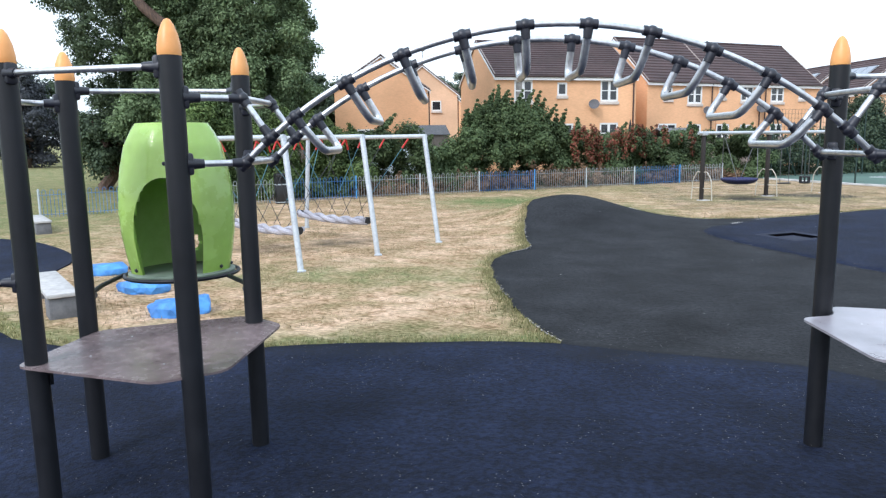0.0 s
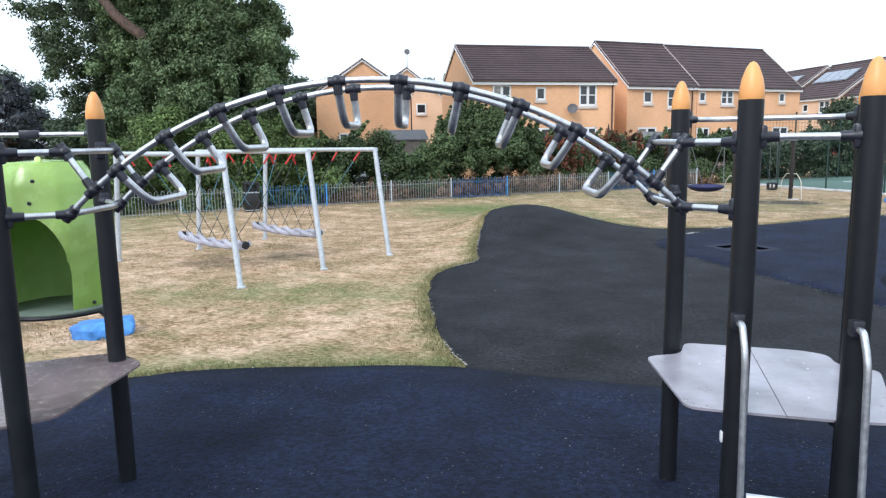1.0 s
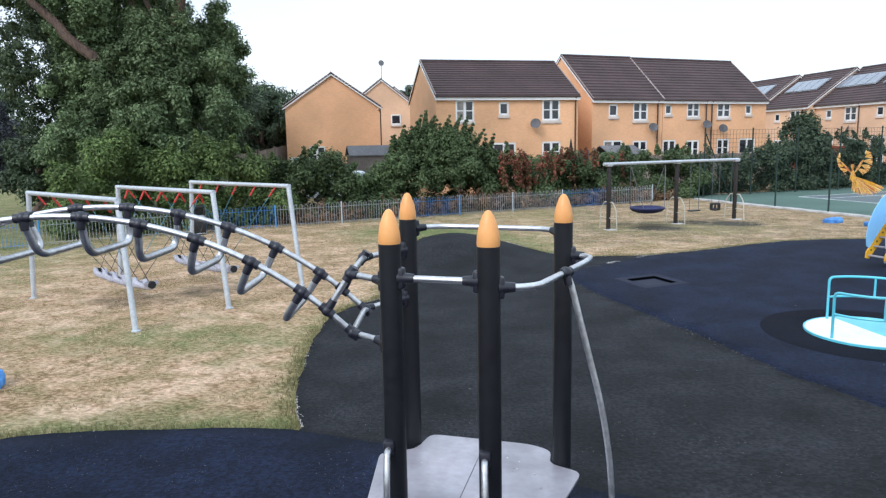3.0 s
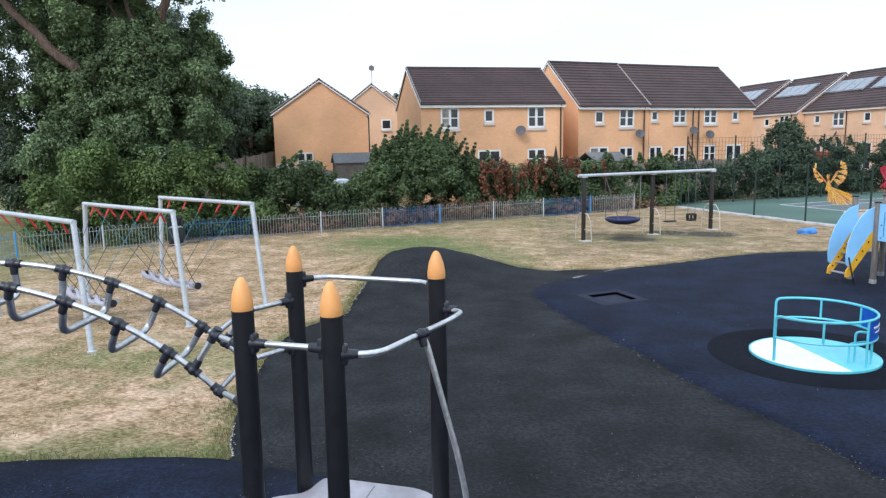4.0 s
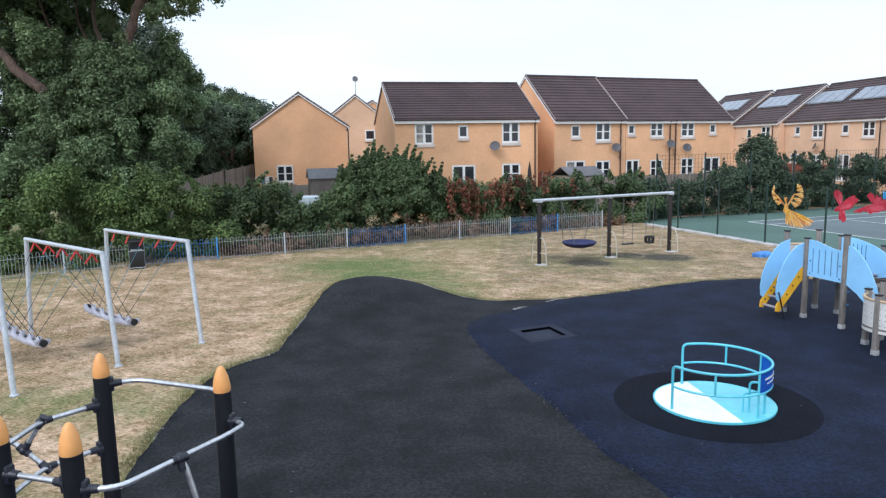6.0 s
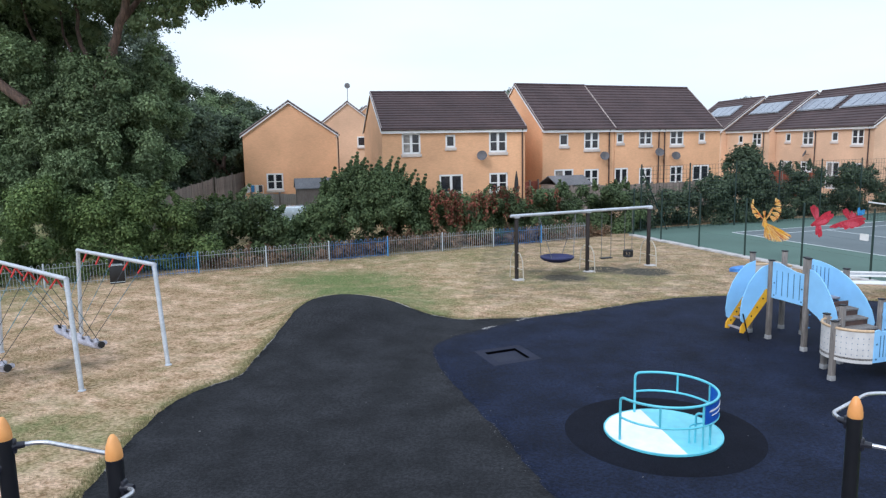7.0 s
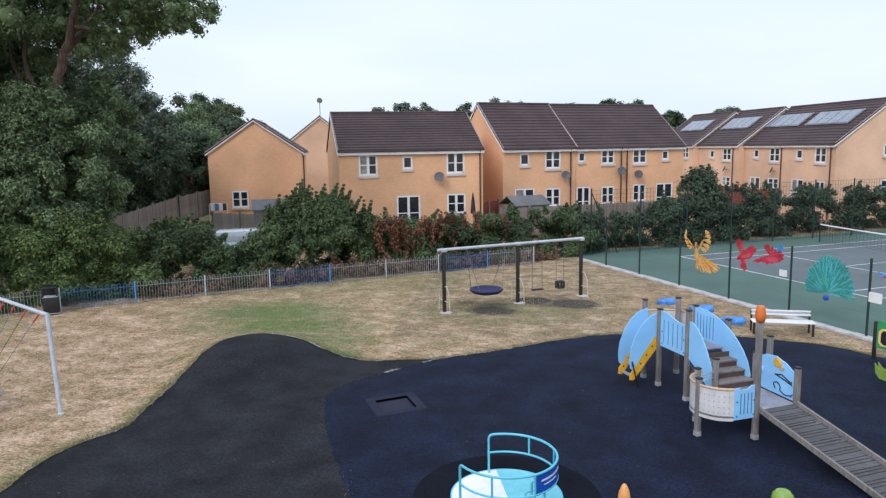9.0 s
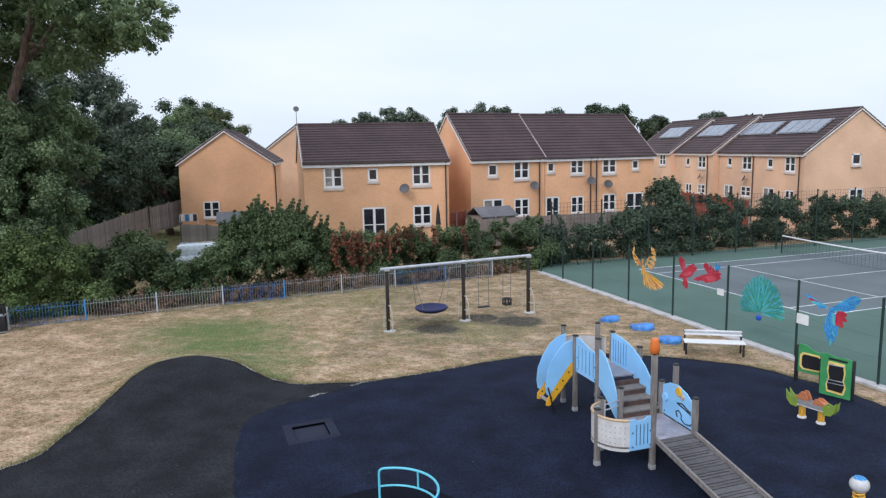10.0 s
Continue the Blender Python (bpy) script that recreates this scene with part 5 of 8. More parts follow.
    for a, b0, w, h, cols in solar:
        ln = math.sqrt(1 + slope * slope)

        def raised(a0, a1, s0, s1, lo, hi):
            bm = bmesh.new()
            vs = [bm.verts.new(P(x, q / ln - lift * slope / ln, eave + 0.06 + slope * q / ln + lift / ln + 0.03)) for lift in (lo, hi) for x, q in ((a0, s0), (a1, s0), (a1, s1), (a0, s1))]
            for f in ((0, 1, 2, 3), (4, 5, 6, 7), (0, 1, 5, 4), (1, 2, 6, 5), (2, 3, 7, 6), (3, 0, 4, 7)):
                bm.faces.new([vs[j] for j in f])
            return bm

        arr = part("solar_array", raised(a - 0.03, a + w + 0.03, b0 - 0.03, b0 + h + 0.03, 0.06, 0.12), M_SOLAR_FRAME, hs, "row of blue-grey solar panels in pale frames", smooth=False)
        for k in range(cols):
            part("solar_panel", raised(a + w * k / cols + 0.035, a + w * (k + 1) / cols - 0.035, b0 + 0.035, b0 + h - 0.035, 0.10, 0.16), M_SOLAR, arr, smooth=False)
    for w in openings:
        window_set(hs, *w, u, n, o)
    return hs, P


B, S, D = "big", "small", "door"
house("buff brick house with a long brown tiled roof", (-3.67, 39.93), 19.57, 8.70, 7.5, 5.68, 7.90,
      [(1.15, 4.20, 1.10, 1.20, B), (3.75, 4.53, 0.60, 0.74, S), (6.43, 4.20, 1.12, 1.24, B), (3.34, 0.85, 1.43, 2.1, D), (6.43, 1.77, 1.16, 1.2, B)], pipes=(8.5,), dishes=((5.88, 4.02),), side=0.06)
TERRACE, T_ANG = Vector((5.72, 45.98)), 29.0
house("buff brick end house of a terrace with brown tiles", tuple(TERRACE), T_ANG, 5.64, 7.2, 5.64, 8.62,
      [(1.28, 4.48, 0.70, 0.78, S), (3.21, 4.22, 1.21, 1.19, B), (0.90, 0.85, 1.49, 2.1, D), (3.24, 1.7, 1.18, 1.2, B)], pipes=(5.18,), dishes=((4.63, 3.75),), side=0.05)
oo = TERRACE + Vector((math.cos(radians(T_ANG)), math.sin(radians(T_ANG)))) * 5.68
house("buff brick pair of terraced houses with brown tiles", tuple(oo), T_ANG, 9.39, 7.2, 5.62, 8.58,
      [(0.17, 4.60, 0.58, 0.66, S), (2.06, 4.42, 1.12, 0.98, B), (4.76, 4.38, 1.22, 1.02, B), (7.38, 4.60, 0.60, 0.66, S), (0.05, 0.85, 1.12, 2.05, D), (2.12, 1.65, 1.10, 1.2, B), (4.84, 1.7, 1.14, 1.2, B), (6.91, 0.85, 1.53, 2.05, D)],
      pipes=(3.71, 4.21), dishes=((3.57, 3.9), (5.03, 3.62)), side=0.05)
# gable-fronted houses: the roof runs away from the park


def gable_house(label, corner, theta, width, length, eave, ridge, openings):
    """A house that turns its gable to the park; openings are on the gable wall."""
    uu = Vector((math.cos(radians(theta)), math.sin(radians(theta))))
    o2 = Vector(corner) + uu * width
    hs, P = house(label, tuple(o2), theta + 90, length, width, eave, ridge, brick=M_BRICK_PALE if "pale" in label else M_BRICK, side=0.10)
    # openings on the gable: frames set 3 cm proud of the brick
    for w in openings:
        window_set(hs, *w, uu, Vector((-uu.y, uu.x)), Vector(corner) - Vector((-uu.y, uu.x)) * 0.075)
    bm = bmesh.new()
    q = Vector(corner) + uu * (width + 0.12) + Vector((-uu.y, uu.x)) * 0.25
    tube(bm, [(q.x, q.y, eave - 0.1), (q.x, q.y, 0)], 0.05, 6)
    part("downpipe", bm, M_PIPE, hs)
    return hs


gable_house("buff brick house with its plain gable to the park", (-15.05, 47.92), 14.5, 6.5, 9.0, 5.66, 7.86, [(1.50, 1.75, 1.15, 1.17, B)])
gh = gable_house("pale buff brick house with an aerial on its gable", (-14.1, 62.2), 17.4, 6.4, 9.0, 6.2, 8.64, [(4.0, 4.7, 0.9, 0.9, S)])
bm = bmesh.new()
tube(bm, [(-11.0, 63.3, 8.6), (-11.0, 63.3, 10.2)], 0.03, 5)
tube(bm, [(-11.0, 63.2, 10.15), (-11.0, 63.25, 10.15), (-11.0, 63.4, 10.15)], 0.24, 14)
part("aerial", bm, M_SHED_ROOF, gh)
gable_house("buff brick gabled house far behind", (-15.5, 76), 17.4, 7.0, 9.0, 6.2, 9.0, [])

# terrace with solar panels, its front to the west
O3, ROW = Vector((29.32, 52.66)), 103.1
D3 = Vector((math.cos(radians(ROW)), math.sin(radians(ROW))))


def row_unit(label, s0, s1, setback, openings, solar, ridge=8.62, pipes=(), dishes=(), barge=(True, True)):
    """A unit of the west-facing terrace between s0 and s1 metres from its south corner."""
    nn = Vector((-D3.y, D3.x))
    a = O3 + D3 * s1 - nn * setback
    ln = s1 - s0
    hs, _ = house(label, tuple(a), ROW - 180, ln, 8.4, 5.58, ridge, [(ln - (w[0] - s0) - w[2], *w[1:]) for w in openings], brick=M_BRICK_PALE, side=0.08,
          solar=[(ln - (k[0] - s0) - k[2], *k[1:]) for k in solar], pipes=[ln - (q - s0) for q in pipes], dishes=[(ln - (q - s0), z) for q, z in dishes], barge=barge)
    return hs


end_house = row_unit("pale brick terraced house with solar panels and a tall gable", 0.0, 11.6, 0.0,
         [(1.03, 4.14, 1.27, 1.15, B), (3.75, 4.40, 0.75, 0.72, S), (6.62, 4.12, 1.38, 1.15, B), (9.56, 4.42, 0.70, 0.70, S), (1.03, 1.65, 1.10, 1.15, B), (3.46, 0.75, 1.47, 2.1, D), (6.62, 1.95, 1.45, 0.85, B), (9.2, 0.75, 1.5, 2.05, D)],
         [(1.25, 2.15, 4.8, 1.65, 4), (6.95, 2.15, 4.6, 1.65, 4)], pipes=(0.45, 6.28), dishes=((7.1, 3.45),))
row_unit("pale brick terraced house with solar panels", 11.65, 18.6, -0.6,
         [(12.85, 4.14, 1.40, 1.10, B), (15.8, 4.35, 0.75, 0.70, S), (12.85, 1.85, 1.40, 0.85, B), (15.3, 1.2, 1.2, 1.45, B)], [(13.2, 2.15, 4.6, 1.65, 4)], pipes=(12.4,), dishes=((13.26, 3.42),))
row_unit("pale brick house end with solar panels", 18.65, 27.0, -1.15, [(19.7, 4.28, 1.35, 1.10, B)], [(20.3, 2.15, 4.6, 1.65, 4)])

GU = Vector((math.cos(radians(ROW - 90)), math.sin(radians(ROW - 90))))
window_set(end_house, 3.66, 4.62, 0.72, 0.80, "small", GU, Vector((-GU.y, GU.x)), O3 - Vector((-GU.y, GU.x)) * 0.075)
window_set(end_house, 3.60, 1.85, 1.15, 1.05, "big", GU, Vector((-GU.y, GU.x)), O3 - Vector((-GU.y, GU.x)) * 0.075)


# ---- climbing frame ----
POST_R = 0.059


def frame_post(par, x, y, top=2.735, label=""):
    """A round charcoal post with a pointed amber cap."""
    bm = bmesh.new()
    lathe(bm, [(POST_R, -0.15), (POST_R, top - 0.182), (POST_R - 0.006, top - 0.177)], 18, (x, y, 0))
    ob = part("post", bm, M_POST, par)
    bm = bmesh.new()
    lathe(bm, [(POST_R - 0.003, top - 0.182), (POST_R, top - 0.168), (POST_R * 0.97, top - 0.132), (POST_R * 0.82, top - 0.08), (POST_R * 0.5, top - 0.028), (POST_R * 0.25, top - 0.006), (0, top)], 18, (x, y, 0))
    part("cap", bm, M_CAP, ob, "pointed amber plastic cap")
    return ob


def clamp(par, x, y, z, dx, dy):
    """A black plastic clamp that holds a tube's end to a post, reaching along (dx, dy)."""
    d = V(dx, dy, 0).normalized()
    bm = bmesh.new()
    a = V(x, y, z) + d * (POST_R - 0.012)
    tube(bm, [a, a + d * 0.02, a + d * 0.03, a + d * 0.085], 0.040, 12, taper=0.024)
    q = a + d * 0.012
    box(bm, q, (0.04, 0.06, 0.115), math.degrees(math.atan2(dy, dx)), bevel=0.015)
    return part("clamp", bm, M_JOINT, par)


def joint(par, at, d1, d2=None, r=0.027, name="joint"):
    """A black moulded joint along d1, with a branch along d2."""
    at, d1 = Vector(at), Vector(d1).normalized()
    bm = bmesh.new()
    tube(bm, [at - d1 * 0.046, at - d1 * 0.04, at - d1 * 0.02, at + d1 * 0.02, at + d1 * 0.04, at + d1 * 0.046], r, 10)
    bmesh.ops.create_icosphere(bm, subdivisions=2, radius=r * 1.28, matrix=Matrix.Translation(at))
    if d2 is not None:
        d2 = Vector(d2).normalized()
        tube(bm, [at, at + d2 * 0.05, at + d2 * 0.072], r * 1.0, 10, taper=r * 0.82)
    return part(name, bm, M_JOINT, par)


def deck_plate(par, outline, z, material, label):
    bm = bmesh.new()
    slab(bm, rounded(outline, 0.07), z - 0.014, z)
    ob = part("deck", bm, material, par, label, smooth=False)
    bm = bmesh.new()
    cx = sum(p[0] for p in outline) / len(outline)
    cy = sum(p[1] for p in outline) / len(outline)
    for x, y in outline:
        px, py = cx + (x - cx) * 0.55, cy + (y - cy) * 0.55
        lathe(bm, [(0.007, z), (0.006, z + 0.003), (0, z + 0.004)], 8, (px, py, 0))
    part("bolt", bm, M_STEEL, ob)
    return ob


frame_thing = thing("climbing_frame", "charcoal post climbing frame with an arched steel ladder between two decks", "climbing frame")
TUBE_R = 0.0175
LN, LL, LO, LM = (-3.87, 3.235), (-3.957, 4.33), (-4.98, 4.03), (-4.86, 3.36)
RN, RA, RB, RC = (-0.048, 3.483), (-0.123, 4.63), (0.466, 3.375), (0.905, 4.37)
for p in (LN, LL, LO, LM, RN, RA, RB, RC):
    frame_post(frame_thing, *p, top=2.70 if p == LO else 2.735)
deck_plate(frame_thing, [(-4.95, 3.30), (-4.02, 3.10), (-3.72, 3.33), (-3.74, 4.28), (-4.05, 4.50), (-4.92, 4.05)], 0.90, M_DECK_BROWN, "worn brown deck plate")
deck2 = deck_plate(frame_thing, [(-0.331, 4.442), (-0.089, 4.519), (-0.012, 4.77), (0.703, 4.635), (0.848, 4.538), (0.819, 4.345), (1.022, 4.229), (0.712, 3.408), (0.471, 3.427), (0.007, 3.514), (-0.273, 3.572)], 0.955, M_DECK, "pale grey worn deck plate")
bm = bmesh.new()
box(bm, (0.297, 4.055, 0.9555), (0.0035, 1.20, 0.003), -9)
part("seam", bm, M_JOINT, deck2, smooth=False)
# deck brackets
for (x, y), (cx, cy) in ((LN, (-4.4, 3.8)), (LL, (-4.4, 3.8)), (LO, (-4.4, 3.8)), (LM, (-4.4, 3.8)), (RN, (0.3, 4.1)), (RA, (0.3, 4.1)), (RB, (0.3, 4.1)), (RC, (0.3, 4.1))):
    dd, lift = Vector((cx - x, cy - y)).normalized(), 0.055 if cx > 0 else 0.0
    bm = bmesh.new()
    box(bm, (x + dd.x * 0.09, y + dd.y * 0.09, 0.868 + lift), (0.07, 0.05, 0.03), math.degrees(math.atan2(dd.y, dd.x)), bevel=0.008)
    box(bm, (x + dd.x * 0.064, y + dd.y * 0.064, 0.83 + lift), (0.02, 0.06, 0.13), math.degrees(math.atan2(dd.y, dd.x)), bevel=0.006)
    part("bracket", bm, M_POST, frame_thing)

# arched ladder
ARC_R, ARC_X, ARC_TOP = 2.31, -1.95, 2.702
ND = Vector((1, 0.083)).normalized()
NN = Vector((-ND.y, ND.x))
RAIL_GAP = 0.56


def arc_pt(s, row):
    """A point of the arch: s metres along from its middle, row 0 near and 1 far."""
    a = s / ARC_R
    along, z = ARC_R * math.sin(a), ARC_TOP - ARC_R * (1 - math.cos(a))
    q = Vector((ARC_X, 3.57)) + ND * along + NN * RAIL_GAP * row
    return V(q.x, q.y, z)


def tan_pt(s, row):
    return (arc_pt(s + 0.01, row) - arc_pt(s - 0.01, row)).normalized()


ladder_s = [(j - 4.5) * 0.325 for j in range(10)]
for row in (0, 1):
    end = 1.826
    bm = bmesh.new()
    tube(bm, [arc_pt(-end + 2 * end * k / 40, row) for k in range(41)], TUBE_R, 10)
    part("rail", bm, M_STEEL, frame_thing, "bright curved steel tube")
    for s in ladder_s:
        t = tan_pt(s, row)
        joint(frame_thing, arc_pt(s, row), t, V(-t.z * ND.x, -t.z * ND.y, 0) * -1.2 + V(0, 0, -1))
    for sgn, near_post, far_post in ((-1, LN, LL), (1, RN, RA)):
        post = near_post if row == 0 else far_post
        foot = arc_pt(sgn * end, row)
        t = tan_pt(sgn * end, row) * sgn
        hd = (Vector(post) - Vector((foot.x, foot.y))).normalized()
        joint(frame_thing, foot, t, V(hd.x, hd.y, 0))
        mid = arc_pt(sgn * (end - 0.19), row)
        up = foot + V(0, 0, 0.335)
        joint(frame_thing, mid, tan_pt(sgn * (end - 0.19), row), up - mid)
        part("brace", tube(bmesh.new(), [mid, up], TUBE_R, 10), M_STEEL, frame_thing)
        joint(frame_thing, up, up - mid, V(post[0], post[1], up.z) - up)
        clamp(frame_thing, post[0], post[1], foot.z, -hd.x, -hd.y)
        clamp(frame_thing, post[0], post[1], up.z, -hd.x, -hd.y)
# level tubes that tie both rails' ends to the posts
for sgn, near_post, far_post in ((-1, LN, LL), (1, RN, RA)):
    for lift in (0.0, 0.335):
        p0, p1 = (arc_pt(sgn * 1.826, row) + V(0, 0, lift) for row in (0, 1))
        line = [V(*near_post, p0.z), p0, p1, V(*far_post, p1.z)]
        part("tie", tube(bmesh.new(), bend(line, 0.09, 5), TUBE_R, 10), M_STEEL, frame_thing)
# stirrup grips under the arch
for s in ladder_s:
    a, b = arc_pt(s, 0), arc_pt(s, 1)
    inn = V(NN.x, NN.y, 0)
    t = tan_pt(s, 0)
    dn = (V(t.z * ND.x, t.z * ND.y, 0) * 1.2 + V(0, 0, -1)).normalized()
    drop = 0.225
    pts = bend([a + dn * 0.04, a + dn * drop + inn * 0.08, b + dn * drop + inn * 0.045, b + dn * 0.04], 0.12, 6)
    part("grip", tube(bmesh.new(), pts, 0.022, 10), M_STEEL, frame_thing, "bent steel stirrup grip")


def level_tube(pts, z, ends=True):
    """A level steel tube with rounded bends between two posts, with its clamps."""
    q = [V(x, y, z) for x, y in pts]
    part("handrail", tube(bmesh.new(), bend(q, 0.10, 5), TUBE_R, 10), M_STEEL, frame_thing)
    for a, b in ((q[0], q[1]), (q[-1], q[-2])):
        clamp(frame_thing, a.x, a.y, z, (b - a).x, (b - a).y)


level_tube([RA, (RA[0] + 0.20, RA[1] + 0.13), (0.80, 4.56), RC], 2.49)
level_tube([RN, RB], 2.375)
level_tube([RB, (0.70, 3.40), (1.03, 4.15), (1.07, 4.30), (1.0, 4.36), RC], 2.345)
level_tube([LN, (-4.0, 3.20), (-4.70, 3.27), LM], 2.50)
level_tube([LO, (-4.85, 4.12), (-4.08, 4.40), LL], 2.46)
level_tube([LM, (-5.05, 3.45), (-5.12, 3.9), LO], 2.38)
part("joint", box(bmesh.new(), (-4.4, 4.28, 2.46), (0.12, 0.06, 0.06), 17, 0.012), M_JOINT, frame_thing)
# sliding pole with its foot disc
pole_top = V(0.875, 3.78, 2.345)
joint(frame_thing, pole_top, V(0.5, 0.65, 0), V(0.25, -0.1, -1))
part("sliding_pole", tube(bmesh.new(), bend([pole_top, pole_top + V(0.03, 0.01, -0.06), V(1.165, 3.78, 1.25), V(1.12, 3.78, -0.05)], 1.0, 12), 0.0175, 10), M_STEEL, frame_thing, "curved steel sliding pole")
bm = bmesh.new()
lathe(bm, [(0.13, 0.30), (0.15, 0.32), (0.15, 0.345), (0.13, 0.36), (0.03, 0.365)], 18, (1.265, 3.80, 0.22))
part("step_disc", bm, M_STEP, frame_thing, "slate blue round step on the pole")
# curved hand poles of the ladder below the right deck
for x, y in (RN, RB):
    ca = V(x - 0.026, y - POST_R + 0.01, 1.45)
    part("hand_pole", tube(bmesh.new(), bend([ca, ca + V(0.0, -0.07, 0.02), ca + V(0.004, -0.13, -0.12), ca + V(-0.004, -0.22, -1.48)], 0.12, 6), TUBE_R, 10), M_STEEL, frame_thing)
    part("clamp", box(bmesh.new(), ca + V(0, 0.0, 0.015), (0.06, 0.07, 0.085), 0, 0.014), M_JOINT, frame_thing)
for z, k in ((0.32, 0.16), (0.62, 0.10)):
    a, b = V(RN[0], RN[1] - 0.20 - k * 0.3, z), V(RB[0], RB[1] - 0.20 - k * 0.3, z)
    part("rung", tube(bmesh.new(), [a, b], 0.017, 8), M_STEEL, frame_thing)
part("side_handle", box(bmesh.new(), (RN[0] - 0.064, RN[1], 0.83), (0.012, 0.03, 0.06), 0, 0.006), M_WHITE, frame_thing)


# green pod hung between two posts
def pod(par, cx, cy, facing, z0=1.17, h=1.10, rx=0.43, label="lime green moulded play pod", deep=0.62):
    """A faceted barrel-shaped shell with an arched doorway and a porthole behind."""
    bm = bmesh.new()
    n, rows = 72, 44
    prof = [(0.86, 0.0), (0.92, 0.12), (0.98, 0.27), (1.0, 0.42), (0.98, 0.56), (0.93, 0.70), (0.83, 0.86), (0.70, 0.955), (0.62, 1.0)]

    def rad(t):
        return float(np.interp(t, [p[1] for p in prof], [p[0] for p in prof]))

    def point(a, t, k=1.0):
        # an eight-sided plan with softened corners
        w = (a + math.pi / 8) % (math.pi / 4) - math.pi / 8
        r = rx * rad(t) * k * (0.45 + 0.55 / math.cos(w) * 0.985)
        return V(r * math.cos(a), r * math.sin(a) * deep, z0 + h * t)

    def wrap(a):
        return (a + math.pi) % (2 * math.pi) - math.pi

    DOOR_A, HATCH_A, HATCH_T = 1.5 * math.pi - 0.15, 0.44 * math.pi, 0.15

    def door(a, t):
        off = wrap(a - DOOR_A)
        return math.hypot(off / 0.64, max(t - 0.20, 0) / 0.452)

    def hatch(a, t):
        return math.hypot(wrap(a - HATCH_A) / 0.11, (t - HATCH_T) / 0.045)

    grid = [[(2 * math.pi * j / n, i / rows) for j in range(n)] for i in range(rows + 1)]
    verts = {}
    for i in range(rows):
        for j in range(n):
            quad = [(i, j), (i, (j + 1) % n), (i + 1, (j + 1) % n), (i + 1, j)]
            a, t = 2 * math.pi * (j + 0.5) / n, (i + 0.5) / rows
            if door(a, t) < 1 or hatch(a, t) < 1:
                continue
            f = []
            for q in quad:
                if q not in verts:
                    a, t = grid[q[0]][q[1]]
                    off = wrap(a - DOOR_A)
                    k = door(a, t)
                    if 0.90 < k < 1.10:
                        a = DOOR_A + off / k
                        t = 0.20 + (t - 0.20) / k if t > 0.20 else t
                    k = hatch(a, t)
                    if 0.8 < k < 1.2:
                        a = HATCH_A + wrap(a - HATCH_A) / k
                        t = HATCH_T + (t - HATCH_T) / k
                    verts[q] = bm.verts.new(point(a, t))
                f.append(verts[q])
            bm.faces.new(f)
    hub = bm.verts.new(V(0, 0, z0 + h * 1.015))
    for j in range(n):
        bm.faces.new((verts[(rows, j)], verts[(rows, (j + 1) % n)], hub))
    bmesh.ops.solidify(bm, geom=bm.faces, thickness=0.016)
    turn = Matrix.Translation((cx, cy, 0)) @ Matrix.Rotation(facing, 4, "Z")
    bmesh.ops.transform(bm, matrix=turn, verts=bm.verts)
    shell = part("pod_shell", bm, M_LIME, par, label)
    bm = bmesh.new()  # added inner skin, its darker green stands for shade inside the pod
    grid_in = {}
    for i in range(rows):
        for j in range(n):
            a, t = 2 * math.pi * (j + 0.5) / n, (i + 0.5) / rows
            if door(a, t) < 1.04 or hatch(a, t) < 1.1:
                continue
            f = []
            for q in ((i, j), (i, (j + 1) % n), (i + 1, (j + 1) % n), (i + 1, j)):
                if q not in grid_in:
                    grid_in[q] = bm.verts.new(point(*grid[q[0]][q[1]], 0.945))
                f.append(grid_in[q])
            bm.faces.new(f)
    hub = bm.verts.new(V(0, 0, z0 + h * 0.99))
    for j in range(n):
        bm.faces.new((grid_in[(rows, j)], grid_in[(rows, (j + 1) % n)], hub))
    bmesh.ops.solidify(bm, geom=bm.faces, thickness=0.004)
    bmesh.ops.transform(bm, matrix=turn, verts=bm.verts)
    part("shade_skin", bm, M_LIME_SHADED, shell, "added inner skin in a green darkened for shade")
    bm = bmesh.new()
    lathe(bm, [(rx * 0.90, z0 - 0.03), (rx * 0.94, z0 - 0.02), (rx * 0.94, z0 + 0.0), (rx * 0.90, z0 + 0.012)], 28)
    bmesh.ops.transform(bm, matrix=turn @ Matrix.Diagonal((1, deep, 1, 1)), verts=bm.verts)
    part("pod_floor", bm, M_POD_FLOOR, par)
    bm = bmesh.new()
    tube(bm, [turn @ V(rx * 1.0 * math.cos(2 * math.pi * k / 28), rx * deep * math.sin(2 * math.pi * k / 28), z0 - 0.02) for k in range(29)], 0.015, 8, caps=False)
    part("pod_ring", bm, M_POST, par)
    bm = bmesh.new()
    fin = [turn @ V(x, y, z0 + h * t) for x, y, t in ((0, -rx * 0.47, 0.90), (0, -rx * 0.42, 0.96), (0, -rx * 0.36, 1.02), (0, -rx * 0.28, 0.99))]
    tube(bm, fin, 0.024, 6)
    part("fin", bm, M_LIME, shell)
    for a, t in ((1.05, 0.04), (1.2, 0.04), (1.8, 0.04), (1.95, 0.04), (1.49, 0.88), (1.47, 0.74)):
        bm = bmesh.new()
        bmesh.ops.create_icosphere(bm, subdivisions=1, radius=0.016, matrix=Matrix.Translation(turn @ point(a * math.pi, t, 1.01)))
        part("bolt", bm, M_JOINT, shell)
    return shell


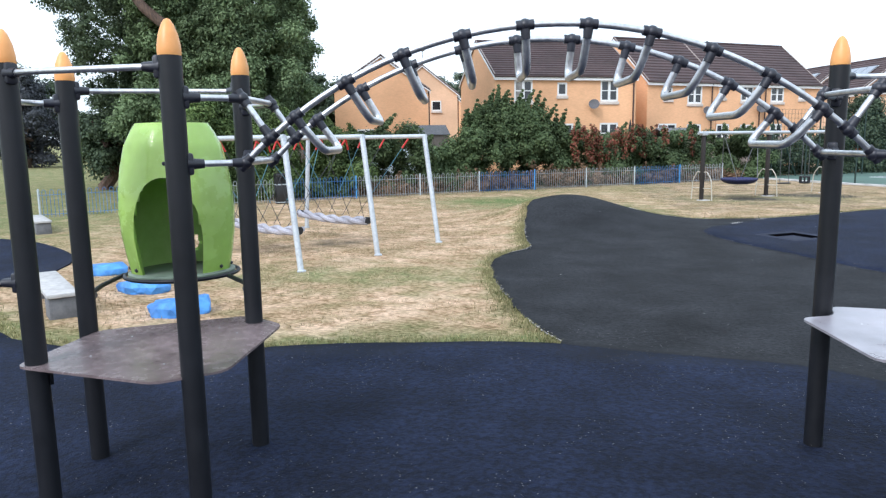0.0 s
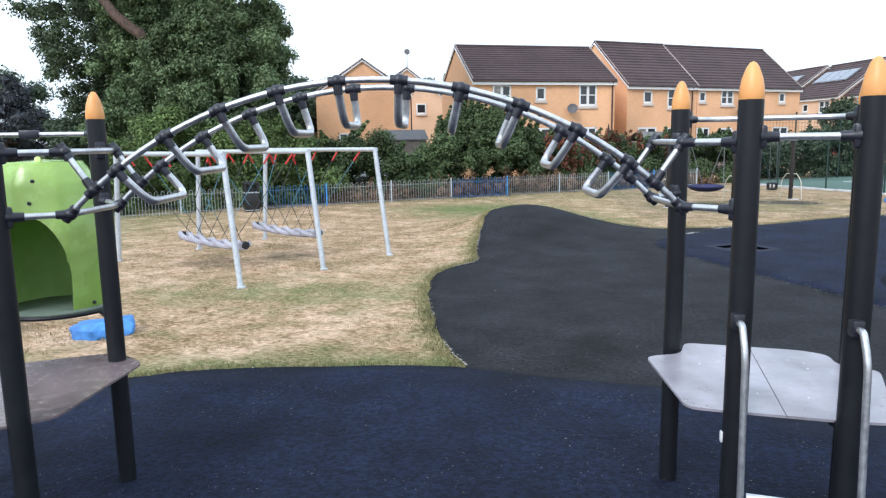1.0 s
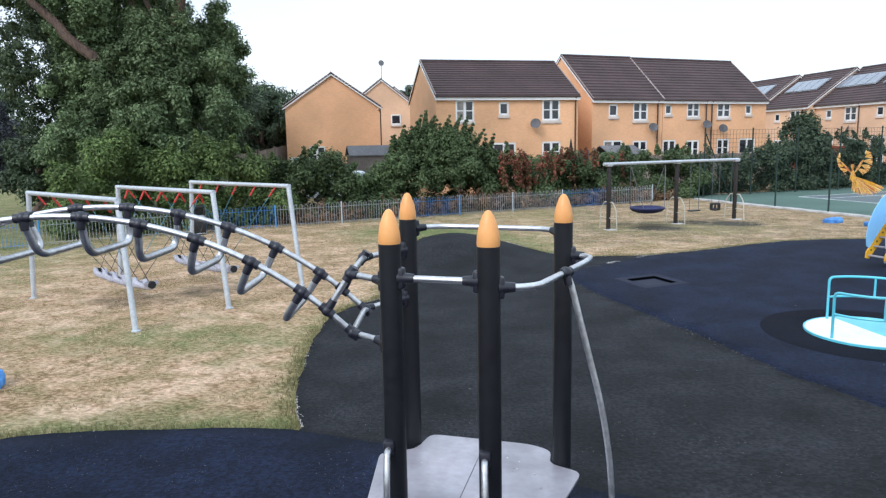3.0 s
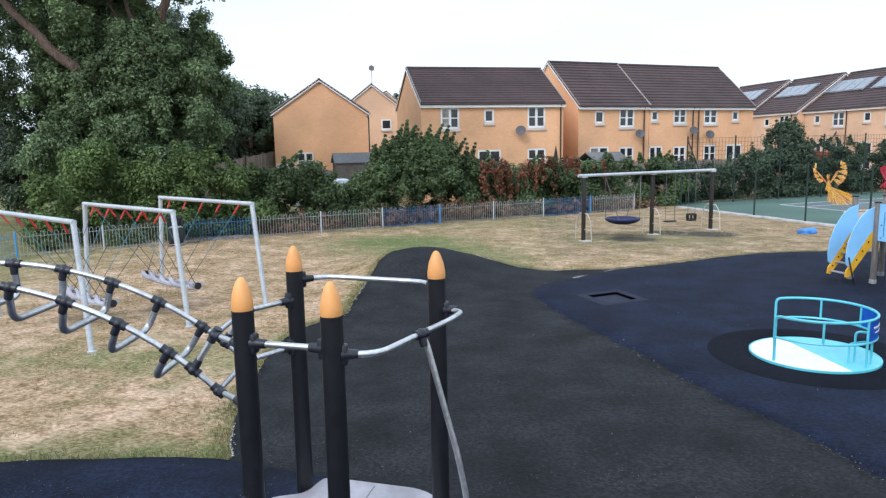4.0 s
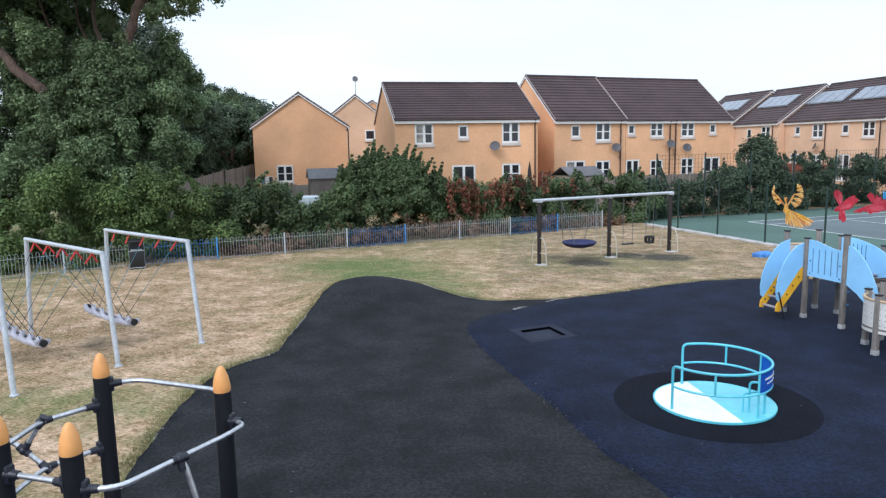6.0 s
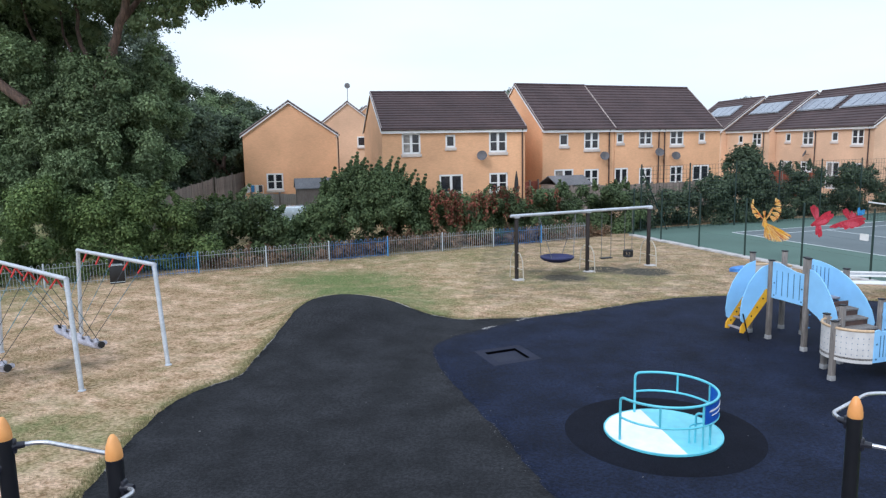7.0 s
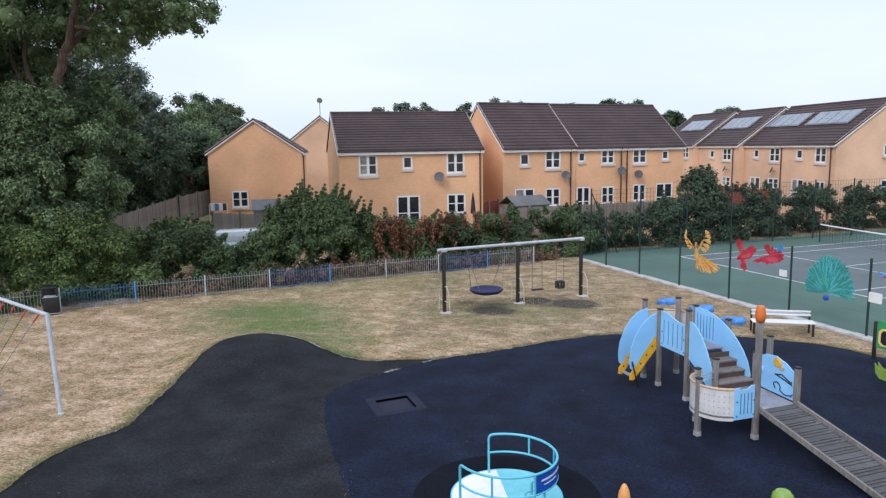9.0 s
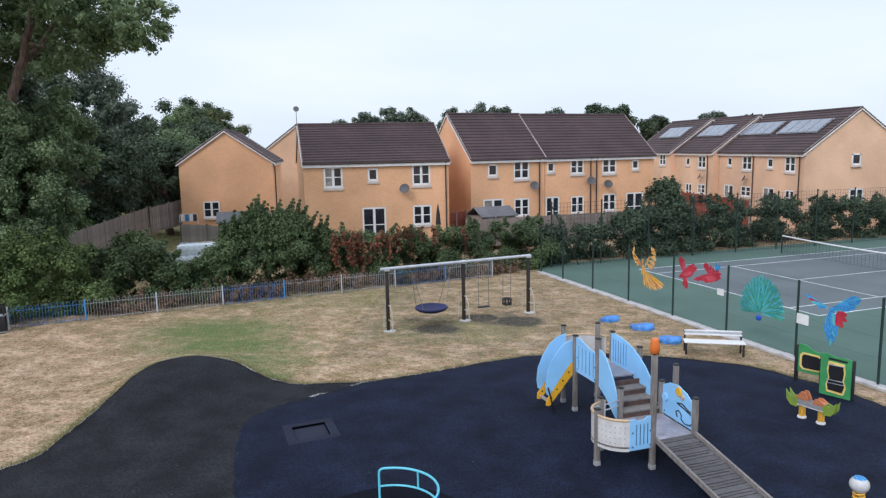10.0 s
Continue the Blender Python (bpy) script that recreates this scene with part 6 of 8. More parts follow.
pod_c = Vector((-4.69, 4.72))
pod(frame_thing, pod_c.x - 0.005, pod_c.y + 0.09, 0.36, rx=0.41, deep=0.9)
for p, sg in ((LO, -1), (LL, 1)):
    e = pod_c + Vector((0.41 * sg, -0.03))
    mid = Vector(p).lerp(e, 0.45) + Vector((0.04 * sg, 0))
    part("pod_arm", tube(bmesh.new(), bend([(p[0], p[1], 1.115), (mid.x, mid.y, 1.135), (e.x, e.y, 1.15)], 0.1), 0.017, 8), M_POST, frame_thing)
    clamp(frame_thing, p[0], p[1], 1.115, (e - Vector(p)).x, (e - Vector(p)).y)
part("side_arm", tube(bmesh.new(), bend([(LM[0], LM[1], 1.37), (-5.02, 3.32, 1.37), (-5.30, 3.25, 1.18)], 0.12), 0.017, 8), M_POST, frame_thing)
clamp(frame_thing, LM[0], LM[1], 1.37, -1, -0.2)

# ---- second climbing frame, its caps and pod ----
frame_thing = thing("climbing_frame", "charcoal post climbing frame with amber caps and a green pod", "climbing frame")
ED, EE, EF, EG = (6.46, 5.72), (7.24, 6.43), (7.55, 4.95), (6.95, 4.55)
for p in (ED, EE):
    frame_post(frame_thing, *p, top=2.6)
level_tube([ED, (6.40, 5.80), (6.39, 5.96), (6.90, 6.44), (7.05, 6.47), EE], 2.36)
level_tube([EE, (7.45, 6.38), (7.64, 6.0), (7.90, 5.45), (7.80, 5.2), (7.62, 5.05), EF], 2.36)
level_tube([ED, (6.62, 5.66), (7.35, 5.12), EF], 2.20)
joint(frame_thing, V(7.72, 5.83, 2.36), V(0.43, -0.9, 0))
for p in (EF, EG):
    frame_post(frame_thing, *p, top=2.6)
deck_plate(frame_thing, [(6.35, 5.6), (7.2, 6.55), (7.85, 5.3), (7.5, 4.8), (6.8, 4.5)], 0.9, M_DECK, "pale grey worn deck plate")
pod(frame_thing, 7.70, 5.98, 1.1, z0=1.15, h=1.08, rx=0.42)
for p, e in ((EE, (7.56, 6.26)), (EF, (7.66, 5.66))):
    part("pod_arm", tube(bmesh.new(), [(p[0], p[1], 1.11), (e[0], e[1], 1.115)], 0.02, 8), M_POST, frame_thing)


# ---- group swings on three portals ----
gs = thing("group_swing", "grey steel portal swing with two braided rope seats", "swing")
SF0, SSTEP, SBACK = Vector((-5.74, 10.82)), Vector((0.945, 1.665)), Vector((-3.62, 2.47))
bars = []
for k in range(3):
    f0 = SF0 + SSTEP * k
    b0 = f0 + SBACK
    dd = SBACK.normalized()
    ft, bt = f0 + dd * 0.42 + SSTEP * 0.04, b0 - dd * 0.12 + SSTEP * 0.04
    ft3, bt3 = V(ft.x, ft.y, 2.20), V(bt.x, bt.y, 2.20)
    part("leg", tube(bmesh.new(), [(f0.x, f0.y, -0.1), ft3 + V(0, 0, 0.02)], 0.050, 12), M_GALV, gs)
    part("leg", tube(bmesh.new(), [(b0.x, b0.y, -0.1), bt3 + V(0, 0, 0.02)], 0.050, 12), M_GALV, gs)
    part("crossbar", tube(bmesh.new(), [ft3 + (ft3 - bt3).normalized() * 0.045, bt3 - (ft3 - bt3).normalized() * 0.045], 0.046, 12), M_GALV, gs)
    for x, y in ((f0.x, f0.y), (b0.x, b0.y)):
        part("foot", lathe(bmesh.new(), [(0.075, -0.01), (0.075, 0.02), (0.055, 0.03)], 12, (x, y, 0)), M_GALV, gs)
    bars.append((bt3, ft3))
for k in range(2):
    (b0, f0), (b1, f1) = bars[k], bars[k + 1]
    mb, mf = (b0 + b1) / 2, (f0 + f1) / 2
    sa, sb = mb.lerp(mf, 0.19), mb.lerp(mf, 0.775)
    sa.z, sb.z = 0.50, 0.47
    bm = bmesh.new()
    for w in range(3):
        pts = []
        for j in range(41):
            t = j / 40
            q = sa.lerp(sb, t)
            a = t * 11 + w * 2.094
            side = (sb - sa).normalized()
            nx = V(-side.y, side.x, 0)
            pts.append(q + nx * 0.105 * math.cos(a) + V(0, 0, 0.045 * math.sin(a) - 0.05 * math.sin(math.pi * t)))
        tube(bm, pts, 0.052, 8)
    seat = part("seat", bm, M_SEAT_ROPE, gs, "thick grey braided rope seat")
    for e in (sa, sb):
        bm = bmesh.new()
        side = (sb - sa).normalized()
        tube(bm, [e - side * 0.04, e + side * 0.04], 0.075, 12)
        part("seat_end", bm, M_BLACK, seat)
    for bb, ff, lean in ((b0, f0, 1), (b1, f1, -1)):
        for j in range(5):
            t = 0.12 + 0.19 * j
            top = bb.lerp(ff, t) + V(0, 0, -0.045)
            low = sa.lerp(sb, min(max((j + 0.5 + 0.25 * lean) / 5, 0.05), 0.97)) + V(0, 0, 0.06)
            mid, cut = top.lerp(low, 0.12), top.lerp(low, 0.72)
            rope = part("rope", tube(bmesh.new(), [mid, cut], 0.0065, 6), M_ROPE if (j + k) % 2 else M_ROPE_DARK, gs)
            part("sleeve", tube(bmesh.new(), [top, mid], 0.019, 8), M_RED, rope, "red rope sleeve")
            part("hanger", tube(bmesh.new(), [cut, low], 0.0065, 6), M_ROPE_DARK, rope)

# ---- nest swing row ----
ns = thing("swing_set", "dark post swing row with nest, flat and cradle seats", "swing")
NB = [Vector((3.86, 24.05)), Vector((6.45, 25.62)), Vector((8.88, 26.93))]
for p in NB:
    bm = bmesh.new()
    box(bm, (p.x, p.y, 1.04), (0.11, 0.11, 2.28), 29, bevel=0.012)
    part("post", bm, M_BROWN_POST, ns)
    bm = bmesh.new()
    side = Vector((math.sin(radians(29)), -math.cos(radians(29))))
    for sg in (1, -1):
        a = p + side * 0.09 * sg
        b = p + side * 0.48 * sg
        tube(bm, bend([(a.x, a.y, 0.93), (a.x + side.x * 0.12 * sg, a.y + side.y * 0.12 * sg, 0.95), (b.x - side.x * 0.06 * sg, b.y - side.y * 0.06 * sg, 0.70), (b.x, b.y, -0.02)], 0.16, 5), 0.017, 8)
        c0_, c1_ = p + side * 0.06 * sg, p + side * 0.42 * sg
        tube(bm, [(c0_.x, c0_.y, 0.40), (c1_.x, c1_.y, 0.40)], 0.014, 6)
    part("hoop", bm, M_CREAM_TUBE, ns, "cream steel side hoop")
    bm = bmesh.new()
    box(bm, (p.x, p.y, 2.2), (0.2, 0.2, 0.12), 29, bevel=0.02)
    part("bracket", bm, M_GALV, ns)
    bm = bmesh.new()
    lathe(bm, [(0.24, -0.02), (0.23, 0.008), (0.12, 0.014), (0, 0.016)], 9, (p.x + 0.06, p.y - 0.08, 0))
    part("footing", bm, M_CONCRETE, ns)
part("top_bar", tube(bmesh.new(), [(NB[0].x - 0.2, NB[0].y - 0.11, 2.22), (NB[2].x + 0.08, NB[2].y + 0.05, 2.22)], 0.055, 12), M_GALV, ns)
nc = NB[0].lerp(NB[1], 0.56)
bm = bmesh.new()
lathe(bm, [(0.0, 0.46), (0.3, 0.47), (0.5, 0.53), (0.585, 0.60), (0.61, 0.635), (0.60, 0.67), (0.56, 0.68), (0.48, 0.60), (0.3, 0.545), (0, 0.53)], 28, (nc.x, nc.y, 0))
nest = part("nest_seat", bm, M_NEST, ns, "round navy woven nest seat")
for t in (0.30, 0.82):
    top = NB[0].lerp(NB[1], t)
    for a in (1, -1):
        dx = (1 if t > 0.5 else -1)
        e = nc + Vector((math.cos(radians(29)), math.sin(radians(29)))) * dx * 0.45 + Vector((math.sin(radians(29)), -math.cos(radians(29)))) * 0.36 * a
        part("chain", tube(bmesh.new(), [(top.x, top.y, 2.17), (top.x * 0.4 + e.x * 0.6, top.y * 0.4 + e.y * 0.6, 1.27), (e.x, e.y, 0.67)], 0.012, 5), M_CHAIN, ns)
fc = NB[1].lerp(NB[2], 0.30)
bm = bmesh.new()
box(bm, (fc.x, fc.y, 0.42), (0.46, 0.2, 0.045), 29, bevel=0.015)
part("flat_seat", bm, M_BLACK, ns)
cc = NB[1].lerp(NB[2], 0.66)
cm = Matrix.Translation((cc.x, cc.y, 0)) @ Matrix.Rotation(radians(29), 4, "Z")
bm = bmesh.new()
for z in (0.42, 0.62):
    tube(bm, [cm @ V(0.17 * math.cos(a * math.pi / 8), 0.15 * math.sin(a * math.pi / 8), z) for a in range(17)], 0.028, 6, caps=False)
for a in range(8):
    tube(bm, [cm @ V(0.17 * math.cos(a * math.pi / 4), 0.15 * math.sin(a * math.pi / 4), z) for z in (0.40, 0.62)], 0.026, 6)
box(bm, cm @ V(0, 0, 0.40), (0.26, 0.24, 0.05), 29, bevel=0.015)
part("cradle_seat", bm, M_BLACK, ns, "black cradle seat")
for mid, w, z in ((fc, 0.21, 0.44), (cc, 0.17, 0.62)):
    for sg in (1, -1):
        q = mid + Vector((math.cos(radians(29)), math.sin(radians(29)))) * w * sg
        part("chain", tube(bmesh.new(), [(q.x, q.y, 2.17), (q.x, q.y, z)], 0.010, 5), M_CHAIN, ns)

# ---- roundabout ----
RBX, RBY = 6.10, 11.02
rb = thing("roundabout", "cyan and white roundabout with curved handrails", "roundabout", m=pose(RBX, RBY, 0))
bm = bmesh.new()
lathe(bm, [(1.56, 0.015), (1.46, 0.022), (1.2, 0.026), (0.98, 0.024), (0.9, 0.015)], 48, (RBX, RBY, 0), caps=False)
whole("rubber_ring", bm, M_RUBBER_RING, "raised black rubber ring under the roundabout", "play surface", kind="structure")
RR, RZ = 0.93, 0.045


def disc(a0, a1, r, z0, z1, n=40):
    pts = [(r * math.cos(a0 + (a1 - a0) * k / n), r * math.sin(a0 + (a1 - a0) * k / n)) for k in range(n + 1)]
    return slab(bmesh.new(), pts, z0, z1)


SPLIT = radians(-78)
part("floor", disc(SPLIT, SPLIT + math.pi, RR - 0.02, RZ - 0.02, RZ), M_CYAN_FLOOR, rb, "cyan half of the platform", smooth=False)
part("floor", disc(SPLIT + math.pi, SPLIT + 2 * math.pi, RR - 0.02, RZ - 0.02, RZ), M_WHITE_FLOOR, rb, "white half of the platform", smooth=False)
bm = bmesh.new()
lathe(bm, [(RR - 0.06, RZ - 0.05), (RR, RZ - 0.045), (RR, RZ + 0.004), (RR - 0.02, RZ + 0.006), (RR - 0.03, RZ - 0.01)], 48, caps=False)
part("rim", bm, M_CYAN, rb)
part("hub", lathe(bmesh.new(), [(0.25, -0.05), (0.25, RZ - 0.02)], 20), M_CYAN, rb)


def arc_rail(a0, a1, r, z, n=20):
    return [V(r * math.cos(radians(a0 + (a1 - a0) * k / n)), r * math.sin(radians(a0 + (a1 - a0) * k / n)), z) for k in range(n + 1)]


RH = 0.745
loop = [V(0.835 * math.cos(radians(-152)), 0.835 * math.sin(radians(-152)), RZ)] + bend([V(0.835 * math.cos(radians(-152)), 0.835 * math.sin(radians(-152)), RZ + 0.1), *arc_rail(-152, 112, 0.835, RH), V(0.835 * math.cos(radians(112)), 0.835 * math.sin(radians(112)), RZ)], 0.10, 4)
part("handrail", tube(bmesh.new(), loop, 0.021, 10), M_CYAN, rb)
part("handrail", tube(bmesh.new(), arc_rail(-152, 112, 0.835, 0.415, 30), 0.018, 8), M_CYAN, rb)
for a in (-105, -58, 18, 62):
    q = V(0.835 * math.cos(radians(a)), 0.835 * math.sin(radians(a)), 0)
    part("upright", tube(bmesh.new(), [q + V(0, 0, RZ if a == -58 else 0.415), q + V(0, 0, RH)], 0.018, 8), M_CYAN, rb)
pan = part("panel", slab(bmesh.new(), [(0.843 * math.cos(radians(a)), 0.843 * math.sin(radians(a))) for a in range(-56, 17, 6)] + [(0.827 * math.cos(radians(a)), 0.827 * math.sin(radians(a))) for a in range(16, -57, -6)], 0.415, RH - 0.02), M_ROYAL, rb, "royal blue sheet with white bars", smooth=False)
for z, lo, hi in ((0.61, -50, -8), (0.54, -46, -20)):
    part("label_bar", slab(bmesh.new(), [(0.849 * math.cos(radians(a)), 0.849 * math.sin(radians(a))) for a in range(lo, hi + 1, 5)] + [(0.841 * math.cos(radians(a)), 0.841 * math.sin(radians(a))) for a in range(hi, lo - 1, -5)], z, z + (0.026 if z > 0.6 else 0.014)), M_WHITE, pan, smooth=False)
part("seat_hoop", tube(bmesh.new(), bend([(0.40, -0.44, RZ), (0.40, -0.44, 0.52), (0.60, -0.52, 0.52), (0.60, -0.52, RZ)], 0.07, 5), 0.018, 8), M_CYAN, rb)
part("seat_hoop", tube(bmesh.new(), bend([(0.30, -0.48, RZ), (0.30, -0.48, 0.34), (0.58, -0.36, 0.34)], 0.05, 4), 0.015, 8), M_CYAN, rb)

# ---- multi-play tower ----
mp = thing("play_tower", "pale blue multi-play tower with grey timber posts, ladder, steps and ramp", "play tower")
E1, E2 = Vector((0.385, -0.923)), Vector((0.923, 0.385))
T2, T3 = Vector((9.70, 16.63)), Vector((10.11, 15.64))
T1, T4 = T2 + E2 * 1.0, T3 + E2 * 1.0
T0 = T2 - E1 * 0.62
TF, T8 = Vector((10.92, 13.59)), Vector((11.83, 14.00))
T11, T7 = T3 + E1 * 0.95, T4 + E1 * 0.98
T9, T10 = Vector((9.86, 13.70)), Vector((10.02, 14.42))


def timber(p, top, low=-0.1, s=0.105):
    bm = bmesh.new()
    box(bm, (p.x, p.y, (top + low) / 2), (s, s, top - low), -67, bevel=0.02)
    ob = part("post", bm, M_GREY_WOOD, mp)
    part("foot", box(bmesh.new(), (p.x, p.y, 0.05), (s * 1.08, s * 1.08, 0.13), -67, 0.01), M_FOOT, ob)
    part("cap", box(bmesh.new(), (p.x, p.y, top + 0.012), (s * 1.12, s * 1.12, 0.03), -67, 0.01), M_BLACK, ob)
    return ob


for p, z in ((T2, 1.88), (T3, 2.08), (T1, 1.88), (T4 + E2 * 0.07, 1.78), (T0, 1.98), (T8, 1.32), (T11, 1.25), (T7, 1.30), (T7 + E2 * 0.35, 1.62), (T9, 1.18), (T10, 1.15)):
    timber(p, z)
q = T0 + E2 * 0.95
timber(q, 1.95)
timber(TF, 2.36)
bm = bmesh.new()
lathe(bm, [(0.055, 2.36), (0.080, 2.385), (0.098, 2.45), (0.096, 2.55), (0.082, 2.61), (0.078, 2.65), (0.066, 2.672), (0, 2.678)], 16, (TF.x, TF.y, 0))
part("finial", bm, M_ORANGE, mp, "orange rounded finial")
HI, LO_Z = 1.16, 0.58


part("deck", slab(bmesh.new(), [tuple(k) for k in (T0, T3, T4, T0 + E2)], HI - 0.03, HI), M_DECK, mp, "smooth pale grey deck sheet", smooth=False)
part("deck", slab(bmesh.new(), [tuple(k) for k in (TF - E2 * 0.15, T8, T7, T11)], LO_Z - 0.03, LO_Z), M_DECK, mp, "smooth pale grey deck sheet", smooth=False)


def V3(p, z):
    return V(p.x, p.y, z)


def panel(a, b, outline, label="", material=None, thick=0.022, groove=()):
    """A shaped board from a towards b: outline of (share of the way, height)."""
    ux = V3(b - a, 0)
    ob = part("panel", sheet(bmesh.new(), outline, V3(a, 0), ux, V(0, 0, 1), thick), material or M_SKY_PANEL, mp, label, smooth=False)
    nrm = ux.cross(V(0, 0, 1)).normalized()
    zs = [z for _, z in outline]
    for s, z in ((0.12, min(zs) + 0.07), (0.88, min(zs) + 0.07), (0.12, min(zs) + 0.36), (0.88, min(zs) + 0.36)):
        if len(outline) > 8 and s > 0.5:
            continue
        bm = bmesh.new()
        tube(bm, [V3(a, z) + ux * s - nrm * (thick / 2 + 0.008), V3(a, z) + ux * s + nrm * (thick / 2 + 0.008)], 0.02, 8)
        part("bolt", bm, M_GROOVE, ob)
    for s, z0, z1 in groove:
        for sg in (1, -1):
            c = V3(a, 0) + ux * s + nrm * (thick / 2 + 0.002) * sg
            ln = ux.length
            g = sheet(bmesh.new(), [(-0.009 / ln, z0), (0.009 / ln, z0), (0.009 / ln, z1), (-0.009 / ln, z1)], c, ux, V(0, 0, 1), 0.004)
            part("groove", g, M_GROOVE, ob, smooth=False)
    return ob


panel(T2, T3, [(0.05, 1.02), (0.95, 1.02), (0.95, 1.72), (0.7, 1.74), (0.45, 1.80), (0.25, 1.86), (0.05, 1.86)], "pale blue grooved board", groove=[(0.18 + 0.16 * k, 1.12, 1.68) for k in range(5)])
arch = [(0.0, 1.98), (0.12, 1.97), (0.3, 1.88), (0.5, 1.70), (0.7, 1.45), (0.85, 1.20), (0.95, 0.92), (0.97, 0.62)]
panel(T3, T11, [(0.06, 1.0)] + [(0.06 + x * 0.92, z - 0.12) for x, z in arch] + [(0.80, 0.52), (0.35, 0.86)], "pale blue curved stair side")
panel(T1 - E2 * 0.055, T7 - E2 * 0.055, [(0.03, 1.10), (0.03, 1.86), (0.10, 1.89), (0.22, 1.88), (0.36, 1.83), (0.50, 1.74), (0.62, 1.62), (0.74, 1.45), (0.84, 1.26), (0.92, 1.02), (0.96, 0.78), (0.94, 0.62), (0.78, 0.78), (0.60, 0.98), (0.50, 1.08)], "long pale blue curved stair side", groove=[(0.08 + 0.055 * k, 1.22, 1.76) for k in range(6)])
act = panel(T7, T8, [(0.05, 0.62), (0.95, 0.62), (0.95, 1.18), (0.75, 1.32), (0.5, 1.40), (0.25, 1.36), (0.05, 1.25)], "pale blue activity board")
ux = V3(T8 - T7, 0)
nrm = V3(-E2, 0)
for (s, z, r, m_) in ((0.14, 1.0, 0.10, M_SKY_PANEL), (0.55, 1.28, 0.10, M_YELLOW), (0.66, 1.2, 0.055, M_PLY_EDGE)):
    bm = bmesh.new()
    lathe(bm, [(r, 0), (r, 0.02), (r * 0.85, 0.035), (0, 0.035)], 18)
    c = V3(T7, z) + ux * s + nrm * 0.012
    bmesh.ops.transform(bm, matrix=Matrix.Translation(c) @ nrm.to_track_quat("Z", "Y").to_matrix().to_4x4(), verts=bm.verts)
    part("dial", bm, m_, act)
part("track", tube(bmesh.new(), [V3(T7, 0) + ux * s + nrm * 0.016 + V(0, 0, z) for s, z in ((0.5, 1.02), (0.66, 1.06), (0.84, 0.98), (0.9, 0.93), (0.74, 0.97), (0.6, 1.0), (0.5, 1.02))], 0.014, 6), M_BLACK, act)
part("track", tube(bmesh.new(), bend([V3(T7, 0) + ux * s + nrm * 0.016 + V(0, 0, z) for s, z in ((0.52, 0.72), (0.46, 0.82), (0.56, 0.88), (0.64, 0.80), (0.62, 0.72), (0.74, 0.66), (0.88, 0.70), (0.92, 0.74))], 0.05), 0.012, 6), M_BLACK, act)
# low front board beside the finial post, and the curved cream balcony
PB = TF - E2 * 0.52
panel(PB, TF, [(0.0, 0.46), (0.95, 0.46), (0.95, 1.12), (0.75, 1.12), (0.6, 1.06), (0.35, 1.05), (0.2, 1.10), (0.0, 1.08)], "pale blue grooved board", groove=[(0.28 + 0.16 * k, 0.56, 0.98) for k in range(4)])
curve = []
ca, cb = PB, T10 + E1 * 0.05 + E2 * 0.12
ctr = (PB + T10) / 2 + E2 * 0.12
rad_c = (PB - ctr).length
a0 = math.atan2(PB.y - ctr.y, PB.x - ctr.x)
a1 = math.atan2(cb.y - ctr.y, cb.x - ctr.x)
while a1 > a0:
    a1 -= 2 * math.pi
curve = [ctr + Vector((math.cos(a0 + (a1 - a0) * k / 18), math.sin(a0 + (a1 - a0) * k / 18))) * rad_c for k in range(19)]


def curved_wall(line, z0, z1, thick, material, label, name="balcony_wall"):
    bm = bmesh.new()
    mid = sum(line, Vector((0, 0))) / len(line)
    inner = [p + (mid - p).normalized() * thick for p in line]
    slab(bm, [tuple(p) for p in line] + [tuple(p) for p in inner[::-1]], z0, z1)
    ob = part(name, bm, material, mp, label, smooth=False)
    rail = part("rim", tube(bmesh.new(), [V3(p.lerp(i, 0.5), z1 + 0.012) for p, i in zip(line, inner)], 0.028, 8), M_PLY_EDGE, ob)
    return ob, inner


wall_ob, _ = curved_wall(curve, 0.44, 1.06, 0.025, M_WHITE_PANEL, "curved cream perforated balcony wall")
bm = bmesh.new()
for k in range(1, 18):
    for r in range(4):
        p = curve[k]
        out = (p - ctr).normalized()
        c = V3(p + out * 0.001, 0.60 + 0.11 * r)
        mt = Matrix.Translation(c) @ V3(out, 0).to_track_quat("Z", "Y").to_matrix().to_4x4()
        bmesh.ops.create_circle(bm, cap_ends=True, radius=0.010, segments=6, matrix=mt @ Matrix.Translation((0, 0, 0.003)))
tagged(part("perforation", bm, M_GROOVE, wall_ob, smooth=False), kind="stuff")
part("balcony_floor", slab(bmesh.new(), [tuple(p) for p in curve], 0.50, 0.54), M_GREY_WOOD, mp, smooth=False)
for z in (0.86, 0.98):
    part("grab_bar", tube(bmesh.new(), [V3(T10, z), V3(T11, z)], 0.016, 6), M_STEEL, mp)
# curved cream wall at the back of the high deck
bc = (T0 + T0 + E2 * 0.95) / 2
back = [bc + E2 * 0.06 + (-E2 * math.cos(a) * 0.66 - E1 * math.sin(a) * 0.50) for a in (k * math.pi / 14 for k in range(15))]
curved_wall(back, 1.0, 1.56, 0.025, M_WHITE_PANEL, "curved cream back wall")
part("balcony_floor", slab(bmesh.new(), [tuple(p) for p in back], 1.02, 1.055), M_GREY_WOOD, mp, smooth=False)
